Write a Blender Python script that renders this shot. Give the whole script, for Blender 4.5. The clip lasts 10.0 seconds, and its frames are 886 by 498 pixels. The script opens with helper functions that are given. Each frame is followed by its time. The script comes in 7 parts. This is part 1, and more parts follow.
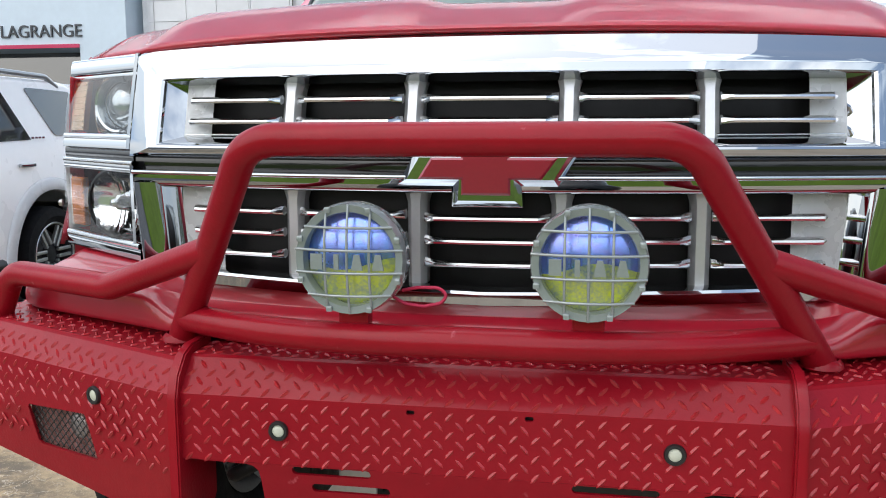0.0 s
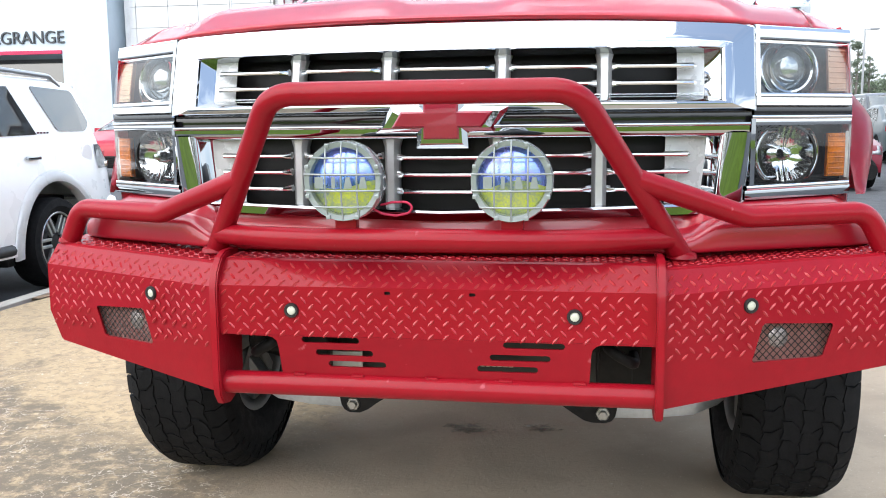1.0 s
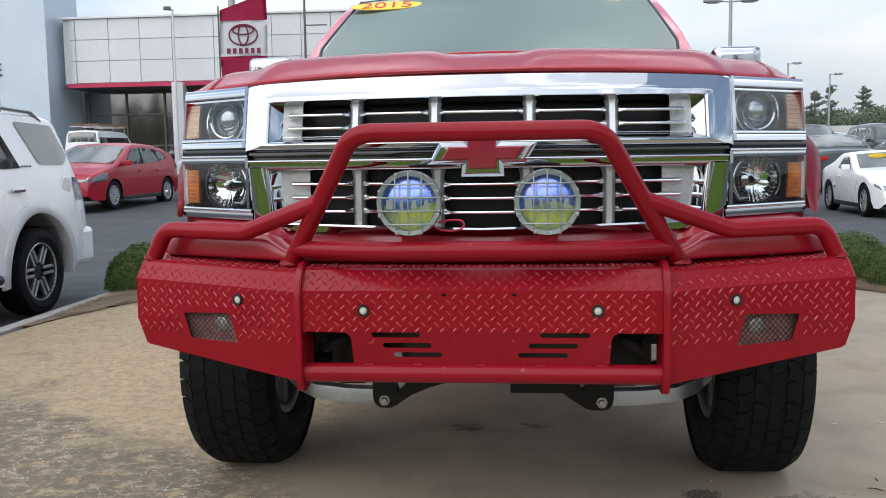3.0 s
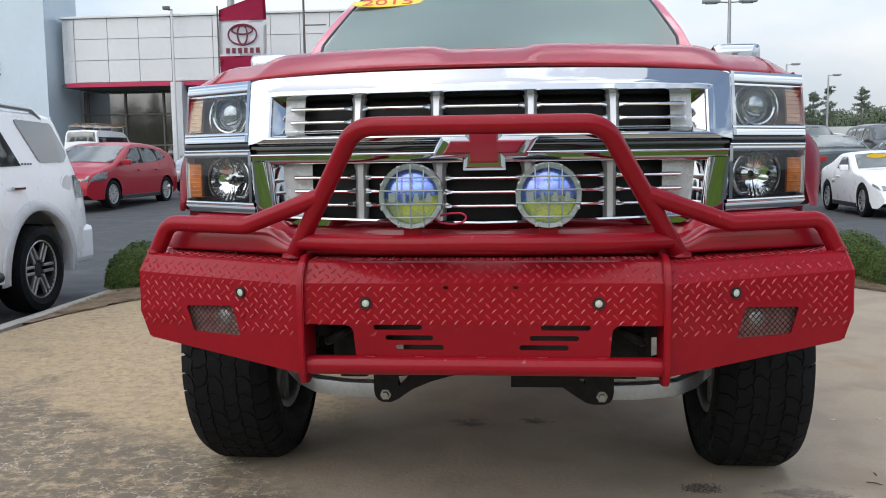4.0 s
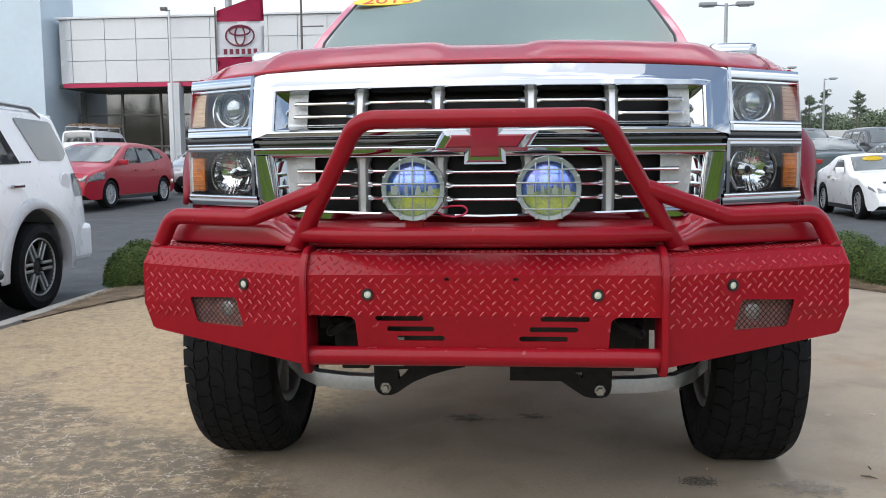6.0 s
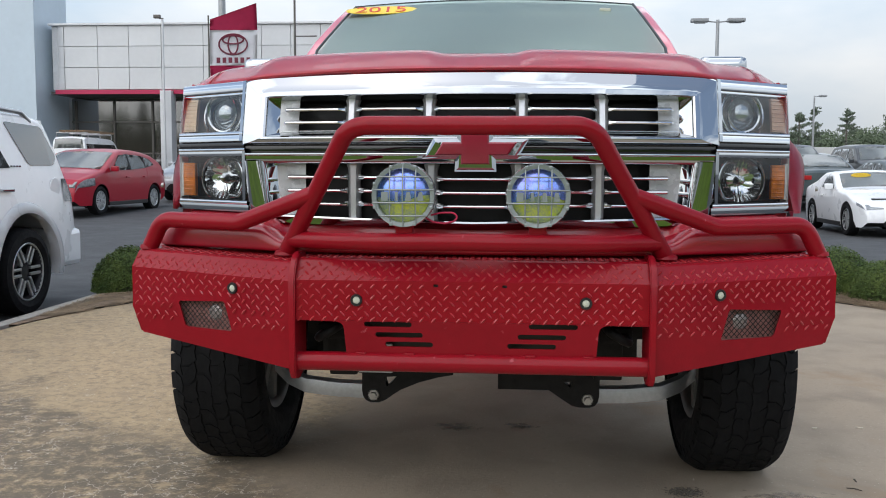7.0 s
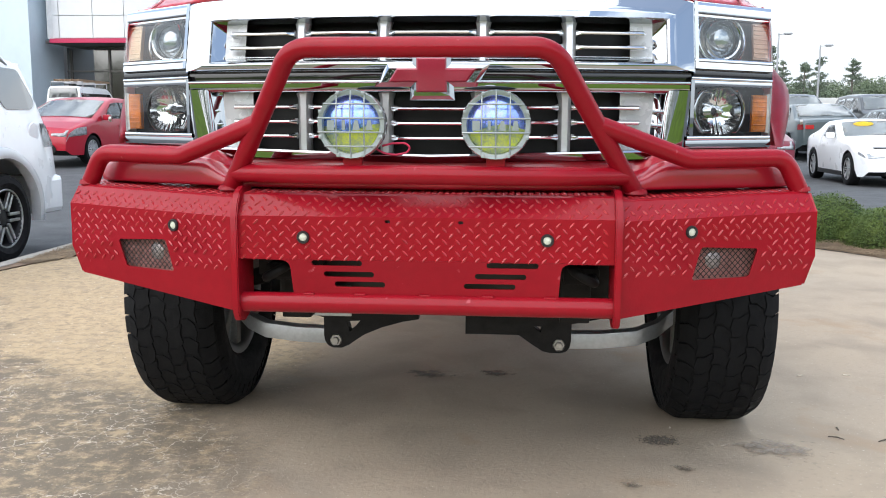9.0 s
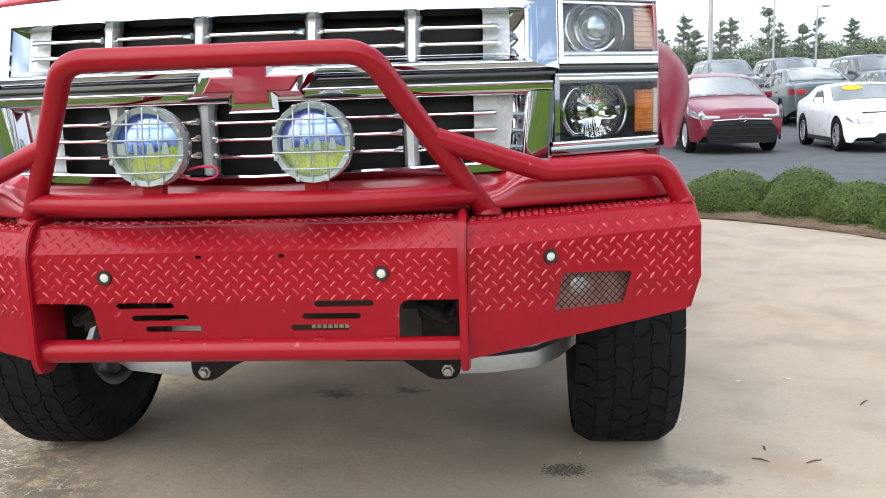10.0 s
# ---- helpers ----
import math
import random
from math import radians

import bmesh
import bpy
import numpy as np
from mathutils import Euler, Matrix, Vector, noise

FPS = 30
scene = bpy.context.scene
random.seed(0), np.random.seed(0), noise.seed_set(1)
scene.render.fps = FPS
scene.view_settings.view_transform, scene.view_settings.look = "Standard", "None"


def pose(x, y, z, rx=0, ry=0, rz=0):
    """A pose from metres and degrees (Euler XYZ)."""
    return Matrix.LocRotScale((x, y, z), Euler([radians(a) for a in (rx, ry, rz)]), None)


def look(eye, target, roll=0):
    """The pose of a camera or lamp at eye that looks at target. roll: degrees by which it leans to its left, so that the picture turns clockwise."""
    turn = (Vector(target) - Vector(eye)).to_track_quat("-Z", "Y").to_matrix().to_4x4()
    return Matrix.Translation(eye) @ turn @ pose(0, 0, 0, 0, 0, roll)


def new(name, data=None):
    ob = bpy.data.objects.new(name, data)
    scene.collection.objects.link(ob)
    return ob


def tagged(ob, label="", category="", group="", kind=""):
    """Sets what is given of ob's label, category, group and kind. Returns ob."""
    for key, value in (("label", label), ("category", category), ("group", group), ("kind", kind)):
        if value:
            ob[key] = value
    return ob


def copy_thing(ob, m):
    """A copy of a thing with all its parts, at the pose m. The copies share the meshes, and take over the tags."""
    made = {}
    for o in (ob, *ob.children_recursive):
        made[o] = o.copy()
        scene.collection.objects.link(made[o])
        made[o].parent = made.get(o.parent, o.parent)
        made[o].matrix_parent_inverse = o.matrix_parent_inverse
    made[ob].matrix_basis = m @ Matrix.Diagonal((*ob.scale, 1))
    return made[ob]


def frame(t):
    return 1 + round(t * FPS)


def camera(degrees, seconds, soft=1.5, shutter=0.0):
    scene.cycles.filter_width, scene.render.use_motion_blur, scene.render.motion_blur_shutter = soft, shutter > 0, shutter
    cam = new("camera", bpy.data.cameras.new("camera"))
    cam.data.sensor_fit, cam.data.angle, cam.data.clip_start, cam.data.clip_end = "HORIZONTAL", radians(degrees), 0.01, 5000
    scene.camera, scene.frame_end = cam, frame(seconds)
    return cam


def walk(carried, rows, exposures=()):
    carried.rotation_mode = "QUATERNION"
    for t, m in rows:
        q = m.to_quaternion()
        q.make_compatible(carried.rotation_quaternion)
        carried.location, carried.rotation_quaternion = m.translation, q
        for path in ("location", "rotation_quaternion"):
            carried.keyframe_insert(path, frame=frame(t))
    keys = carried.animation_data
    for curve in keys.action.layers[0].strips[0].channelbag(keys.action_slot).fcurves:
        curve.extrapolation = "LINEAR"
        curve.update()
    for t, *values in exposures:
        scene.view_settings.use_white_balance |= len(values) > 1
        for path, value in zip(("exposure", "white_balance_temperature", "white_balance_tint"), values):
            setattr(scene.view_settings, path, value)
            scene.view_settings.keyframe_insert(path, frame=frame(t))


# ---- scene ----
cam = camera(52.04, 10.0, soft=1.0)
# seconds, eye x y z, yaw to the left of +y, pitch, roll
PATH = [
    (0.0, 0.216, -1.393, 1.351, 10.47, -8.19, -0.24),
    (0.5, 0.277, -1.626, 1.261, 9.95, -8.12, -0.30),
    (1.0, 0.357, -1.974, 1.255, 9.34, -7.85, -0.58),
    (1.5, 0.248, -2.186, 1.256, 7.99, -6.72, -1.26),
    (2.0, 0.147, -2.389, 1.253, 6.57, -6.40, -1.46),
    (2.5, 0.137, -2.452, 1.265, 5.60, -6.00, -1.03),
    (4.0, 0.128, -2.489, 1.242, 5.31, -5.89, -0.75),
    (4.5, 0.122, -2.493, 1.232, 5.27, -5.88, -0.73),
    (5.0, 0.117, -2.505, 1.223, 5.23, -5.86, -0.68),
    (5.5, 0.116, -2.519, 1.221, 5.22, -5.89, -0.74),
    (7.0, 0.121, -2.534, 1.204, 4.47, -5.02, 0.24),
    (7.5, 0.115, -2.539, 1.194, 4.35, -4.78, 0.38),
    (8.0, 0.115, -2.546, 1.175, 4.49, -5.30, 0.20),
    (8.5, 0.123, -2.516, 1.159, 4.52, -5.85, 0.15),
    (9.0, 0.241, -2.364, 1.141, 4.60, -8.04, 0.25),
    (9.5, 0.507, -2.130, 1.185, 4.53, -8.82, -1.94),
    (10.0, 0.638, -1.994, 1.223, 4.93, -9.58, -1.88),
]


def aim(x, y, z, yaw, pitch, roll):
    a, b = radians(yaw), radians(pitch)
    ahead = Vector((-math.sin(a) * math.cos(b), math.cos(a) * math.cos(b), math.sin(b)))
    return look((x, y, z), Vector((x, y, z)) + ahead, roll)


EXPOSURES = [(0.0, 0.53), (0.5, 0.78), (1.0, 1.28), (1.5, 0.75), (2.0, 0.55), (2.5, 0.37), (4.0, 0.33), (4.5, 0.46), (5.5, 0.50),
             (7.0, 0.20), (7.5, 0.07), (8.0, 0.30), (8.5, 0.75), (9.0, 0.99), (9.5, 1.13), (10.0, 1.17)]
walk(cam, [(t, aim(*row)) for t, *row in PATH], EXPOSURES)

# ---------------------------------------------------------------- light
SUN_ELEVATION, SUN_AZIMUTH = 45.0, 214.0   # azimuth clockwise from +y
world = bpy.data.worlds.new("sky")
scene.world = world
world.use_nodes = True
wt = world.node_tree
wt.nodes.clear()


def wnode(kind, **props):
    n = wt.nodes.new(kind)
    for k, v in props.items():
        n.inputs[k].default_value = v
    return n


sky = wnode("ShaderNodeTexSky")
sky.sky_type = "NISHITA"
sky.sun_disc = False
sky.sun_elevation, sky.sun_rotation = radians(SUN_ELEVATION), radians(SUN_AZIMUTH)
sky.dust_density = 1.0
sky.ozone_density = 0.5
coords = wnode("ShaderNodeTexCoord")
stretch = wnode("ShaderNodeMapping")
stretch.inputs["Scale"].default_value = (1.0, 1.0, 2.6)
wt.links.new(coords.outputs["Generated"], stretch.inputs["Vector"])
puffs = wnode("ShaderNodeTexNoise", Scale=2.3, Detail=7.0, Roughness=0.55)
wt.links.new(stretch.outputs["Vector"], puffs.inputs["Vector"])
cover = wnode("ShaderNodeValToRGB")
cover.color_ramp.elements[0].position, cover.color_ramp.elements[1].position = 0.45, 0.57
cover.color_ramp.elements[0].color, cover.color_ramp.elements[1].color = (0.08, 0.08, 0.08, 1), (0.98, 0.98, 0.98, 1)
height = wnode("ShaderNodeSeparateXYZ")
wt.links.new(coords.outputs["Generated"], height.inputs["Vector"])
haze = wnode("ShaderNodeMapRange", **{"From Min": 0.05, "From Max": 0.55, "To Min": 0.22, "To Max": -0.06})
wt.links.new(height.outputs["Z"], haze.inputs["Value"])
total = wt.nodes.new("ShaderNodeMath")
wt.links.new(puffs.outputs["Fac"], total.inputs[0])
wt.links.new(haze.outputs["Result"], total.inputs[1])
wt.links.new(total.outputs[0], cover.inputs["Fac"])
shade = wnode("ShaderNodeTexNoise", Scale=4.0, Detail=5.0)
wt.links.new(stretch.outputs["Vector"], shade.inputs["Vector"])
cloud = wnode("ShaderNodeValToRGB")
cloud.color_ramp.elements[0].position, cloud.color_ramp.elements[1].position = 0.3, 0.7
cloud.color_ramp.elements[0].color, cloud.color_ramp.elements[1].color = (6.0, 7.2, 8.4, 1), (9.4, 9.6, 9.8, 1)
wt.links.new(shade.outputs["Fac"], cloud.inputs["Fac"])
blend = wt.nodes.new("ShaderNodeMix")
blend.data_type = "RGBA"
wt.links.new(cover.outputs["Color"], blend.inputs[0])
wt.links.new(sky.outputs["Color"], blend.inputs[6])
# an overcast sky is darkest at the horizon
glow = wnode("ShaderNodeMapRange", **{"From Min": 0.0, "From Max": 0.9, "To Min": 0.37, "To Max": 1.85})
wt.links.new(height.outputs["Z"], glow.inputs["Value"])
lit = wt.nodes.new("ShaderNodeVectorMath")
lit.operation = "SCALE"
wt.links.new(cloud.outputs["Color"], lit.inputs[0])
wt.links.new(glow.outputs["Result"], lit.inputs["Scale"])
wt.links.new(lit.outputs["Vector"], blend.inputs[7])
dome = wnode("ShaderNodeBackground", Strength=0.15)
wt.links.new(blend.outputs[2], dome.inputs["Color"])
wout = wnode("ShaderNodeOutputWorld")
wt.links.new(dome.outputs["Background"], wout.inputs["Surface"])

sun = new("sun", bpy.data.lights.new("sun", "SUN"))
sun.data.energy, sun.data.angle, sun.data.color = 1.35, radians(100), (1.0, 0.95, 0.87)
az, el = radians(SUN_AZIMUTH), radians(SUN_ELEVATION)
toward = Vector((math.sin(az) * math.cos(el), math.cos(az) * math.cos(el), math.sin(el)))
sun.matrix_world = look(toward * 60, (0, 0, 0))

# ---------------------------------------------------------------- materials
def material(name, color, rough=0.5, metal=0.0, coat=0.0, vary=0.0, scale=8.0, bump=0.0, bump_scale=120.0, dark=None, rough_vary=0.0,
             spot=None, spot_scale=2.0, spot_at=(0.55, 0.7), coat_rough=0.03, random_tint=0.0, ior=1.5):
    """A Principled surface with a broad and a fine variation of colour, varied gloss and a fine relief."""
    m = bpy.data.materials.new(name)
    m.use_nodes = True
    nt = m.node_tree
    b = nt.nodes["Principled BSDF"]
    b.inputs["Base Color"].default_value = (*color, 1)
    b.inputs["Roughness"].default_value, b.inputs["Metallic"].default_value = rough, metal
    b.inputs["IOR"].default_value = ior
    b.inputs["Coat Weight"].default_value, b.inputs["Coat Roughness"].default_value = coat, coat_rough
    tc = nt.nodes.new("ShaderNodeTexCoord")

    def grain(s, detail=5.0):
        n = nt.nodes.new("ShaderNodeTexNoise")
        n.inputs["Scale"].default_value, n.inputs["Detail"].default_value = s, detail
        nt.links.new(tc.outputs["Object"], n.inputs["Vector"])
        return n

    def mixed(fac, a, other):
        n = nt.nodes.new("ShaderNodeMix")
        n.data_type = "RGBA"
        nt.links.new(fac, n.inputs[0])
        for sock, v in ((n.inputs[6], a), (n.inputs[7], other)):
            if isinstance(v, tuple):
                sock.default_value = (*v, 1)
            else:
                nt.links.new(v, sock)
        return n.outputs[2]

    col = color
    if vary:
        low = dark or tuple(c * (1 - vary) for c in color)
        r = nt.nodes.new("ShaderNodeValToRGB")
        r.color_ramp.elements[0].position, r.color_ramp.elements[1].position = 0.32, 0.68
        add = nt.nodes.new("ShaderNodeMath")
        add.operation = "MULTIPLY_ADD"
        nt.links.new(grain(scale * 9, 3.0).outputs["Fac"], add.inputs[0])
        add.inputs[1].default_value = 0.45
        half = nt.nodes.new("ShaderNodeMath")
        half.operation = "MULTIPLY_ADD"
        nt.links.new(grain(scale).outputs["Fac"], half.inputs[0])
        half.inputs[1].default_value, half.inputs[2].default_value = 0.75, -0.1
        nt.links.new(half.outputs[0], add.inputs[2])
        nt.links.new(add.outputs[0], r.inputs["Fac"])
        col = mixed(r.outputs["Color"], low, color)
    if spot:
        r = nt.nodes.new("ShaderNodeValToRGB")
        r.color_ramp.elements[0].position, r.color_ramp.elements[1].position = spot_at
        nt.links.new(grain(spot_scale, 8.0).outputs["Fac"], r.inputs["Fac"])
        col = mixed(r.outputs["Color"], col, spot)
    if random_tint:
        info = nt.nodes.new("ShaderNodeObjectInfo")
        hsv = nt.nodes.new("ShaderNodeHueSaturation")
        mr = nt.nodes.new("ShaderNodeMapRange")
        mr.inputs["To Min"].default_value, mr.inputs["To Max"].default_value = 1 - random_tint, 1 + random_tint
        nt.links.new(info.outputs["Random"], mr.inputs["Value"])
        nt.links.new(mr.outputs["Result"], hsv.inputs["Value"])
        if isinstance(col, tuple):
            hsv.inputs["Color"].default_value = (*col, 1)
        else:
            nt.links.new(col, hsv.inputs["Color"])
        col = hsv.outputs["Color"]
    if not isinstance(col, tuple):
        nt.links.new(col, b.inputs["Base Color"])
    if rough_vary:
        mr = nt.nodes.new("ShaderNodeMapRange")
        mr.inputs["From Min"].default_value, mr.inputs["From Max"].default_value = 0.3, 0.7
        mr.inputs["To Min"].default_value, mr.inputs["To Max"].default_value = max(0, rough - rough_vary), rough + rough_vary
        nt.links.new(grain(scale * 2.3).outputs["Fac"], mr.inputs["Value"])
        nt.links.new(mr.outputs["Result"], b.inputs["Roughness"])
    if bump:
        n = nt.nodes.new("ShaderNodeBump")
        n.inputs["Strength"].default_value, n.inputs["Distance"].default_value = bump, 0.004
        nt.links.new(grain(bump_scale, 4.0).outputs["Fac"], n.inputs["Height"])
        nt.links.new(n.outputs["Normal"], b.inputs["Normal"])
    return m


def clear_cover(name, ior=1.35, tint=(0.93, 0.94, 0.94), rough=0.02, sheen=(1.0, 1.0, 1.0)):
    """Thin clear plastic: see-through, with a mirror gloss that grows at a slant."""
    m = bpy.data.materials.new(name)
    m.use_nodes = True
    nt = m.node_tree
    nt.nodes.clear()
    out, mix = nt.nodes.new("ShaderNodeOutputMaterial"), nt.nodes.new("ShaderNodeMixShader")
    through_, gloss, fr = nt.nodes.new("ShaderNodeBsdfTransparent"), nt.nodes.new("ShaderNodeBsdfGlossy"), nt.nodes.new("ShaderNodeFresnel")
    through_.inputs["Color"].default_value = (*tint, 1)
    gloss.inputs["Roughness"].default_value, gloss.inputs["Color"].default_value = rough, (*sheen, 1)
    fr.inputs["IOR"].default_value = ior
    nt.links.new(fr.outputs[0], mix.inputs[0])
    nt.links.new(through_.outputs[0], mix.inputs[1])
    nt.links.new(gloss.outputs[0], mix.inputs[2])
    nt.links.new(mix.outputs[0], out.inputs["Surface"])
    return m


RED_COAT = material("red powder coat", (0.265, 0.0045, 0.0125), 0.40, coat=0.28, coat_rough=0.12, ior=1.2, vary=0.16, scale=3.5, bump=0.16, bump_scale=160, rough_vary=0.08, spot=(0.36, 0.06, 0.075), spot_scale=38, spot_at=(0.70, 0.76))
# lighter base puts the lugs' highlights into the colour; the spots are wear
RED_LUG = material("red tread lugs with painted highlights and wear", (0.40, 0.018, 0.024), 0.42, coat=0.5, coat_rough=0.2, ior=1.35, vary=0.25, scale=30, rough_vary=0.1, spot=(0.50, 0.09, 0.09), spot_scale=55, spot_at=(0.60, 0.74))
# the hood's pinkish sky reflection is put into this base colour
RED_PAINT = material("red body paint with sky sheen put in", (0.73, 0.050, 0.090), 0.38, ior=1.65, coat=1.0, coat_rough=0.025, vary=0.08, scale=2.0, rough_vary=0.05)
# the same body paint, darkened here because the fascia gets less light
FASCIA_SHADED = material("body red darkened for the shaded fascia", (0.36, 0.008, 0.022), 0.35, coat=0.6, coat_rough=0.06, vary=0.1, scale=3, rough_vary=0.06)
# flare plastic in a darker red, without the sky brightening of the body paint
FLARE_RED = material("dulled red flare plastic", (0.36, 0.012, 0.030), 0.42, coat=0.35, coat_rough=0.12, ior=1.35, vary=0.12, scale=3, rough_vary=0.06)
RED_EMBLEM = material("red emblem film", (0.27, 0.006, 0.026), 0.3, coat=0.8, coat_rough=0.05, vary=0.12, scale=20)
CHROME = material("chrome", (0.47, 0.49, 0.51), 0.025, 1.0, rough_vary=0.02, scale=6)
# lighter copy of the chrome, a brighter sky reflection put into its colour
TRIM_CHROME = material("chrome trim lightened for sky reflection", (0.74, 0.755, 0.77), 0.06, 1.0, rough_vary=0.03, scale=8)
BAR = material("brushed chrome bar", (0.68, 0.69, 0.70), 0.16, 1.0, rough_vary=0.06, scale=20)
SATIN = material("satin silver plastic", (0.60, 0.61, 0.62), 0.34, 0.6, vary=0.08, scale=12, rough_vary=0.06)
SILVER_PANEL = material("bright silver panel", (0.84, 0.85, 0.86), 0.28, 0.12, vary=0.05, scale=9, rough_vary=0.05)
BLACK_PLASTIC = material("black plastic", (0.012, 0.012, 0.013), 0.45, vary=0.3, scale=20, bump=0.1)
BLACK_GLOSS = material("black trim", (0.008, 0.008, 0.009), 0.12, coat=0.5, vary=0.2, scale=9)
DARK_STEEL = material("black chassis steel", (0.012, 0.011, 0.011), 0.6, 0.0, ior=1.3, vary=0.4, scale=14, bump=0.25, rough_vary=0.15)
ALUMINIUM = material("dusty aluminium", (0.50, 0.52, 0.54), 0.42, 0.7, vary=0.22, scale=9, bump=0.1, rough_vary=0.1)
BOLT_STEEL = material("zinc bolt", (0.45, 0.44, 0.42), 0.4, 0.9, vary=0.25, scale=60)
RUBBER = material("tyre rubber", (0.006, 0.0062, 0.0072), 0.8, ior=1.3, vary=0.35, scale=10, bump=0.3, bump_scale=220, rough_vary=0.1, spot=(0.017, 0.0165, 0.016), spot_scale=5, spot_at=(0.62, 0.9))
GUARD_PLASTIC = material("clear grey guard plastic", (0.31, 0.345, 0.35), 0.24, 0.35, coat=0.5, vary=0.1, scale=25)
# blue violet of the coated upper half stands for the reflected sky
LENS_BLUE = material("dichroic lens with painted sky reflection", (0.20, 0.42, 0.95), 0.22, 0.8, coat=0.25, rough_vary=0.1, vary=0.35, scale=13, dark=(0.34, 0.32, 0.85))
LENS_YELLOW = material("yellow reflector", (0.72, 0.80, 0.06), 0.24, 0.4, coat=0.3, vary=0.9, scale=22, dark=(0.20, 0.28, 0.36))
AMBER = material("amber lens", (0.80, 0.24, 0.015), 0.18, coat=0.9, vary=0.55, scale=26, bump=0.5, bump_scale=120)
AMBER_PALE = material("pale amber lens", (0.66, 0.45, 0.34), 0.22, coat=0.9, vary=0.2, scale=30)
LAMP_BOWL = material("headlight reflector", (0.82, 0.83, 0.84), 0.07, 1.0, vary=0.10, scale=40)
LAMP_SHELL = material("silver headlight shell", (0.82, 0.83, 0.82), 0.25, 0.1, coat=0.4, vary=0.25, scale=14)
CAR_LAMP = material("clear car headlight", (0.70, 0.72, 0.74), 0.15, 0.35, coat=1.0, vary=0.35, scale=16, dark=(0.30, 0.32, 0.34))
LAMP_CASE = material("headlight housing", (0.10, 0.105, 0.11), 0.28, 0.6, vary=0.3, scale=14)
# upper bezel lightened and warmed in place of the cover's reflections
LAMP_FILL = material("upper lamp bezel with painted reflection", (0.30, 0.285, 0.25), 0.3, 0.4, vary=0.3, scale=14)
# cream tone on one side's upper marker stands for reflection on its cover
LAMP_CREAM = material("marker lens with painted cream reflection", (0.74, 0.58, 0.42), 0.22, coat=0.9, vary=0.2, scale=30)
LAMP_DARK = material("headlight dark bezel", (0.035, 0.036, 0.037), 0.22, 0.5, vary=0.2, scale=20)
GLASS_CLEAR = clear_cover("clear lens", 1.5)
RIM_DULL = material("dull brake dusted alloy", (0.17, 0.17, 0.165), 0.45, 0.8, vary=0.3, scale=10)
FOG_BACK = material("dusty fog lamp backing", (0.60, 0.31, 0.28), 0.4, 0.2, vary=0.35, scale=25)
FOG_LENS = material("hazy fog lamp lens", (0.42, 0.36, 0.34), 0.25, 0.3, coat=0.6, vary=0.3, scale=40)
SENSOR_FACE = material("pale sensor disc", (0.54, 0.55, 0.45), 0.5, vary=0.1, scale=80)
CORD = material("red cord", (0.50, 0.02, 0.07), 0.7, vary=0.2, scale=200)
WINDSHIELD = clear_cover("windshield glass", 2.7, (0.70, 0.84, 0.74), 0.28, (0.86, 1.0, 0.92))
CABIN_DARK = material("charcoal cabin plastic", (0.035, 0.036, 0.036), 0.6, vary=0.2, scale=8, bump=0.2)
CABIN_GREY = material("grey seat cloth", (0.16, 0.16, 0.15), 0.9, vary=0.2, scale=12, bump=0.3)
HEADLINER = material("pale headliner felt", (0.42, 0.42, 0.39), 0.95, vary=0.1, scale=6)
CAR_GLASS = material("tinted car glass", (0.045, 0.052, 0.055), 0.05, coat=1.0, coat_rough=0.02, vary=0.3, scale=1.5, ior=1.8)
# pale base colour stands for sky mirrored in the parked cars' windshields
CAR_GLASS_PALE = material("windshield with painted sky reflection", (0.30, 0.32, 0.31), 0.10, coat=1.0, coat_rough=0.02, vary=0.15, scale=1.5, ior=2.6)
WHITE_PAINT = material("white car paint", (0.87, 0.88, 0.89), 0.3, coat=1.0, vary=0.05, scale=1.6, rough_vary=0.05)
RED_CAR = material("bright red car paint", (0.36, 0.008, 0.024), 0.3, ior=1.35, coat=0.35, vary=0.08, scale=1.6)
DEEP_RED_CAR = material("deep red car paint", (0.14, 0.006, 0.018), 0.4, 0.1, ior=1.25, coat=0.45, vary=0.1, scale=1.6)
# both dark paints are lifted and blued, distance haze put into the colour
DARK_CAR = material("hazed dark green grey car paint", (0.055, 0.075, 0.080), 0.35, 0.1, ior=1.4, coat=0.6, vary=0.2, scale=1.6)
BLACK_CAR = material("hazed black car paint", (0.045, 0.049, 0.055), 0.35, 0.1, ior=1.4, coat=0.6, vary=0.2, scale=1.6)
GREY_CAR = material("grey car paint", (0.30, 0.32, 0.34), 0.3, 0.5, coat=1.0, vary=0.1, scale=1.6)
ALLOY = material("alloy wheel", (0.62, 0.63, 0.64), 0.3, 0.85, vary=0.15, scale=12)
DARK_ALLOY = material("dark alloy wheel", (0.06, 0.06, 0.065), 0.35, 0.7, vary=0.2, scale=12)
TAIL_LENS = material("red tail lens", (0.45, 0.01, 0.02), 0.15, coat=1.0, vary=0.2, scale=20)
YELLOW_FILM = material("yellow sticker", (0.86, 0.62, 0.02), 0.4, vary=0.06, scale=20)
RED_LETTERS = material("red print", (0.62, 0.03, 0.02), 0.5, vary=0.06, scale=30)
BLACK_LETTERS = material("charcoal sign letters", (0.055, 0.06, 0.065), 0.5, vary=0.1, scale=6)


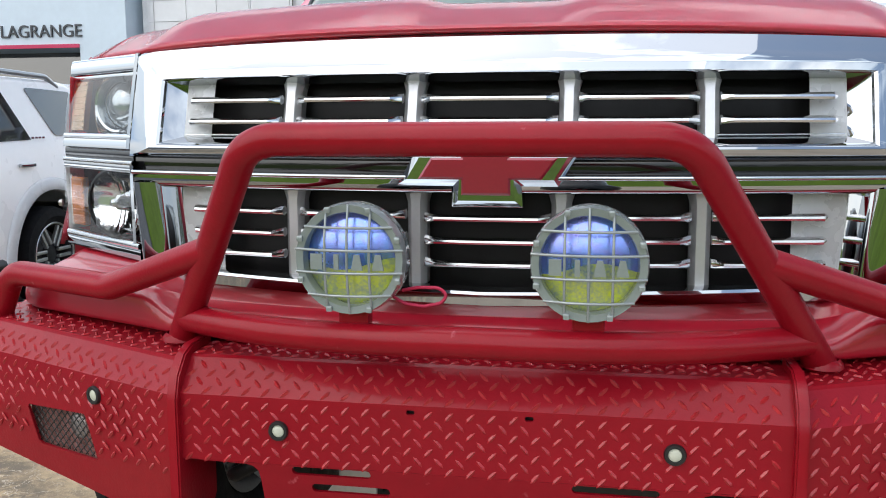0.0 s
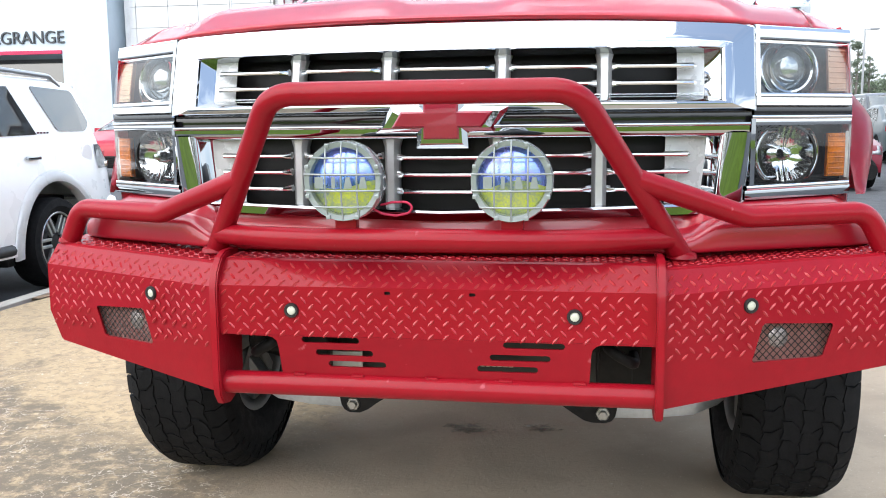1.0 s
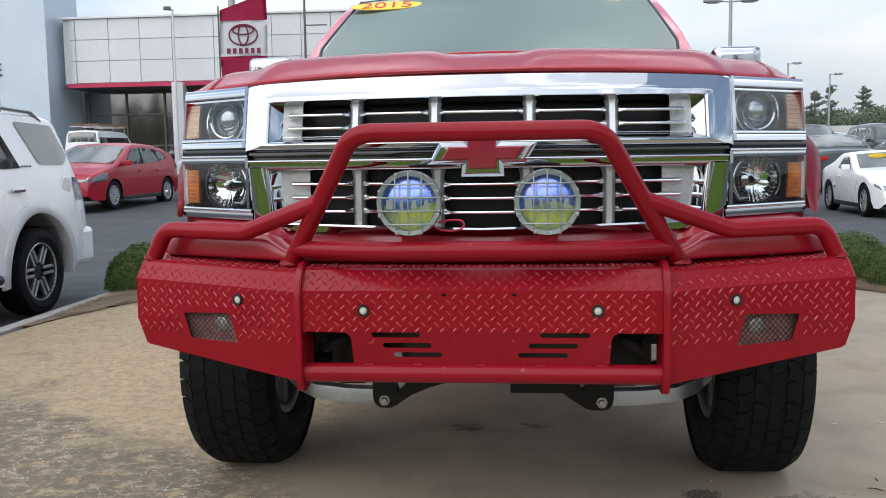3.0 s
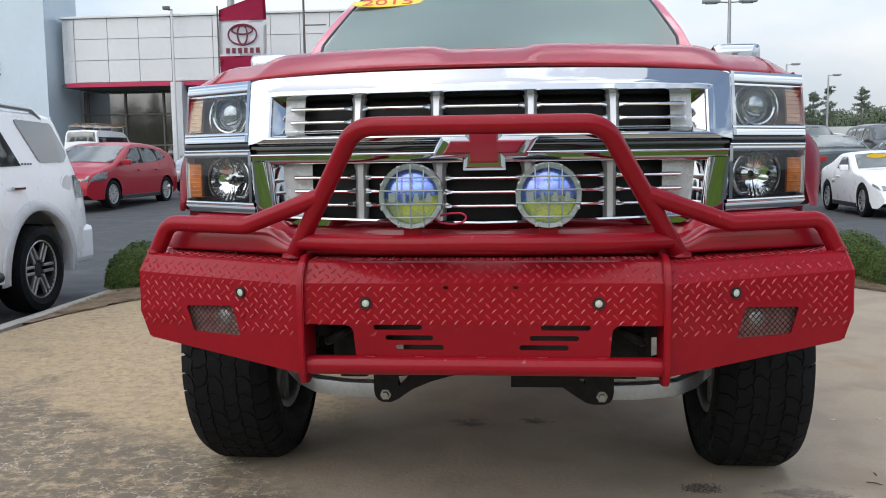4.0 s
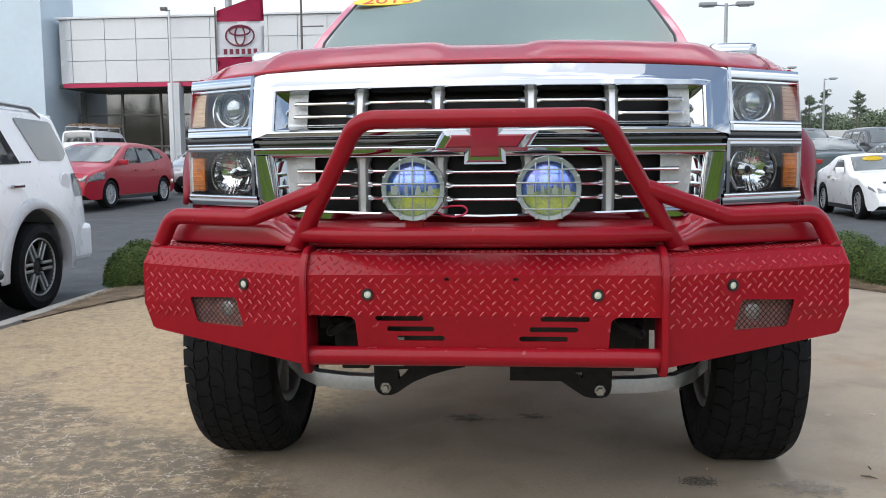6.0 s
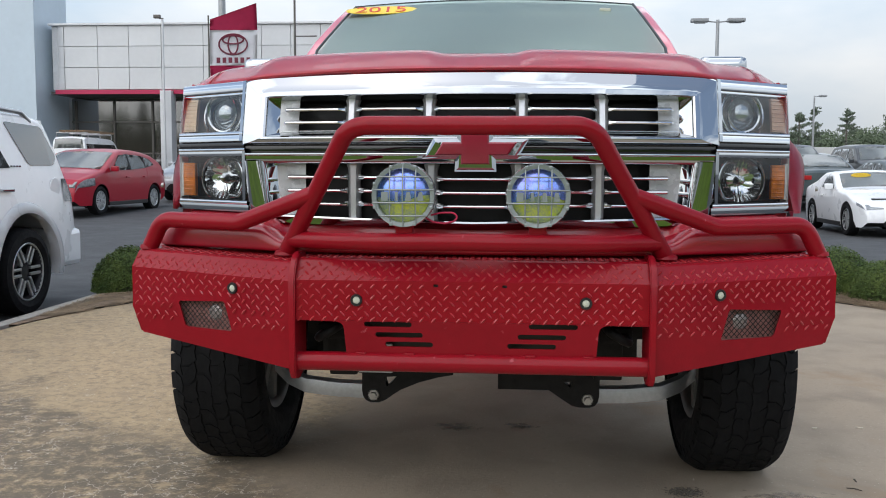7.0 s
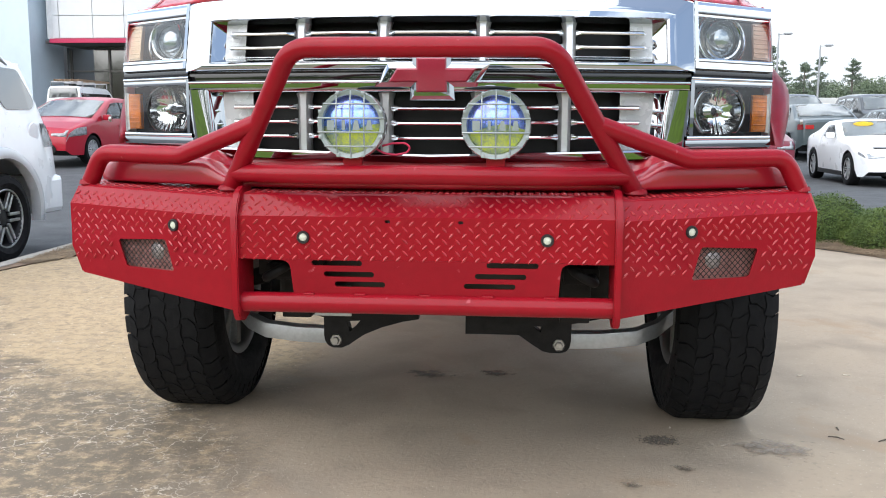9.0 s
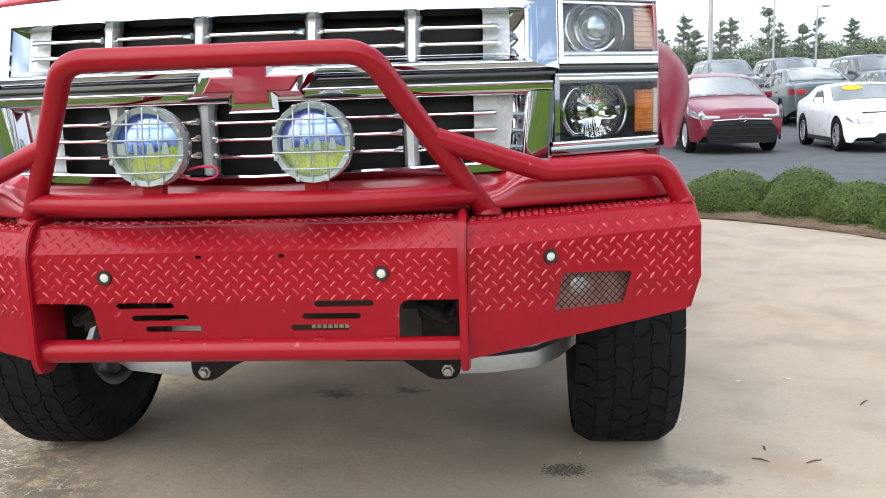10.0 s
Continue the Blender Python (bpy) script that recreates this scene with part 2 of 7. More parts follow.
def concrete(name):
    """Weathered pad: tan and grey drifts, blotches, coarse grain, pale specks and dark water stains."""
    m = material(name, (0.4, 0.33, 0.25), 0.8)
    nt = m.node_tree
    b = nt.nodes["Principled BSDF"]
    tc = nt.nodes.new("ShaderNodeTexCoord")

    def grain(s, detail, rough=0.55, warp=0.0):
        n = nt.nodes.new("ShaderNodeTexNoise")
        n.inputs["Scale"].default_value, n.inputs["Detail"].default_value, n.inputs["Roughness"].default_value, n.inputs["Distortion"].default_value = s, detail, rough, warp
        nt.links.new(tc.outputs["Object"], n.inputs["Vector"])
        return n.outputs["Fac"]

    def ramp(fac, a, c):
        n = nt.nodes.new("ShaderNodeValToRGB")
        n.color_ramp.elements[0].position, n.color_ramp.elements[1].position = a, c
        nt.links.new(fac, n.inputs["Fac"])
        return n.outputs["Color"]

    def over(fac, low, high, kind="MIX"):
        n = nt.nodes.new("ShaderNodeMix")
        n.data_type, n.blend_type = "RGBA", kind
        nt.links.new(fac, n.inputs[0])
        for sock, v in ((n.inputs[6], low), (n.inputs[7], high)):
            if isinstance(v, tuple):
                sock.default_value = (*v, 1)
            else:
                nt.links.new(v, sock)
        return n.outputs[2]
    # tan peeling coat on one side of the pad, bare grey concrete on the other, met along an uneven line
    side = nt.nodes.new("ShaderNodeSeparateXYZ")
    nt.links.new(tc.outputs["Object"], side.inputs["Vector"])
    edge = nt.nodes.new("ShaderNodeMapRange")
    edge.inputs["From Min"].default_value, edge.inputs["From Max"].default_value, edge.inputs["To Min"].default_value, edge.inputs["To Max"].default_value = -0.35, -1.35, -0.28, 0.36
    nt.links.new(side.outputs["X"], edge.inputs["Value"])
    drift = nt.nodes.new("ShaderNodeMath")
    nt.links.new(edge.outputs["Result"], drift.inputs[0])
    nt.links.new(grain(1.3, 6, 0.6), drift.inputs[1])
    coat = ramp(drift.outputs[0], 0.38, 0.66)

    def times(a, c):
        n = nt.nodes.new("ShaderNodeMath")
        n.operation = "MULTIPLY"
        nt.links.new(a, n.inputs[0])
        nt.links.new(c, n.inputs[1])
        return n.outputs[0]
    bare = over(ramp(grain(0.55, 4), 0.36, 0.66), (0.385, 0.312, 0.230), (0.355, 0.294, 0.226))
    bare = over(ramp(grain(2.4, 6, 0.5, 0.5), 0.46, 0.70), bare, (0.285, 0.235, 0.18))
    bare = over(ramp(grain(40, 3, 0.6), 0.55, 0.75), bare, (0.31, 0.26, 0.20))
    bare = over(ramp(grain(1.6, 5, 0.6, 0.3), 0.58, 0.76), bare, (0.33, 0.225, 0.14))      # rusty tint
    flaky = over(ramp(grain(0.8, 4), 0.40, 0.62), (0.43, 0.325, 0.20), (0.385, 0.295, 0.185))
    flaky = over(ramp(grain(17, 9, 0.8, 0.6), 0.50, 0.55), flaky, (0.29, 0.225, 0.15))
    flaky = over(ramp(grain(5.5, 9, 0.75, 0.9), 0.52, 0.64), flaky, (0.33, 0.255, 0.17))
    flaky = over(ramp(grain(30, 7, 0.7, 1.5), 0.60, 0.66), flaky, (0.57, 0.49, 0.37))
    worn = nt.nodes.new("ShaderNodeMapRange")             # the coat is worst towards the open end of the pad
    worn.inputs["From Min"].default_value, worn.inputs["From Max"].default_value, worn.inputs["To Min"].default_value, worn.inputs["To Max"].default_value = 1.9, 0.6, -0.06, 0.11
    nt.links.new(side.outputs["Y"], worn.inputs["Value"])
    lost = nt.nodes.new("ShaderNodeMath")
    nt.links.new(worn.outputs["Result"], lost.inputs[0])
    nt.links.new(grain(0.95, 5, 0.6, 0.4), lost.inputs[1])
    bald = ramp(lost.outputs[0], 0.46, 0.56)
    peeled = times(bald, ramp(grain(13, 8, 0.75), 0.38, 0.52))
    flaky = over(peeled, flaky, (0.165, 0.135, 0.10))
    # pale cracks through the peeled parts
    wander = nt.nodes.new("ShaderNodeVectorMath")
    wander.operation = "MULTIPLY_ADD"
    wobble = nt.nodes.new("ShaderNodeTexNoise")
    wobble.inputs["Scale"].default_value, wobble.inputs["Detail"].default_value = 7.0, 5.0
    nt.links.new(tc.outputs["Object"], wobble.inputs["Vector"])
    nt.links.new(wobble.outputs["Color"], wander.inputs[0])
    wander.inputs[1].default_value = (0.35, 0.35, 0.35)
    nt.links.new(tc.outputs["Object"], wander.inputs[2])
    cells = nt.nodes.new("ShaderNodeTexVoronoi")
    cells.feature = "DISTANCE_TO_EDGE"
    cells.inputs["Scale"].default_value = 6.5
    nt.links.new(wander.outputs["Vector"], cells.inputs["Vector"])
    thin = nt.nodes.new("ShaderNodeMapRange")
    thin.inputs["From Min"].default_value, thin.inputs["From Max"].default_value, thin.inputs["To Min"].default_value, thin.inputs["To Max"].default_value = 0.004, 0.016, 1.0, 0.0
    nt.links.new(cells.outputs["Distance"], thin.inputs["Value"])
    cracks = times(times(thin.outputs["Result"], bald), ramp(grain(2.2, 4), 0.44, 0.54))
    flaky = over(cracks, flaky, (0.52, 0.45, 0.36))
    col = over(coat, bare, flaky)
    col = over(ramp(grain(90, 2, 0.5), 0.66, 0.74), col, (0.50, 0.43, 0.34))
    nt.links.new(col, b.inputs["Base Color"])
    b.inputs["IOR"].default_value = 1.22
    mr = nt.nodes.new("ShaderNodeMapRange")
    mr.inputs["To Min"].default_value, mr.inputs["To Max"].default_value = 0.62, 0.95
    nt.links.new(grain(2.0, 6), mr.inputs["Value"])
    nt.links.new(mr.outputs["Result"], b.inputs["Roughness"])
    bump = nt.nodes.new("ShaderNodeBump")
    bump.inputs["Strength"].default_value, bump.inputs["Distance"].default_value = 0.55, 0.006
    nt.links.new(grain(48, 6, 0.7), bump.inputs["Height"])
    nt.links.new(bump.outputs["Normal"], b.inputs["Normal"])
    return m


CONCRETE = concrete("stained tan concrete")
KERB = material("kerb concrete", (0.44, 0.41, 0.36), 0.85, vary=0.3, scale=3.0, bump=0.4, bump_scale=70)
ASPHALT = material("asphalt", (0.062, 0.064, 0.068), 0.85, vary=0.3, scale=1.2, bump=0.5, bump_scale=140, rough_vary=0.1)
MULCH = material("pine straw mulch", (0.24, 0.165, 0.105), 0.95, vary=0.55, scale=9, bump=0.9, bump_scale=60)
LAWN = material("lawn", (0.105, 0.16, 0.018), 0.95, ior=1.12, vary=0.45, scale=0.25, dark=(0.06, 0.095, 0.012), bump=0.8, bump_scale=40)
PANEL_WHITE = material("white metal panel", (0.68, 0.69, 0.70), 0.38, 0.1, vary=0.07, scale=0.5, random_tint=0.03)
PANEL_BLUE = material("pale blue tower panel", (0.56, 0.65, 0.72), 0.42, 0.1, vary=0.08, scale=0.4)
STRIPE_RED = material("crimson stripe", (0.52, 0.02, 0.09), 0.4, vary=0.1, scale=1.0)
STORE_GLASS = material("dark storefront glass", (0.045, 0.036, 0.030), 0.05, coat=1.0, vary=0.5, scale=0.35, ior=2.2)
MULLION = material("dull bronze mullion", (0.13, 0.12, 0.11), 0.4, 0.4, vary=0.2, scale=3)
JOINT = material("grey joint backing", (0.64, 0.65, 0.66), 0.7, vary=0.2, scale=2)
POLE_GREY = material("galvanised pole", (0.40, 0.41, 0.42), 0.45, 0.6, vary=0.15, scale=2)
LAMP_GREY = material("grey lamp head", (0.33, 0.34, 0.35), 0.5, 0.3, vary=0.1, scale=4)
CLOTH_RED = material("red banner cloth", (0.50, 0.025, 0.10), 0.8, vary=0.15, scale=3)
PRINT_DARK = material("dark maroon print", (0.16, 0.012, 0.035), 0.6, vary=0.1, scale=5)
CLOTH_WHITE = material("white banner cloth", (0.86, 0.85, 0.86), 0.8, vary=0.08, scale=3)
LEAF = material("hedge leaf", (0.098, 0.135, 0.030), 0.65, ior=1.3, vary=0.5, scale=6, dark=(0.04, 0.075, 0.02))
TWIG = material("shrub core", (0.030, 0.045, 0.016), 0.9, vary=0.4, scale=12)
# needles and foliage are lightened and greyed in place of distance haze
NEEDLES = material("pine needles lightened for haze", (0.15, 0.19, 0.13), 0.8, vary=0.3, scale=0.6, dark=(0.11, 0.14, 0.10))
BROADLEAF = material("tree foliage lightened for haze", (0.16, 0.20, 0.125), 0.9, ior=1.2, vary=0.3, scale=0.5, dark=(0.125, 0.16, 0.105))
BARK = material("pine bark", (0.19, 0.17, 0.15), 0.9, vary=0.4, scale=3)
LADDER = material("worn ladder wood", (0.34, 0.22, 0.13), 0.6, vary=0.3, scale=4)
CABLE = material("cable", (0.03, 0.03, 0.03), 0.6, vary=0.1)
PALE_WALL = material("pale far wall", (0.62, 0.62, 0.60), 0.8, vary=0.1, scale=0.3)

# ---------------------------------------------------------------- tools
def part(name, bm, mat, parent=None, label="", smooth=None):
    """Links a bmesh as one mesh object under a thing or a part. smooth: degrees under which edges are shaded round."""
    me = bpy.data.meshes.new(name)
    bm.normal_update()
    if smooth is not None:
        limit = radians(smooth)
        for f in bm.faces:
            f.smooth = True
        for e in bm.edges:
            e.smooth = len(e.link_faces) == 2 and e.calc_face_angle(0) < limit
    bm.to_mesh(me)
    bm.free()
    me.materials.append(mat)
    ob = new(name, me)
    ob.parent = parent
    if label:
        ob["label"] = label
    return ob


def shared(name, mesh, parent, m=None):
    """Another object on the same mesh."""
    ob = new(name, mesh)
    ob.parent = parent
    if m is not None:
        ob.matrix_basis = m
    return ob


def empty(name, label, category, at=(0, 0, 0), turn=0.0, group=""):
    ob = new(name)
    ob.matrix_basis = pose(*at, 0, 0, turn)
    return tagged(ob, label, category, group)


def box(bm, c, s, bevel=0.0, m=None, seg=2):
    """A box of size s about c, with rounded edges; m places it afterwards."""
    t = Matrix.Translation(c) @ Matrix.Diagonal((*s, 1))
    r = bmesh.ops.create_cube(bm, size=1, matrix=(m @ t) if m is not None else t)
    if bevel:
        es = {e for v in r["verts"] for e in v.link_edges}
        bmesh.ops.bevel(bm, geom=list(es), offset=bevel, segments=seg, profile=0.7, affect="EDGES", clamp_overlap=True)


def grid(bm, nu, nv, fn, wrap_u=False, wrap_v=False):
    """A sheet of quads; fn(i, j) gives the place of the node."""
    vs = [[bm.verts.new(fn(i, j)) for j in range(nv)] for i in range(nu)]
    for i in range(nu if wrap_u else nu - 1):
        for j in range(nv if wrap_v else nv - 1):
            a, b, c, d = vs[i][j], vs[(i + 1) % nu][j], vs[(i + 1) % nu][(j + 1) % nv], vs[i][(j + 1) % nv]
            try:
                bm.faces.new((a, b, c, d))
            except ValueError:
                pass
    return vs


def fillet(pts, radius, n=8):
    """Rounds the inner corners of a polyline."""
    pts = [Vector(p) for p in pts]
    out = [pts[0]]
    for k in range(1, len(pts) - 1):
        p, a, b = pts[k], pts[k - 1], pts[k + 1]
        u, v = (a - p).normalized(), (b - p).normalized()
        ang = u.angle(v)
        r = radius[k - 1] if isinstance(radius, (list, tuple)) else radius
        d = min(r / math.tan(ang / 2), 0.49 * (a - p).length, 0.49 * (b - p).length)
        for i in range(n + 1):
            t = i / n
            s = p + u * d
            e = p + v * d
            out.append(s * (1 - t) ** 2 + p * 2 * t * (1 - t) + e * t * t)
    out.append(pts[-1])
    return out


def tube(bm, pts, r, n=14, cap=True):
    """A round tube along a polyline."""
    pts = [Vector(p) for p in pts]
    side = None
    rings = []
    for k, p in enumerate(pts):
        t = (pts[min(k + 1, len(pts) - 1)] - pts[max(k - 1, 0)]).normalized()
        if side is None:
            side = t.orthogonal().normalized()
        else:
            side = (side - t * side.dot(t)).normalized()
        up = t.cross(side)
        rr = r[k] if isinstance(r, (list, tuple)) else r
        rings.append([bm.verts.new(p + (side * math.cos(a) + up * math.sin(a)) * rr) for a in [2 * math.pi * i / n for i in range(n)]])
    for a, b in zip(rings, rings[1:]):
        for i in range(n):
            bm.faces.new((a[i], a[(i + 1) % n], b[(i + 1) % n], b[i]))
    if cap:
        bm.faces.new(list(reversed(rings[0])))
        bm.faces.new(rings[-1])


def lathe(bm, profile, n=32, m=None, closed=False, caps=False):
    """Turns a profile of (radius, along) about the y axis."""
    m = m or Matrix()
    rings = []
    for r, y in profile:
        rings.append([bm.verts.new(m @ Vector((r * math.cos(a), y, r * math.sin(a)))) for a in [2 * math.pi * i / n for i in range(n)]])
    pairs = list(zip(rings, rings[1:])) + ([(rings[-1], rings[0])] if closed else [])
    for a, b in pairs:
        for i in range(n):
            bm.faces.new((a[i], b[i], b[(i + 1) % n], a[(i + 1) % n]))
    if not closed:
        for ring, flip in ((rings[0], False), (rings[-1], True)):
            if (caps or (ring[0].co - ring[n // 2].co).length < 0.03) and (ring[0].co - ring[n // 2].co).length > 1e-4:
                bm.faces.new(list(reversed(ring)) if flip else ring)


def plate(bm, outline, holes, thick, fn):
    """A plate cut to an outline with holes, all as lists of (u, v); fn(u, v, d) lays it out, d from 0 (front) to thick."""
    flat = bmesh.new()
    for loop in [outline, *holes]:
        vs = [flat.verts.new((u, v, 0)) for u, v in loop]
        for i in range(len(vs)):
            flat.edges.new((vs[i], vs[(i + 1) % len(vs)]))
    bmesh.ops.triangle_fill(flat, use_beauty=True, edges=flat.edges[:], normal=(0, 0, 1))
    flat.verts.index_update()
    front = [bm.verts.new(fn(v.co.x, v.co.y, 0.0)) for v in flat.verts]
    back = [bm.verts.new(fn(v.co.x, v.co.y, thick)) for v in flat.verts]
    for f in flat.faces:
        ids = [v.index for v in f.verts]
        bm.faces.new([front[i] for i in ids])
        bm.faces.new([back[i] for i in reversed(ids)])
    for e in flat.edges:
        if len(e.link_faces) == 1:
            a, b = (v.index for v in e.verts)
            bm.faces.new((front[a], front[b], back[b], back[a]))
    flat.free()
    bmesh.ops.recalc_face_normals(bm, faces=bm.faces[:])


def rounded(x0, z0, x1, z1, r, n=5):
    """A rectangle with round corners, as a loop."""
    out = []
    for cx, cz, a0 in ((x1 - r, z0 + r, -90), (x1 - r, z1 - r, 0), (x0 + r, z1 - r, 90), (x0 + r, z0 + r, 180)):
        for i in range(n + 1):
            a = radians(a0 + 90 * i / n)
            out.append((cx + r * math.cos(a), cz + r * math.sin(a)))
    return out


def mirror(pts):
    return [(-u, v) for u, v in reversed(pts)]


def lettering(name, words, size, mat, parent, m, depth=0.01, label=""):
    """Raised letters in the built-in font, as a mesh."""
    cu = bpy.data.curves.new(name, "FONT")
    cu.body, cu.size, cu.extrude, cu.align_x, cu.align_y = words, size, depth, "CENTER", "CENTER"
    tmp = new(name + "_curve", cu)
    bpy.context.view_layer.update()
    me = bpy.data.meshes.new_from_object(tmp)
    bpy.data.objects.remove(tmp)
    me.name = name
    me.materials.clear()
    me.materials.append(mat)
    ob = new(name, me)
    ob.parent, ob.matrix_basis = parent, m
    if label:
        ob["label"] = label
    return ob


def lerp_table(table, x):
    for (a, fa), (b, fb) in zip(table, table[1:]):
        if x <= b:
            t = max(0.0, (x - a) / (b - a))
            return fa + (fb - fa) * t
    return table[-1][1]

# ---------------------------------------------------------------- ground
PAD_Y, PAD_R = 3.6, 3.87          # the rounded end of the display pad


def pad_r(a):
    """Radius of the pad's end at an angle in degrees: drawn in towards the kerb side."""
    t = min(1.0, max(0.0, (a - 95) / 45))
    return PAD_R - 0.19 * t * t * (3 - 2 * t)


def lot(y, x=0.0):
    """Height of the asphalt: level round the pad, rising gently towards the showroom."""
    start = 19.0 - 10.3 * min(1.0, max(0.0, -x / 6.0))      # the rise begins sooner on the showroom side
    return -0.10 + 0.028 * max(0.0, min(y, 62.0) - start)


def build_ground():
    bm = bmesh.new()
    xs = [-900, -300, -120, -60, -30, -15, -9, -6, -4, -2, 0, 15, 30, 60, 120, 300, 900]
    ys = [-900, -300, -100, -40, -10, 5, 8.7, 10, 12, 14, 16, 19, 22, 26, 30, 35, 40, 50, 62, 120, 300, 900]
    grid(bm, len(xs), len(ys), lambda i, j: (xs[i], ys[j], lot(ys[j], xs[i])))
    tagged(part("ground", bm, ASPHALT, smooth=60), "dark grey asphalt car park rising gently to the showroom", "ground", kind="structure")

    # lawn that faces the truck, behind the camera
    bm = bmesh.new()
    rnd = random.Random(4)
    def soil(i, j):
        x, y = -90 + 180 * i / 24, -3.45 - 100 * (j / 18) ** 1.8
        return (x, y, -0.03 + 0.02 * (-3.45 - y) + rnd.uniform(-0.04, 0.04) * (j > 0))
    grid(bm, 25, 19, soil)
    tagged(part("lawn", bm, LAWN, smooth=80), "bright green mown lawn sloping up from the pad", "lawn", kind="structure")

    # display pad
    n = 40
    edge = [(-pad_r(180), -3.3), (PAD_R, -3.3)] + [(pad_r(180 * i / n) * math.cos(math.pi * i / n), PAD_Y + pad_r(180 * i / n) * math.sin(math.pi * i / n)) for i in range(n + 1)]
    bm = bmesh.new()
    plate(bm, edge, [], 0.14, lambda u, v, d: (u, v, -d))
    tagged(part("pavement", bm, CONCRETE), "tan concrete display pad with grey water stains", "pavement", kind="structure")

    # kerb along the straight side by the parked off-roader
    bm = bmesh.new()
    prof = [(0.004, -0.13), (0.004, 0.010), (0.03, 0.016), (0.12, 0.012), (0.15, -0.02), (0.16, -0.13)]
    line = [-3.3 + 9.1 * i / 20 for i in range(21)]
    grid(bm, len(line), len(prof), lambda i, j: (-3.722 - prof[j][0] + 0.004 * math.sin(3 * i), line[i], prof[j][1]))
    bm.faces.new([v for v in bm.verts if v.co.y > 5.79])
    tagged(part("kerb", bm, KERB, smooth=50), "weathered concrete kerb along the pad", "kerb", kind="structure")

    # planting bed round the back of the pad
    bm = bmesh.new()
    rnd = random.Random(7)
    def outer(a):
        r = lerp_table([(0, 4.75), (125, 4.75), (140, 4.62), (150, 4.35)], a)
        return min(r, 3.732 / -math.cos(radians(a))) if a > 130 else r
    def bed(i, j):
        a = 12 + 161 * i / 90
        t = j / 7
        r = pad_r(a) + 0.006 + (outer(a) - pad_r(a)) * t
        z = 0.006 + 0.045 * min(1.0, max(0.0, (163 - a) / 20)) * math.sin(math.pi * min(1, t * 1.15)) + rnd.uniform(-0.006, 0.010) * (a < 163)
        if j == 7:
            z = -0.12
        return (r * math.cos(radians(a)), PAD_Y + r * math.sin(radians(a)), z)
    grid(bm, 91, 8, bed)
    tagged(part("planting_bed", bm, MULCH, smooth=40), "brown pine straw bed curving round the pad", "planting bed", kind="structure")

    # loose straw along the edge
    verts, faces = [], []
    for k in range(9000):
        a = rnd.uniform(12, 66) if k % 2 else rnd.uniform(128, 166)
        r = pad_r(a) + 0.02 + (outer(a) - pad_r(a) - 0.03) * rnd.random() ** 1.5 - (0.09 * rnd.random() if rnd.random() < 0.15 else 0)
        c = Vector((r * math.cos(radians(a)), PAD_Y + r * math.sin(radians(a)), 0.012 + 0.05 * min(1.0, max(0.0, (163 - a) / 20)) * math.sin(math.pi * min(1, max(0.0, r - pad_r(a)) / 0.7))))
        w = rnd.uniform(0, math.pi)
        d = Vector((math.cos(w), math.sin(w), rnd.uniform(-0.08, 0.16))) * rnd.uniform(0.03, 0.07)
        s = Vector((-math.sin(w), math.cos(w), 0)) * 0.003
        b = len(verts)
        verts += [c - d - s, c - d + s, c + d + s, c + d - s]
        faces.append((b, b + 1, b + 2, b + 3))
    me = bpy.data.meshes.new("straw")
    me.from_pydata(verts, [], faces)
    me.materials.append(material("dry straw", (0.36, 0.26, 0.16), 0.9, vary=0.6, scale=5))
    tagged(new("straw", me), "scattered dry pine straw on the bed", "straw", kind="stuff")


# ---------------------------------------------------------------- showroom
BY = 38.0          # front plane of the fascia


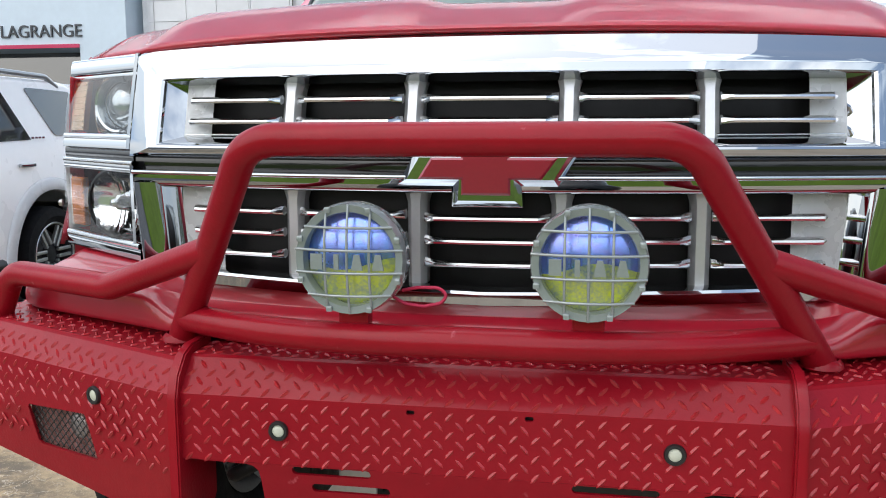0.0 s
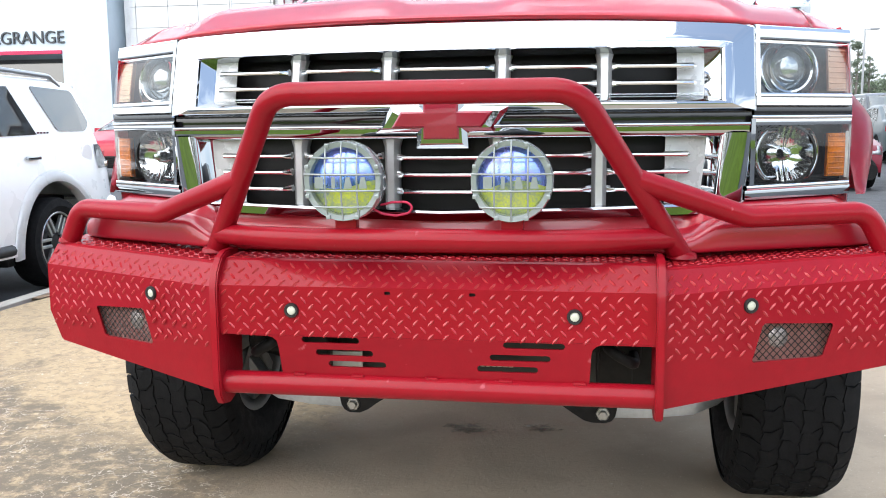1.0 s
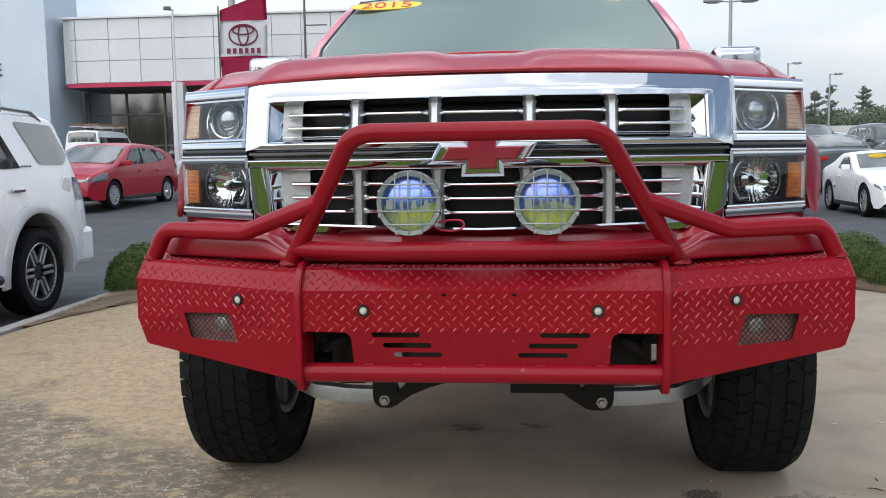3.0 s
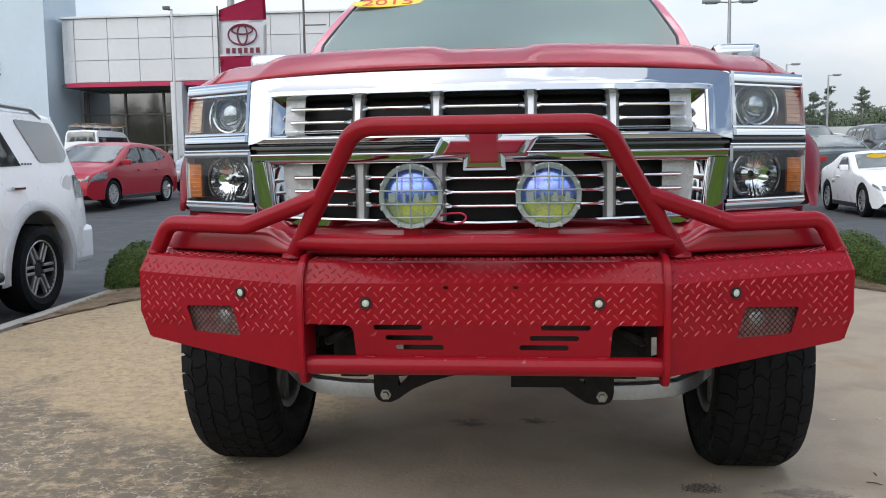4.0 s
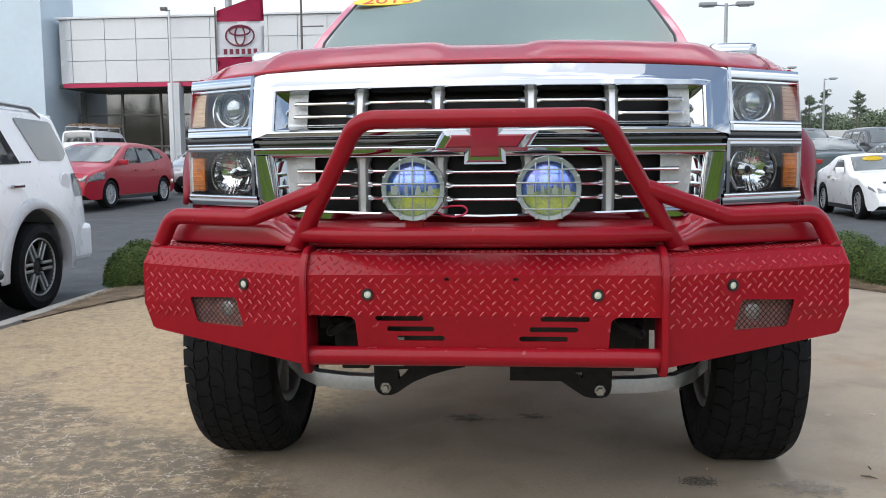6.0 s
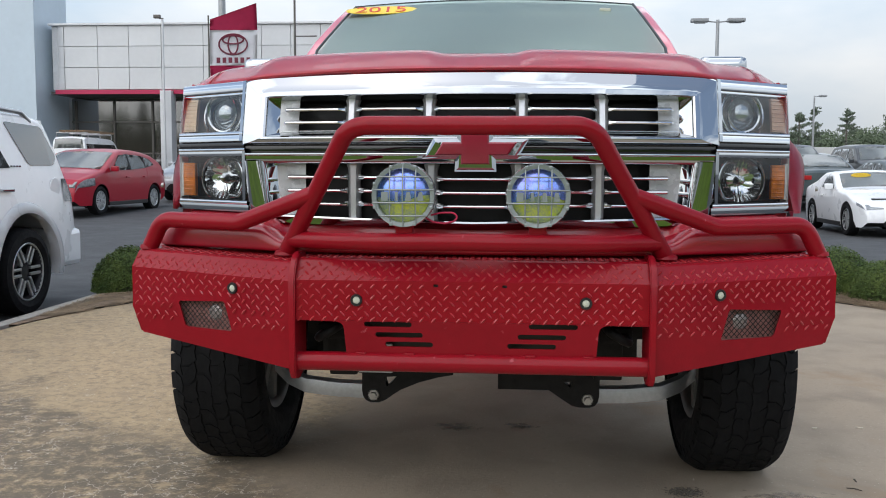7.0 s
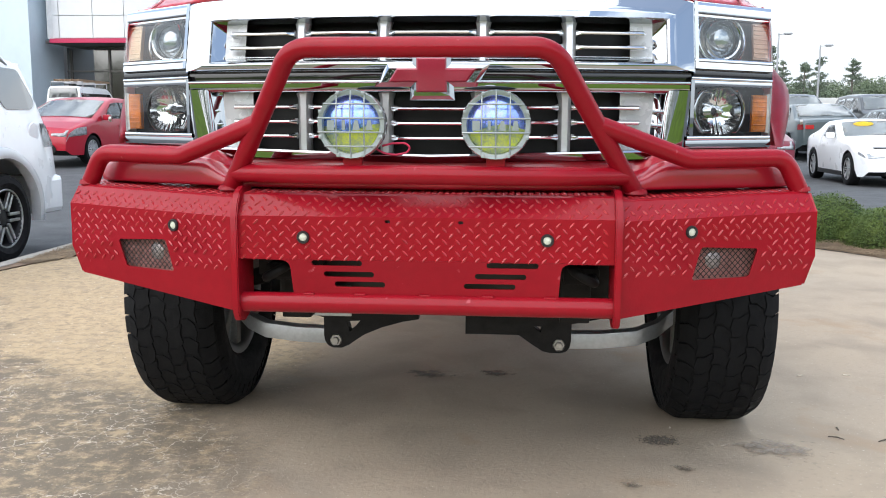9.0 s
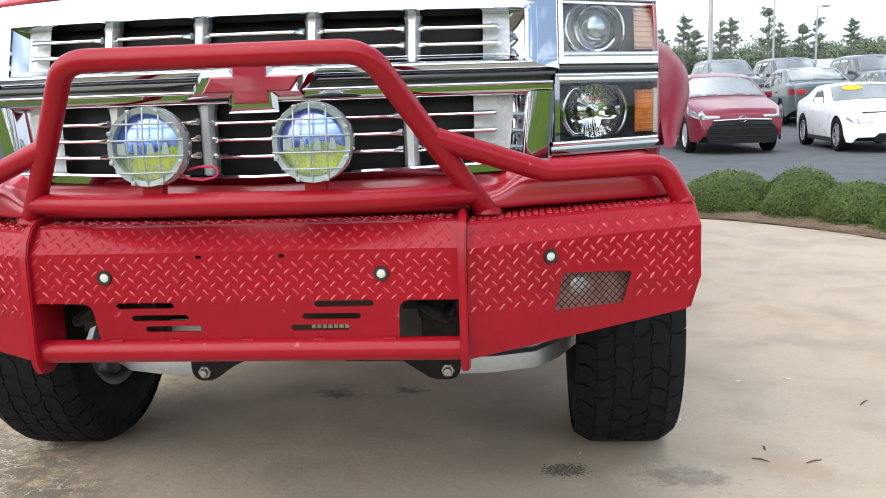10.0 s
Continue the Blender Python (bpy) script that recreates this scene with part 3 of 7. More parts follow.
def build_showroom():
    base = lot(BY)
    house = empty("showroom", "white panelled car showroom with a crimson stripe over dark storefront glass", "showroom", (0, 0, 0))
    # recessed storefront
    bm = bmesh.new()
    box(bm, (-12, BY + 8, 3.6), (27, 11, 7.4))
    part("wall", bm, PANEL_WHITE, house, "plain white wall behind the fascia")
    bm = bmesh.new()
    box(bm, (-13.4, BY + 2.2, 2.45), (15.6, 0.06, 4.1))
    part("storefront", bm, STORE_GLASS, house, "dark reflecting storefront glass")
    for k in range(9):
        bm = bmesh.new()
        box(bm, (-21.0 + 1.9 * k, BY + 2.14, 2.4), (0.09, 0.1, 4.0), 0.01)
        part("mullion", bm, MULLION, house)
    for z in (1.9, 3.4):
        bm = bmesh.new()
        box(bm, (-13.4, BY + 2.14, z), (15.6, 0.08, 0.08), 0.01)
        part("transom", bm, MULLION, house)
    # soffit and joint backing
    bm = bmesh.new()
    box(bm, (-12.5, BY + 1.35, 4.62), (17.4, 2.3, 0.12), 0.01)
    part("soffit", bm, MULLION, house)
    bm = bmesh.new()
    box(bm, (-12.4, BY + 0.3, 6.18), (17.2, 0.5, 2.86))
    part("panel_backing", bm, JOINT, house)
    # panels, three courses
    xs = [-20.4, -18.83, -17.37, -15.85, -13.91, -12.55, -11.24, -9.9, -8.55, -7.2, -5.85, -4.5]
    zs = [4.76, 5.75, 6.70, 7.63]
    for a, b in zip(xs, xs[1:]):
        for c, d in zip(zs, zs[1:]):
            bm = bmesh.new()
            box(bm, ((a + b) / 2, BY, (c + d) / 2), (b - a - 0.025, 0.06, d - c - 0.025), 0.008)
            part("panel", bm, PANEL_WHITE, house)
    # curved end towards the tower
    for c, d in zip(zs, zs[1:]):
        bm = bmesh.new()
        def bend(i, j):
            a = radians(90 * i / 10)
            return (-20.42 - 1.0 * math.sin(a), BY - 0.03 + 1.5 * (1 - math.cos(a)), (c + 0.012) if j == 0 else (d - 0.012))
        grid(bm, 11, 2, bend)
        part("curved_panel", bm, PANEL_WHITE, house, smooth=40)
    bm = bmesh.new()
    box(bm, (-18.1, BY - 0.02, 4.645), (5.5, 0.12, 0.19), 0.01)
    box(bm, (-9.9, BY - 0.02, 4.645), (10.8, 0.12, 0.19), 0.01)
    part("stripe", bm, STRIPE_RED, house, "crimson stripe under the fascia")
    bm = bmesh.new()
    box(bm, (-12.4, BY + 0.22, 7.68), (17.4, 0.7, 0.10), 0.02)
    part("coping", bm, PANEL_WHITE, house)
    for x in (-15.58, -5.2):
        bm = bmesh.new()
        box(bm, (x, BY - 0.05, (4.74 + base) / 2 - 0.05), (0.52, 0.6, 4.74 - base), 0.02)
        part("pier", bm, PANEL_WHITE, house, "white clad pier")

    # tower with the portal
    tower = empty("portal_tower", "pale blue grey entrance tower with a dark portal", "tower")
    bm = bmesh.new()
    outline = [(-34, base - 0.2), (-33.0, base - 0.2), (-33.0, 4.60), (-23.66, 4.60), (-23.66, base - 0.2), (-21.33, base - 0.2), (-21.33, 12.0), (-34, 12.0)]
    plate(bm, outline, [], 3.0, lambda u, v, d: (u, BY - 0.9 + d, v))
    part("tower_wall", bm, PANEL_BLUE, tower)
    bm = bmesh.new()
    box(bm, (-28.33, BY - 0.93, 4.69), (9.34, 0.10, 0.17), 0.01)
    part("stripe", bm, STRIPE_RED, tower, "crimson stripe over the portal")
    bm = bmesh.new()
    box(bm, (-28.33, BY + 1.9, 2.4), (9.3, 0.1, 4.6))
    part("portal_glass", bm, STORE_GLASS, tower, "dark glass deep inside the portal")
    lettering("sign_letters", "LAGRANGE", 0.80, BLACK_LETTERS, tower, pose(-25.55, BY - 0.94, 5.34, 90, 0, 0), 0.04, "charcoal raised sign letters")


def light_pole(name, x, y, height, arms, label, r=0.09):
    z = lot(y, x)
    pole = empty(name, label, "light pole", (x, y, z))
    bm = bmesh.new()
    tube(bm, [(0, 0, 0), (0, 0, height * 0.5), (0, 0, height)], [r * 1.25, r * 1.05, r * 0.8], 12)
    part("pole", bm, POLE_GREY, pole, smooth=50)
    bm = bmesh.new()
    lathe(bm, [(r * 2.2, 0), (r * 2.2, 0.05), (r * 1.6, 0.10)], 16, pose(0, 0, 0, 90))
    part("base", bm, POLE_GREY, pole, smooth=40)
    for s in arms:
        bm = bmesh.new()
        tube(bm, [(0, 0, height - 0.1), (s * 0.5, 0, height - 0.06)], 0.035, 8)
        part("arm", bm, POLE_GREY, pole)
        bm = bmesh.new()
        box(bm, (s * 0.82, 0, height - 0.02), (0.78, 0.36, 0.17), 0.05)
        box(bm, (s * 0.80, 0, height - 0.12), (0.50, 0.28, 0.05), 0.02)
        part("lamp_head", bm, LAMP_GREY, pole, "grey shoebox lamp head")
    return pole


def build_poles():
    light_pole("street_lamp", 9.3, 40.5, 7.55, (-1, 1), "grey twin headed car park lamp on a tall pole")
    light_pole("street_lamp", -12.05, 35.0, 11.0, (-1, 1), "grey twin headed car park lamp on a tall pole", 0.15)
    light_pole("street_lamp", 30.0, 92.0, 7.6, (1,), "grey single headed lamp pole far across the car park")
    light_pole("street_lamp", 24.3, 86.0, 8.2, (1,), "grey single headed lamp pole far across the car park")
    light_pole("street_lamp", 35.5, 84.0, 8.2, (1,), "grey single headed lamp pole far across the car park")
    # slim pole with a small spotlight by the fascia
    y = BY - 0.6
    slim = empty("spotlight_pole", "slim white pole with a small dark spotlight beside the fascia", "spotlight", (-15.55, y, lot(y, -15.55)))
    bm = bmesh.new()
    tube(bm, [(0, 0, 0), (0, 0, 7.1)], 0.055, 10)
    part("pole", bm, PANEL_WHITE, slim, smooth=50)
    bm = bmesh.new()
    box(bm, (-0.22, -0.02, 7.2), (0.30, 0.2, 0.16), 0.04)
    box(bm, (-0.05, 0, 7.12), (0.2, 0.05, 0.05), 0.01)
    part("lamp_head", bm, MULLION, slim)
    # thin flag pole
    thin = empty("flag_pole", "thin dark pole standing before the showroom", "pole", (-8.75, 34.0, lot(34, -8.75)))
    bm = bmesh.new()
    tube(bm, [(0, 0, 0), (0, 0, 5), (0, 0, 10)], [0.06, 0.05, 0.035], 8)
    part("pole", bm, MULLION, thin, smooth=50)
    bm = bmesh.new()
    box(bm, (0.45, 0, 5.9), (0.9, 0.05, 0.05), 0.01)
    part("bracket", bm, MULLION, thin)

    # feather banner
    fx, fy = -10.02, 30.0
    flag = empty("banner_flag", "upright crimson and white banner with an oval emblem", "banner", (fx, fy, lot(fy, fx)))
    z0 = lot(fy)
    def sway(u, v):
        return 0.05 * math.sin(2.2 * v + 1.4 * u)
    def cloth(lo, hi, mat, name, label):
        bm = bmesh.new()
        def at(i, j):
            u = i / 10
            a, b = lo(u), hi(u)
            v = a + (b - a) * j / 12
            return (-0.88 + 1.74 * u, sway(u, v), v - z0)
        grid(bm, 11, 13, at)
        bmesh.ops.solidify(bm, geom=bm.faces[:], thickness=0.006)
        return part(name, bm, mat, flag, label, smooth=60)
    cloth(lambda u: 5.88, lambda u: 6.27 + 0.55 * u, CLOTH_RED, "top_cloth", "crimson slanted cloth")
    cloth(lambda u: 4.62, lambda u: 5.876, CLOTH_WHITE, "field_cloth", "white cloth")
    cloth(lambda u: 3.4, lambda u: 4.616, CLOTH_RED, "lower_cloth", "crimson lower cloth")
    for rx, rz, cz in ((0.52, 0.36, 5.36), (0.18, 0.34, 5.36), (0.38, 0.145, 5.52)):
        bm = bmesh.new()
        ring = [(rx * math.cos(2 * math.pi * i / 36), -0.075, cz - z0 + rz * math.sin(2 * math.pi * i / 36)) for i in range(37)]
        tube(bm, ring, 0.030, 6, False)
        part("emblem_ring", bm, PRINT_DARK, flag, smooth=60)
    for k in range(6):
        bm = bmesh.new()
        box(bm, (-0.55 + 0.22 * k, -0.075, 4.80 - z0), (0.13, 0.02, 0.19), 0.006)
        part("lettering_bar", bm, PRINT_DARK, flag)
    bm = bmesh.new()
    tube(bm, [(-0.92, 0, 0), (-0.92, 0, 6.4 - z0)], 0.03, 8)
    part("pole", bm, MULLION, flag)


def stain_material(name, color, scale, low, high, rough):
    """A dark mark that frays out into the concrete."""
    m = bpy.data.materials.new(name)
    m.use_nodes = True
    nt = m.node_tree
    b, out = nt.nodes["Principled BSDF"], nt.nodes["Material Output"]
    b.inputs["Base Color"].default_value, b.inputs["Roughness"].default_value = (*color, 1), rough
    tc, n, r = nt.nodes.new("ShaderNodeTexCoord"), nt.nodes.new("ShaderNodeTexNoise"), nt.nodes.new("ShaderNodeValToRGB")
    n.inputs["Scale"].default_value, n.inputs["Detail"].default_value, n.inputs["Roughness"].default_value = scale, 7, 0.65
    nt.links.new(tc.outputs["Object"], n.inputs["Vector"])
    d, mr, mul = nt.nodes.new("ShaderNodeVectorMath"), nt.nodes.new("ShaderNodeMapRange"), nt.nodes.new("ShaderNodeMath")
    d.operation = "LENGTH"
    nt.links.new(tc.outputs["Object"], d.inputs[0])
    mr.inputs["From Min"].default_value, mr.inputs["From Max"].default_value, mr.inputs["To Min"].default_value, mr.inputs["To Max"].default_value = 0.2, 1.0, 0.18, -0.35
    nt.links.new(d.outputs["Value"], mr.inputs["Value"])
    nt.links.new(n.outputs["Fac"], mul.inputs[0])
    nt.links.new(mr.outputs["Result"], mul.inputs[1])
    mul.operation = "ADD"
    r.color_ramp.elements[0].position, r.color_ramp.elements[1].position = low, high
    nt.links.new(mul.outputs[0], r.inputs["Fac"])
    mix, tr = nt.nodes.new("ShaderNodeMixShader"), nt.nodes.new("ShaderNodeBsdfTransparent")
    nt.links.new(r.outputs["Color"], mix.inputs[0])
    nt.links.new(tr.outputs[0], mix.inputs[1])
    nt.links.new(b.outputs[0], mix.inputs[2])
    nt.links.new(mix.outputs[0], out.inputs["Surface"])
    return m


def build_stains():
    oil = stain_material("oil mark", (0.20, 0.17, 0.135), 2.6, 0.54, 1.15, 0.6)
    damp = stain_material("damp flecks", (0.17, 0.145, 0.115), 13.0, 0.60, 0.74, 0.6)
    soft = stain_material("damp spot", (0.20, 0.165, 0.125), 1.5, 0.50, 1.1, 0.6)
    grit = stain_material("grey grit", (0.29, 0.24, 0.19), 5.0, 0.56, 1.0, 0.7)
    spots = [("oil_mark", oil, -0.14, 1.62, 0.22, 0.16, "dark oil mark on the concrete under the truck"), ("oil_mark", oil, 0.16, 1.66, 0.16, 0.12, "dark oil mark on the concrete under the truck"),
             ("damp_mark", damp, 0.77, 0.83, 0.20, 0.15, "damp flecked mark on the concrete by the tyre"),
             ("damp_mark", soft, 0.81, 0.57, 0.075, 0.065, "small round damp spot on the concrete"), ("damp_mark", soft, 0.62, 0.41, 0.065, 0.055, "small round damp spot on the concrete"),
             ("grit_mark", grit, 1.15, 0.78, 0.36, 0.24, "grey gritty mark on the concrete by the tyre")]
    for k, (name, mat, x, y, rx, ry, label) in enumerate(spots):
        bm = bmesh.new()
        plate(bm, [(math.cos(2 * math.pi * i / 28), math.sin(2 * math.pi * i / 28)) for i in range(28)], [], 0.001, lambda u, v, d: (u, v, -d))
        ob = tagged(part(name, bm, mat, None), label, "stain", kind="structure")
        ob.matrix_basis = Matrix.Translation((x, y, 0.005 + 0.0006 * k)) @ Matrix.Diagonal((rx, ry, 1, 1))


def build_litter():
    """Twigs and pale chips lying on the pad."""
    twig_bark = material("dead twig", (0.09, 0.07, 0.05), 0.9, vary=0.4, scale=40)
    chip_wood = material("pale wood chip", (0.66, 0.58, 0.46), 0.8, vary=0.2, scale=60)
    for x, y, a, length in ((1.952, 1.474, 40, 0.07), (1.586, 0.901, 15, 0.06), (1.413, 0.914, -40, 0.055), (1.46, 1.02, 70, 0.03)):
        bm = bmesh.new()
        d = Vector((math.cos(radians(a)), math.sin(radians(a)), 0))
        n = Vector((-d.y, d.x, 0))
        tube(bm, [Vector((0, 0, 0.004)) - d * length / 2, Vector((0, 0, 0.007)) + n * 0.006, Vector((0, 0, 0.004)) + d * length / 2 + n * 0.01], [0.0022, 0.003, 0.0016], 6)
        ob = tagged(part("twig", bm, twig_bark, None, smooth=60), "small crooked dead twig on the concrete", "twig", group="litter on the pad")
        ob.matrix_basis = pose(x, y, 0)
    for x, y, a, size in ((1.534, 1.754, 10, 0.030), (1.749, 1.780, -25, 0.034), (-2.979, 2.776, 30, 0.02), (0.83, 0.98, 80, 0.016), (1.22, 1.30, 50, 0.018)):
        bm = bmesh.new()
        plate(bm, [(-1.0, -0.3), (0.2, -0.42), (1.0, -0.1), (0.7, 0.28), (-0.5, 0.34)], [], 0.3, lambda u, v, d: (u * size / 2, v * size / 2, 0.004 + size * 0.05 * u * u - d * 0.01))
        ob = tagged(part("wood_chip", bm, chip_wood, None), "small pale wood chip on the concrete", "wood chip", group="litter on the pad")
        ob.matrix_basis = pose(x, y, 0, 0, 0, a)


build_ground()
build_stains()
build_litter()
build_showroom()
build_poles()

# ---------------------------------------------------------------- the red pickup
truck = empty("pickup_truck", "lifted red pickup truck with a red tread plate bumper", "pickup truck")
WR, FY, RY = 0.486, 1.205, 4.85      # wheel radius, axles
WZ = 0.473       # the loaded tyre stands a little flattened
WX = {-1: 1.003, 1: 0.977}


def face_y(x):
    """Depth of the front face of the grille and headlights over the width."""
    x = abs(x)
    return 0.175 + 0.11 * (x / 0.71) ** 2 if x < 0.71 else 0.285 + 0.78 * (x - 0.71)


def lean(z):
    return max(0.0, z - 1.29) * 0.30


def front(x, z, d=0.0):
    return Vector((x, face_y(x) + lean(z) + d, z))


def brow(x, z, d=0.0):
    """The grille's own face, which keeps its gentle bow out to the gap beside the headlights."""
    return Vector((x, 0.175 + 0.11 * (x / 0.71) ** 2 + lean(z) + d, z))


def wing_y(x):
    return max(0.0, 0.40 * (abs(x) - 0.518))


# ---- bumper
def build_bumper():
    x0 = 0.500
    bm = bmesh.new()

    def lower(u, v, d):
        return (u, 0.0 + (0.772 - v) * 0.22 * (v < 0.772) + d, v)
    slots = []
    for a, b, z in ((0.303, 0.166, 0.763), (0.271, 0.135, 0.732), (0.243, 0.106, 0.704)):
        slots += [rounded(-a, z - 0.0075, -b, z + 0.0075, 0.007, 4), rounded(b, z - 0.0075, a, z + 0.0075, 0.007, 4)]
    # upper face and lower face, folded at one line, with the tow openings left out at the sides
    plate(bm, [(-x0, 0.773), (x0, 0.773), (x0, 0.888), (-x0, 0.888)], [rounded(s * 0.097 - 0.007, 0.872, s * 0.097 + 0.007, 0.880, 0.003, 2) for s in (-1, 1)], 0.008, lambda u, v, d: (u, d, v))
    plate(bm, [(-x0, 0.7725)] + [(-0.384, 0.7695), (-0.372, 0.766), (-0.364, 0.758), (-0.361, 0.745), (-0.357, 0.672), (0.357, 0.672), (0.361, 0.745), (0.364, 0.758), (0.372, 0.766), (0.384, 0.7695), (x0, 0.7695), (x0, 0.7725)],
          slots, 0.008, lower)
    # chamfer and top
    prof = [(0.0, 0.888), (0.046, 0.941), (0.052, 0.945), (0.30, 0.953), (0.30, 0.945), (0.05, 0.936), (0.008, 0.884)]
    grid(bm, 2, len(prof), lambda i, j: ((-x0, x0)[i], *prof[j]), wrap_v=True)
    bumper = part("bumper", bm, RED_COAT, truck, "red tread plate ranch style bumper")

    # tow openings: dark pockets behind
    for s in (-1, 1):
        bm = bmesh.new()
        box(bm, (s * 0.43, 0.30, 0.765), (0.20, 0.02, 0.17))
        box(bm, (s * 0.43, 0.24, 0.705), (0.10, 0.09, 0.05), 0.01)
        box(bm, (s * 0.43, 0.16, 0.787), (0.17, 0.30, 0.01))
        part("tow_pocket", bm, DARK_STEEL, bumper)
        bm = bmesh.new()
        tube(bm, fillet([(s * 0.46, 0.28, 0.70), (s * 0.46, 0.10, 0.70), (s * 0.40, 0.10, 0.735), (s * 0.40, 0.28, 0.735)], 0.03, 5), 0.014, 8)
        part("tow_hook", bm, DARK_STEEL, bumper, smooth=60)

    # dark blocks added behind the two small holes so they read as shaded
    for s in (-1, 1):
        bm = bmesh.new()
        box(bm, (s * 0.097, 0.022, 0.876), (0.03, 0.012, 0.02), 0.003)
        part("hole_stop", bm, BLACK_PLASTIC, bumper)
    # dark sheet added behind the slots in place of the shade there
    bm = bmesh.new()
    box(bm, (0, 0.56, 0.66), (0.76, 0.012, 0.30), 0.004)
    part("splash_plate", bm, BLACK_PLASTIC, bumper)

    # gusset plates
    gus = [(-0.016, 0.880), (-0.004, 0.918), (0.024, 0.950), (0.055, 0.962), (0.13, 0.962), (0.13, 0.66), (0.085, 0.604), (0.045, 0.592), (0.006, 0.600), (-0.012, 0.625), (-0.016, 0.66)]
    for s in (-1, 1):
        bm = bmesh.new()
        plate(bm, gus, [], 0.019, lambda u, v, d: (s * (0.499 + d), u, v))
        bmesh.ops.bevel(bm, geom=[e for e in bm.edges if len(e.link_faces) == 2 and e.calc_face_angle(0) > 1.0], offset=0.003, segments=2, affect="EDGES", clamp_overlap=True)
        part("gusset", bm, RED_COAT, bumper, smooth=35)

    # wings
    for s in (-1, 1):
        bm = bmesh.new()
        xe = 1.072

        def zlow(x):
            return 0.622 + (x - 0.52) * (0.688 - 0.622) / (1.045 - 0.52)

        def face(u, v, d):
            y = wing_y(u) + d
            if v < 0.772:
                y += (0.772 - v) * 0.16
            return (s * u, y, v)
        hole = [(0.897, 0.7995), (0.742, 0.8085), (0.736, 0.803), (0.716, 0.724), (0.720, 0.7185), (0.874, 0.7205), (0.882, 0.726), (0.901, 0.794)]
        n = 8
        top = [(0.519 + (xe - 0.519) * i / n, 0.884 + 0.012 * i / n) for i in range(n + 1)]
        # one folded sheet: the fold line is a row of nodes
        plate(bm, [(0.519, zlow(0.519)), (0.70, zlow(0.70)), (0.85, zlow(0.85)), (1.045, zlow(1.045)), (xe + 0.006, 0.770), *reversed(top), (0.519, 0.772)], [hole], 0.008, face)
        # chamfer and top plate
        def cap(i, j):
            u = 0.519 + (xe - 0.519) * i / n
            zc = 0.884 + 0.012 * i / n
            k = [(0.0, 0.0), (0.040, 0.048), (0.048, 0.053), (0.34 - 0.10 * i / n, 0.060), (0.34 - 0.10 * i / n, 0.052), (0.046, 0.044), (0.008, -0.004)][j]
            end = 0.012 * k[0] / 0.05 if i == n else 0
            return (s * (u - min(end, 0.012)), wing_y(u) + k[0], zc + k[1])
        grid(bm, n + 1, 7, cap, wrap_v=True)
        # end return
        ends = [(0.222, 0.896), (0.262, 0.944), (0.56, 0.955), (0.56, 0.80), (0.235, 0.690), (0.222, 0.770)]
        plate(bm, ends, [], 0.008, lambda u, v, d: (s * (1.076 - 0.02 * max(0, 0.77 - v) / 0.08 - 0.008 * (v > 0.93) - d), u, v))
        bmesh.ops.recalc_face_normals(bm, faces=bm.faces[:])
        part("wing", bm, RED_COAT, bumper)

        # fog lamp pocket, mesh and lamp
        bm = bmesh.new()
        def pocket(i, j):
            u = (0.70, 0.915)[i]
            return (s * u, wing_y(u) + 0.024, (0.70, 0.82)[j])
        grid(bm, 2, 2, pocket)
        bmesh.ops.solidify(bm, geom=bm.faces[:], thickness=0.01)
        part("fog_pocket", bm, FOG_BACK, bumper)
        bm = bmesh.new()
        lathe(bm, [(0.001, -0.012), (0.020, -0.009), (0.033, 0.0), (0.036, 0.03), (0.02, 0.05)], 20, Matrix.Translation((s * 0.775, wing_y(0.775) + 0.030, 0.770)) @ pose(0, 0, 0, 0, 0, s * 21))
        part("fog_lamp", bm, FOG_LENS, bumper, "clear round fog lamp", smooth=50)
        bm = bmesh.new()
        def inside(u, v):
            return 0.722 + 0.0 < v < 0.806 and 0.716 + (v - 0.72) * 0.25 < u < 0.883 + (v - 0.722) * 0.25
        for sign in (-1, 1):
            for k in range(-14, 26):
                run = []
                for q in range(0, 81):
                    v = 0.715 + 0.10 * q / 80
                    u = 0.70 + 0.0165 * k + sign * (v - 0.76) * 0.95
                    if inside(u, v):
                        run.append((s * u, wing_y(u) + 0.014 + 0.0012 * sign, v))
                if len(run) > 3:
                    tube(bm, [run[0], run[-1]], 0.0012, 5)
        part("fog_mesh", bm, BLACK_PLASTIC, bumper, "dark expanded metal mesh")

    # parking sensors
    for x, y, z in ((0.324, 0.0, 0.832), (0.707, 0.0755, 0.851)):
        for s in (-1, 1):
            turn = Matrix.Translation((s * x, y, z)) @ pose(0, 0, 0, 0, 0, s * (21.8 if x > 0.6 else 0))
            bm = bmesh.new()
            lathe(bm, [(0.0105, -0.001), (0.0115, -0.006), (0.016, -0.006), (0.0175, -0.002), (0.0175, 0.006)], 24, turn)
            part("sensor_ring", bm, BLACK_PLASTIC, bumper, smooth=40)
            bm = bmesh.new()
            lathe(bm, [(0.0005, -0.005), (0.008, -0.0045), (0.0105, -0.003), (0.0105, 0.006)], 20, turn)
            part("sensor_disc", bm, SENSOR_FACE, bumper, "pale round parking sensor", smooth=40)

    # bottom tube with weld tabs
    bm = bmesh.new()
    tube(bm, [(-0.5, 0.028, 0.649), (0, 0.028, 0.649), (0.5, 0.028, 0.649)], 0.0275, 20)
    part("lower_tube", bm, RED_COAT, bumper, smooth=50)
    for x in (-0.315, -0.175, 0.0, 0.17, 0.335):
        bm = bmesh.new()
        box(bm, (x, 0.022, 0.675), (0.030, 0.016, 0.007), 0.003)
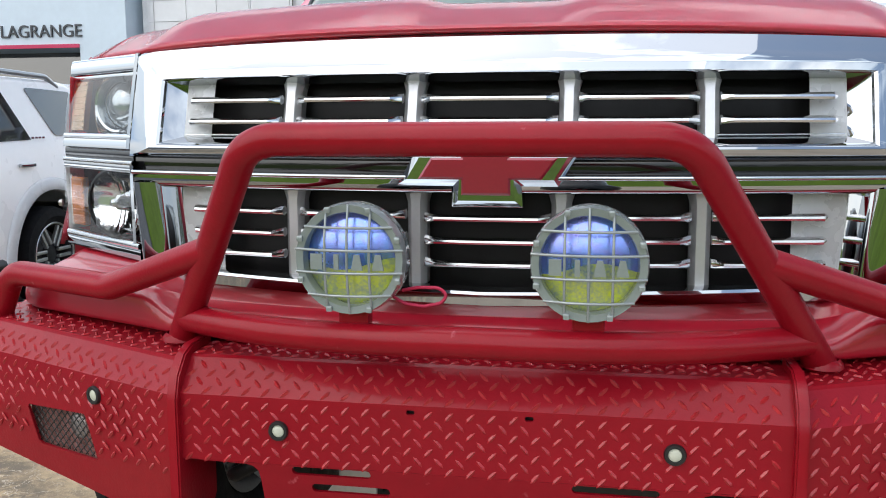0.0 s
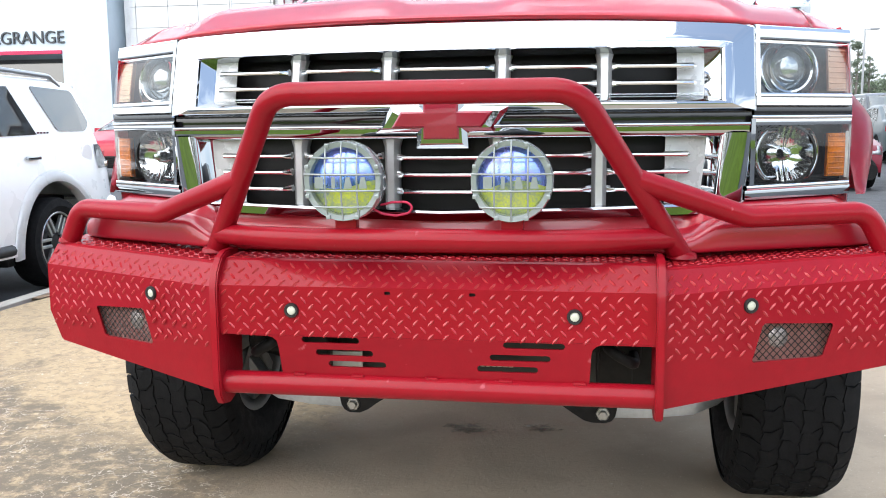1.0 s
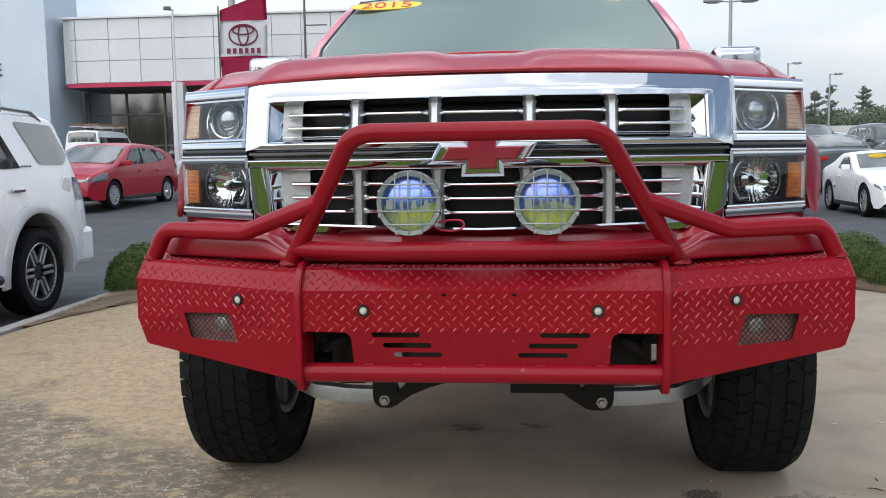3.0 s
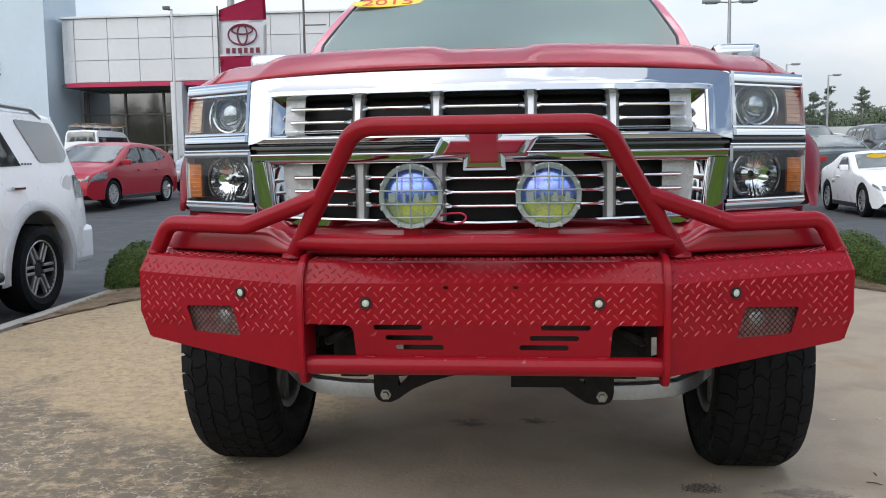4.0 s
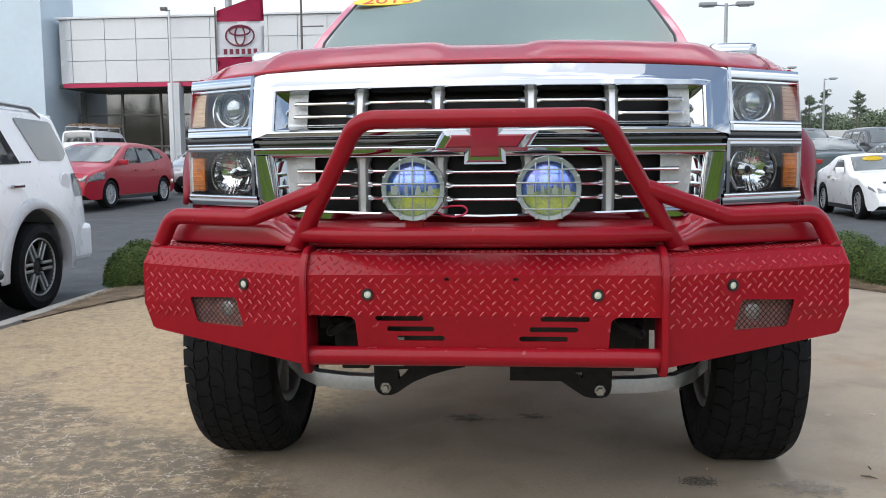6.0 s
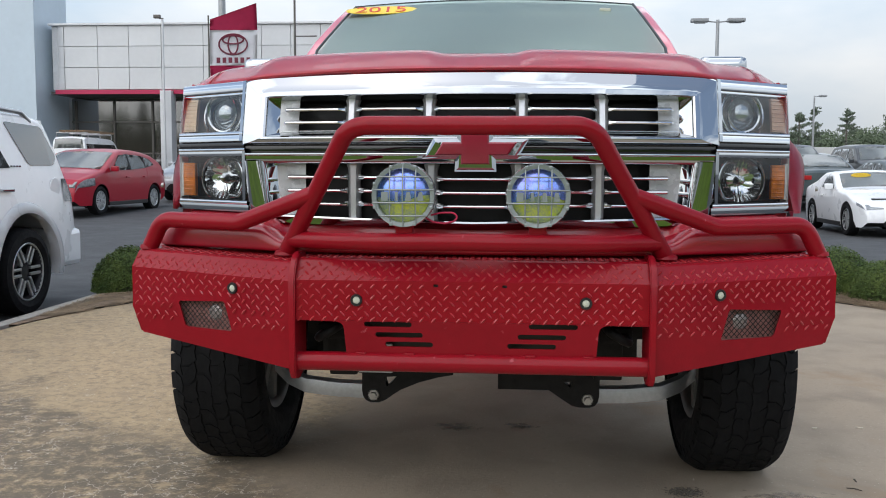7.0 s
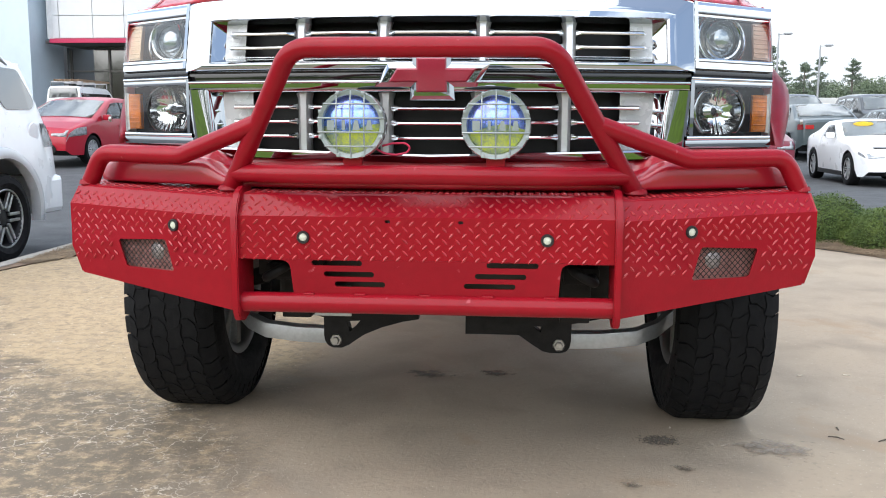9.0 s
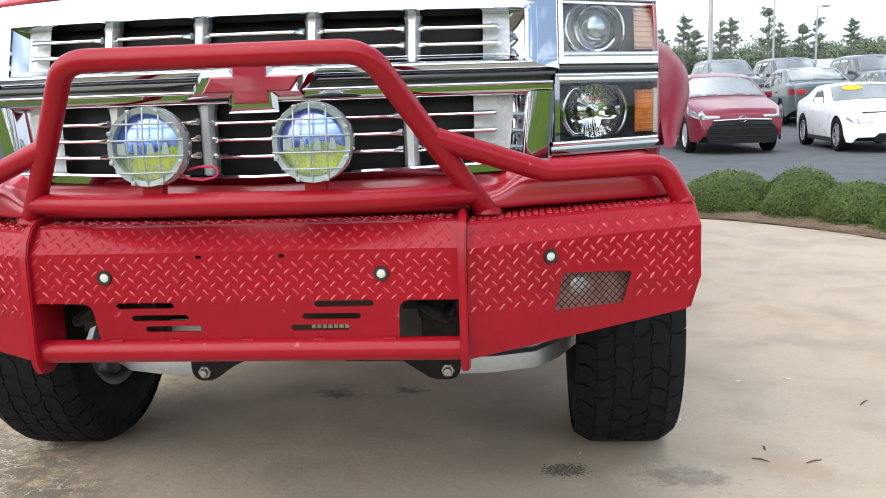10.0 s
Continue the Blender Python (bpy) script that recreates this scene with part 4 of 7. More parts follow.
        part("weld_tab", bm, RED_COAT, bumper)

    # hoop, cross tube and wing tubes
    R = 0.0255
    bm = bmesh.new()
    path = fillet([(-0.574, 0.152, 0.93), (-0.327, -0.091, 1.321), (0.327, -0.091, 1.321), (0.574, 0.152, 0.93)], 0.094, 14)
    tube(bm, path, R, 22)
    part("hoop", bm, RED_COAT, bumper, "red welded tube hoop", smooth=50)
    bm = bmesh.new()
    cross = [(-0.530 + 1.060 * i / 28, -0.020 + 0.128 * abs(-1 + i / 14) ** 2.6, 1.002 - 0.006 * abs(-1 + i / 14)) for i in range(29)]
    tube(bm, cross, R, 20)
    part("cross_tube", bm, RED_COAT, bumper, "red bowed cross tube", smooth=50)
    for s in (-1, 1):
        bm = bmesh.new()
        path = fillet([(s * 0.446, 0.026, 1.133), (s * 0.700, 0.136, 1.042), (s * 0.988, 0.255, 1.043), (s * 1.043, 0.280, 0.945)], (0.09, 0.075), 8)
        tube(bm, path, R, 18)
        part("side_tube", bm, RED_COAT, bumper, "red bent side tube", smooth=50)
        bm = bmesh.new()
        lathe(bm, [(0.036, -0.004), (0.034, 0.004), (0.027, 0.010)], 18, Matrix.Translation((s * 0.562, 0.140, 0.951)) @ pose(0, 0, 0, 90))
        part("weld_bead", bm, RED_COAT, bumper, smooth=60)
        bm = bmesh.new()
        lathe(bm, [(0.029, -0.004), (0.028, 0.003), (0.0265, 0.008)], 18, Matrix.Translation((s * 1.042, 0.279, 0.953)) @ pose(0, 0, 0, 90))
        part("weld_bead", bm, RED_COAT, bumper, smooth=60)

    # raised tread lugs
    verts, faces = [], []
    rnd = random.Random(3)

    def lug(o, eu, ev, en, ang, H):
        a = eu * math.cos(ang) + ev * math.sin(ang)
        b = ev * math.cos(ang) - eu * math.sin(ang)
        L, Wd = 0.0115, 0.0033
        k = len(verts)
        verts.extend([o - a * L, o - a * L * 0.45 - b * Wd, o + a * L * 0.45 - b * Wd, o + a * L, o + a * L * 0.45 + b * Wd, o - a * L * 0.45 + b * Wd, o - a * L * 0.5 + en * H, o + a * L * 0.5 + en * H])
        faces.extend([(k, k + 1, k + 6), (k + 1, k + 2, k + 7, k + 6), (k + 2, k + 3, k + 7), (k + 3, k + 4, k + 7), (k + 4, k + 5, k + 6, k + 7), (k + 5, k, k + 6)])

    def sheet(o, eu, ev, width, height, skip, lift=0.0027):
        en = eu.cross(ev).normalized()
        pitch, step = 0.0350, 0.01575
        i = 0
        v = 0.009
        while v < height - 0.006:
            u = 0.012 + (pitch * 0.5 if i % 2 else 0.0)
            while u < width - 0.008:
                p = o + eu * u + ev * v
                if not skip(p):
                    lug(p + en * 0.0002, eu, ev, en, radians(-47 if i % 2 else 47) + rnd.uniform(-0.05, 0.05), lift)
                u += pitch
            v += step
            i += 1

    def near_parts(p):
        ax = abs(p.x)
        for x, z, r in ((0.324, 0.832, 0.021), (0.707, 0.851, 0.021), (0.097, 0.876, 0.012)):
            if math.hypot(ax - x, p.z - z) < r:
                return True
        return 0.705 + (p.z - 0.72) * 0.25 < ax < 0.897 + (p.z - 0.72) * 0.25 and p.z < 0.820

    X, Z = Vector((1, 0, 0)), Vector((0, 0, 1))
    never = lambda p: False
    sheet(Vector((-0.5, 0, 0.768)), X, Z, 1.0, 0.122, near_parts)
    ch = Vector((0, 0.046, 0.053)).normalized()
    sheet(Vector((-0.5, 0.0, 0.888)), X, ch, 1.0, 0.070, never, 0.0034)
    sheet(Vector((-0.5, 0.052, 0.945)), X, Vector((0, 0.248, 0.008)).normalized(), 1.0, 0.24, never)
    # left wing runs from its outer end inwards, right wing outwards
    for s in (-1, 1):
        a, b = Vector((s * 0.519, 0, 0)), Vector((s * 1.072, wing_y(1.072), 0))
        if s < 0:
            a, b = b, a
        eu = (b - a).normalized()
        width = (b - a).length
        rise = 0.006
        sheet(Vector((a.x, a.y, 0.768 + rise)), eu, Z, width, 0.118, near_parts, 0.0023)
        sheet(Vector((a.x, a.y + 0.0060, 0.7335)), eu, Vector((0, -0.16, 1)).normalized(), width, 0.036, near_parts, 0.0020)
        cv = (Vector((0, 0.040, 0.048))).normalized()
        # the chamfer and the top rise a little outwards
        az, bz = (0.884 + 0.012 * (abs(p.x) - 0.519) / 0.553 for p in (a, b))
        eu = Vector((b.x - a.x, b.y - a.y, bz - az)).normalized()
        sheet(Vector((a.x, a.y, az)), eu, cv, width, 0.062, never, 0.0034)
        sheet(Vector((a.x, a.y + 0.048, az + 0.0535)), eu, Vector((0, 0.26, 0.004)).normalized(), width, 0.18, never)
    me = bpy.data.meshes.new("tread_pattern")
    me.from_pydata(verts, [], faces)
    me.materials.append(RED_LUG)
    ob = tagged(new("tread_pattern", me), "raised diamond tread lugs, highlights and wear put into their colour", kind="stuff")
    ob.parent = bumper
    return bumper


# ---- auxiliary lamps
def build_aux_lamp(s):
    c = Vector((s * 0.187, 0.0, 1.131))
    at = Matrix.Translation(c)
    R = 0.087
    bm = bmesh.new()
    lathe(bm, [(R * 0.5, 0.075), (R * 0.88, 0.055), (R, 0.015), (R * 1.0, -0.004), (R * 0.96, -0.012)], 36, at)
    lamp = part("auxiliary_lamp", bm, BLACK_PLASTIC, truck, "round auxiliary lamp behind a grey grid guard", smooth=45)
    bm = bmesh.new()
    lathe(bm, [(0.0008, 0.028), (R * 0.3, 0.026), (R * 0.62, 0.016), (R * 0.93, -0.012)], 36, at)
    part("reflector", bm, LAMP_BOWL, lamp, "bright bowl reflector", smooth=60)
    # upper half: sky reflection put into the colour; lower half: yellow reflector seen through
    for name, mat, z0, z1, lab in (("lens_upper", LENS_BLUE, 0.0, 1.0, "blue violet coated lens half with sky reflection in its colour"), ("lens_lower", LENS_YELLOW, -1.0, 0.0, "yellow green lower reflector")):
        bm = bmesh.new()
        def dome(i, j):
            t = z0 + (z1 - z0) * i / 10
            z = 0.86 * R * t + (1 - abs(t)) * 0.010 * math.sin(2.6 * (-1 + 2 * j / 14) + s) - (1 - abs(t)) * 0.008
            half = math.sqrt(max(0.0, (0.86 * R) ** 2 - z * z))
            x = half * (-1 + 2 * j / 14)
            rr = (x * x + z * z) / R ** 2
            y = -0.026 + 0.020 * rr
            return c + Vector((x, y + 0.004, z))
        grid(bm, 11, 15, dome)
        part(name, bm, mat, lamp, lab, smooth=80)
    bm = bmesh.new()
    lathe(bm, [(R * 0.83, -0.014), (R * 0.87, -0.030), (R * 1.0, -0.031), (R * 1.035, -0.018), (R * 1.035, 0.012), (R * 1.0, 0.016), (R * 0.97, -0.004), (R * 0.85, -0.008)], 40, at, closed=True)
    part("guard_ring", bm, GUARD_PLASTIC, lamp, "grey plastic guard ring", smooth=40)
    bm = bmesh.new()
    for k in (-1, 0, 1):
        x = k * 0.036
        h = math.sqrt(R * R - x * x) * 1.0
        tube(bm, [c + Vector((x, -0.030, -h)), c + Vector((x, -0.041, -h * 0.45)), c + Vector((x, -0.043, 0)), c + Vector((x, -0.041, h * 0.45)), c + Vector((x, -0.030, h))], 0.0022, 8)
    part("guard_upright", bm, GUARD_PLASTIC, lamp, smooth=50)
    for z in (0.052, 0.016, -0.020, -0.056):
        bm = bmesh.new()
        h = math.sqrt(R * R - z * z) * 1.02
        tube(bm, [c + Vector((-h, -0.030, z)), c + Vector((-h * 0.45, -0.043, z)), c + Vector((0, -0.045, z)), c + Vector((h * 0.45, -0.043, z)), c + Vector((h, -0.030, z))], 0.0023, 8)
        part("guard_bar", bm, GUARD_PLASTIC, lamp, smooth=50)
    for k in range(4):
        bm = bmesh.new()
        x, w = -0.050 + 0.0333 * k, (0.0095 if k != 1 else 0.004)
        plate(bm, [(-w, -0.0125), (w, -0.0125), (w * (0.45 if k > 1 else 1.0), 0.0125), (-w * (0.45 if k > 1 else 1.0), 0.0125)], [], 0.003, lambda u, v, d: c + Vector((x + u, -0.046 + abs(x) * 0.08 + d, -0.002 + v)))
        part("lettering_bar", bm, GUARD_PLASTIC, lamp)
    for k in range(8):
        a = 2 * math.pi * (k + 0.5) / 8
        bm = bmesh.new()
        box(bm, c + Vector((R * 0.98 * math.cos(a), -0.033, R * 0.98 * math.sin(a))), (0.010, 0.008, 0.010), 0.003)
        part("guard_clip", bm, GUARD_PLASTIC, lamp)
    bm = bmesh.new()
    box(bm, c + Vector((0, 0.005, -0.096)), (0.05, 0.03, 0.03), 0.006)
    part("lamp_bracket", bm, RED_COAT, lamp)


def build_cord():
    bm = bmesh.new()
    pts = [(-0.112, 0.02, 1.075), (-0.085, 0.012, 1.082), (-0.050, 0.010, 1.083), (-0.037, 0.01, 1.072), (-0.045, 0.01, 1.058), (-0.075, 0.008, 1.052), (-0.105, 0.006, 1.056), (-0.125, 0.01, 1.066)]
    tube(bm, fillet(pts, 0.02, 5), 0.0028, 8)
    part("cord", bm, CORD, truck, "loose loop of red cord hanging at the lamp", smooth=60)


# ---- grille
def band(bm, x0, x1, zt, zb, d0, thick, n=24, bulge=0.0, follow=front):
    """A strip that follows the front face, with rounded top and bottom; zt, zb may be functions of x."""
    f = lambda q, x: q(x) if callable(q) else q
    prof = [(0.0, 0.0), (0.12, -0.55), (0.35, -0.95), (0.5, -1.0), (0.65, -0.95), (0.88, -0.55), (1.0, 0.0)]
    def at(i, j):
        x = x0 + (x1 - x0) * i / n
        a, b = f(zb, x), f(zt, x)
        if j < len(prof):
            t, o = prof[j]
            p = follow(x, a + (b - a) * t, d0 + bulge * o)
        else:
            p = follow(x, b if j == len(prof) else a, d0 + thick)
        return p
    grid(bm, n + 1, len(prof) + 2, at, wrap_v=True)


def build_grille():
    bm = bmesh.new()
    # dark backing behind everything
    def back(i, j):
        x = -0.72 + 1.44 * i / 20
        z = (1.03, 1.24, 1.49)[j]
        return front(x, z, 0.085)
    grid(bm, 21, 3, back)
    bmesh.ops.solidify(bm, geom=bm.faces[:], thickness=0.01)
    grille = part("grille", bm, BLACK_PLASTIC, truck, "chrome barred grille with a black mesh behind it")

    # one mitred chrome frame round the upper opening: loops from the back of the reveal out to the rim
    def ztop(x):
        ax = abs(x)
        return 1.500 - 0.010 * (min(ax, 0.70) / 0.70) ** 3 - 0.009 * (max(0.0, ax - 0.690) / 0.046) ** 2.0
    loops = [  # half width, bottom, top, depth
        (0.617, 1.3185, 1.4170, 0.042),
        (0.619, 1.31795, 1.41753, 0.0403),
        (0.655, 1.30805, 1.42698, 0.0080),
        (0.657, 1.3075, 1.4275, 0.006),
        (0.660, 1.3050, 1.4300, 0.000),
        (0.666, 1.3010, 1.4330, -0.004),
        (0.683, 1.2970, 1.4470, -0.005),
        (0.691, 1.2935, 1.4495, -0.0035),
        (0.713, 1.2860, 1.4700, 0.000),
        (0.7375, 1.2815, 1.4960, 0.005),
        (0.7425, 1.2790, 1.5000, 0.011),
        (0.7425, 1.2785, 1.5000, 0.065)]
    across, up = 72, 12
    def rim(i, j):
        w, zb, zt, d = loops[j]
        fall = (zt - 1.4170) / 0.083              # the outer loops share the crown and the round shoulders
        def high(x):
            return zt + fall * (ztop(x * 0.736 / w) - 1.500)
        if i < across:
            return brow(w * (-1 + 2 * i / across), zb, d)
        i -= across
        if i < up:
            return brow(w, zb + (high(w) - zb) * i / up, d)
        i -= up
        if i < across:
            u = 1 - 2 * i / across
            return brow(w * u, high(w * u), d)
        return brow(-w, zb + (high(w) - zb) * (1 - (i - across) / up), d)
    bm = bmesh.new()
    grid(bm, 2 * across + 2 * up, len(loops), rim, wrap_u=True)
    bmesh.ops.recalc_face_normals(bm, faces=bm.faces[:])
    part("upper_frame", bm, CHROME, grille, "polished chrome frame of the grille", smooth=22)

    for s in (-1, 1):
        # bright panels beside the black mesh, above and below
        for xa, xb, z0, z1 in ((0.628, 0.556, 1.310, 1.425), (0.626, 0.530, 1.052, 1.220)):
            bm = bmesh.new()
            grid(bm, 2, 2, lambda i, j: brow(s * (xa, xb)[i], (z0, z1)[j], 0.038))
            bmesh.ops.solidify(bm, geom=bm.faces[:], thickness=0.02)
            part("side_panel", bm, SILVER_PANEL, grille)
        # lower cheek: a broad face, then a wall that curls in towards the mesh
        bm = bmesh.new()
        zs2 = [1.030, 1.040, 1.06, 1.085, 1.11, 1.135, 1.16, 1.185, 1.205, 1.218, 1.228]
        ruled = [(0.0, 0.012), (0.05, 0.003), (0.12, -0.002), (0.36, -0.004), (0.56, -0.003), (0.64, 0.002), (0.70, 0.010), (0.78, 0.021), (0.87, 0.031), (0.95, 0.039), (1.0, 0.043)]
        def cheek(i, j):
            z = zs2[j]
            t = (z - 1.04) / 0.18
            q, dep = ruled[i]
            xo, xi = 0.7185 + 0.0135 * t, 0.606 + 0.018 * t
            return brow(s * (xo + (xi - xo) * q), z, dep - 0.006 * t * (q < 0.5))
        grid(bm, len(ruled), len(zs2), cheek)
        part("cheek", bm, CHROME, grille, "chrome cheek of the grille", smooth=60)

    # middle: black strip, then the chrome bar of the lower part, broken by the emblem
    bm = bmesh.new()
    band(bm, -0.733, 0.733, 1.282, 1.248, 0.024, 0.02, 24, 0.003, brow)
    part("black_strip", bm, BLACK_GLOSS, grille, smooth=60)
    for s in (-1, 1):
        bm = bmesh.new()
        band(bm, s * 0.120, s * 0.7265, 1.2525, 1.2440, -0.006, 0.04, 24, 0.004, brow)
        part("middle_bar", bm, CHROME, grille, smooth=60)
        # the sill rolls back under the bar
        bm = bmesh.new()
        roll = [(1.244, -0.002), (1.237, -0.0015), (1.229, -0.001), (1.223, 0.002), (1.2195, 0.010), (1.218, 0.045), (1.244, 0.045)]
        grid(bm, 25, len(roll), lambda i, j: brow(s * (0.058 + (0.7255 - 0.058) * i / 24), *roll[j]), wrap_v=True)
        bmesh.ops.recalc_face_normals(bm, faces=bm.faces[:])
        part("middle_sill", bm, CHROME, grille, smooth=40)
    zl = lambda x: 1.062 - 0.014 * max(0.0, 1 - abs(x) / 0.60)
    bm = bmesh.new()
    lip = [(0.000, 0.040), (0.002, 0.002), (-0.001, -0.007), (-0.006, -0.009), (-0.008, -0.0065), (-0.016, -0.0060), (-0.0255, -0.0055), (-0.027, 0.03)]
    grid(bm, 61, len(lip), lambda i, j: brow(-0.709 + 1.418 * i / 60, zl(-0.709 + 1.418 * i / 60) + lip[j][0], lip[j][1]))
    bmesh.ops.recalc_face_normals(bm, faces=bm.faces[:])
    part("bottom_lip", bm, CHROME, grille, "chrome lower lip of the grille", smooth=35)

    # uprights, flared at the top
    for x in (0.141, 0.384):
        for s in (-1, 1):
            for z0, z1, off in ((1.312, 1.424, 0.0), (1.050, 1.221, -0.010)):
                bm = bmesh.new()
                xx = s * (x + off)
                zz = [z0, z0 + 0.02, z1 - 0.022, z1]
                def post(i, j):
                    k = 1.35 if i == 3 else 1.0
                    return front(xx, zz[i], 0.040) + Vector((k * (-0.018, -0.0175, -0.0095, -0.008, 0.008, 0.0095, 0.0175, 0.018)[j], (0.035, 0.010, -0.004, -0.006, -0.006, -0.004, 0.010, 0.035)[j], 0))
                grid(bm, 4, 8, post)
                part("upright", bm, SATIN, grille, smooth=25)
    # blades between the uprights, tapered at both ends
    spans_up = [(-0.600, -0.402), (-0.366, -0.159), (-0.123, 0.123), (0.159, 0.366), (0.402, 0.600)]
    spans_low = [(-0.588, -0.392), (-0.356, -0.149), (-0.113, 0.113), (0.149, 0.356), (0.392, 0.588)]
    sec = [(-1.0, 0.2), (-0.75, -0.7), (-0.2, -1.0), (0.35, -0.9), (0.9, 0.0), (1.0, 0.8), (0.4, 2.2), (-0.6, 2.2)]
    for spans, levels in ((spans_up, (1.387, 1.347)), (spans_low, (1.179, 1.138, 1.097))):
        for a, b in spans:
            for z in levels:
                bm = bmesh.new()
                xs = [a, a + 0.007, a + 0.020, (a + b) / 2, b - 0.020, b - 0.007, b]
                hs = [0.0092, 0.0088, 0.0064, 0.0062, 0.0064, 0.0088, 0.0092]
                ds = [0.020, 0.014, 0.004, 0.003, 0.004, 0.014, 0.020]
                tip = 0 if a < -0.5 else (6 if b > 0.5 else None)
                if tip is not None:
                    step = 1 if tip == 0 else -1
                    for q, (h, d) in enumerate(((0.0030, 0.010), (0.0075, 0.000), (0.0072, -0.002))):
                        hs[tip + step * q], ds[tip + step * q] = h, d
                grid(bm, 7, len(sec), lambda i, j: front(xs[i], z - 0.004 * (a < 0 < b and z < 1.2) + hs[i] * sec[j][0], ds[i] + 0.010 + 0.007 * sec[j][1]), wrap_v=True)
                bmesh.ops.holes_fill(bm, edges=bm.edges[:], sides=10)
                bmesh.ops.recalc_face_normals(bm, faces=bm.faces[:])
                part("cross_bar", bm, BAR, grille, smooth=28)
    # thin bright edges at the foot of the openings
    bm = bmesh.new()
    band(bm, -0.617, 0.617, 1.3235, 1.3195, 0.040, 0.01, 24, 0.002)
    part("foot_edge", bm, BAR, grille, smooth=60)
    # emblem: a plain cross-shaped badge, red with a chrome rim
    def badge(grow, y0, y1, mat, name, lab, rim):
        g, tip = grow, (0.028 if grow else 0.0)
        low = 1.219 - g * 1.8
        pts = [(-0.038 - g * 1.6, low), (0.047 + g * 1.7, low), (0.047 + g * 1.5, 1.246 - g), (0.100 + tip, 1.246 - g), (0.128 + tip * 1.3, 1.284 + g), (0.045 + g, 1.284 + g),
               (0.045 + g, 1.312 + g), (-0.038 - g, 1.312 + g), (-0.038 - g, 1.284 + g), (-0.092 - tip, 1.284 + g), (-0.116 - tip * 1.5, 1.246 - g), (-0.038 - g * 1.4, 1.246 - g)]
        bm = bmesh.new()
        plate(bm, pts, [], y1 - y0, lambda u, v, d: (u, y0 + d + 0.25 * u * u, v))
        bmesh.ops.bevel(bm, geom=[e for e in bm.edges if len(e.link_faces) == 2 and e.calc_face_angle(0) > 1.0 and all(v.co.y < (y0 + y1) / 2 for v in e.verts)], offset=rim, segments=1, affect="EDGES", clamp_overlap=True)
        part(name, bm, mat, grille, lab)
    badge(0.012, 0.160, 0.215, CHROME, "emblem_rim", "chrome rim of the emblem", 0.0118)
    badge(0.000, 0.154, 0.20, RED_EMBLEM, "emblem", "red cross shaped emblem", 0.004)


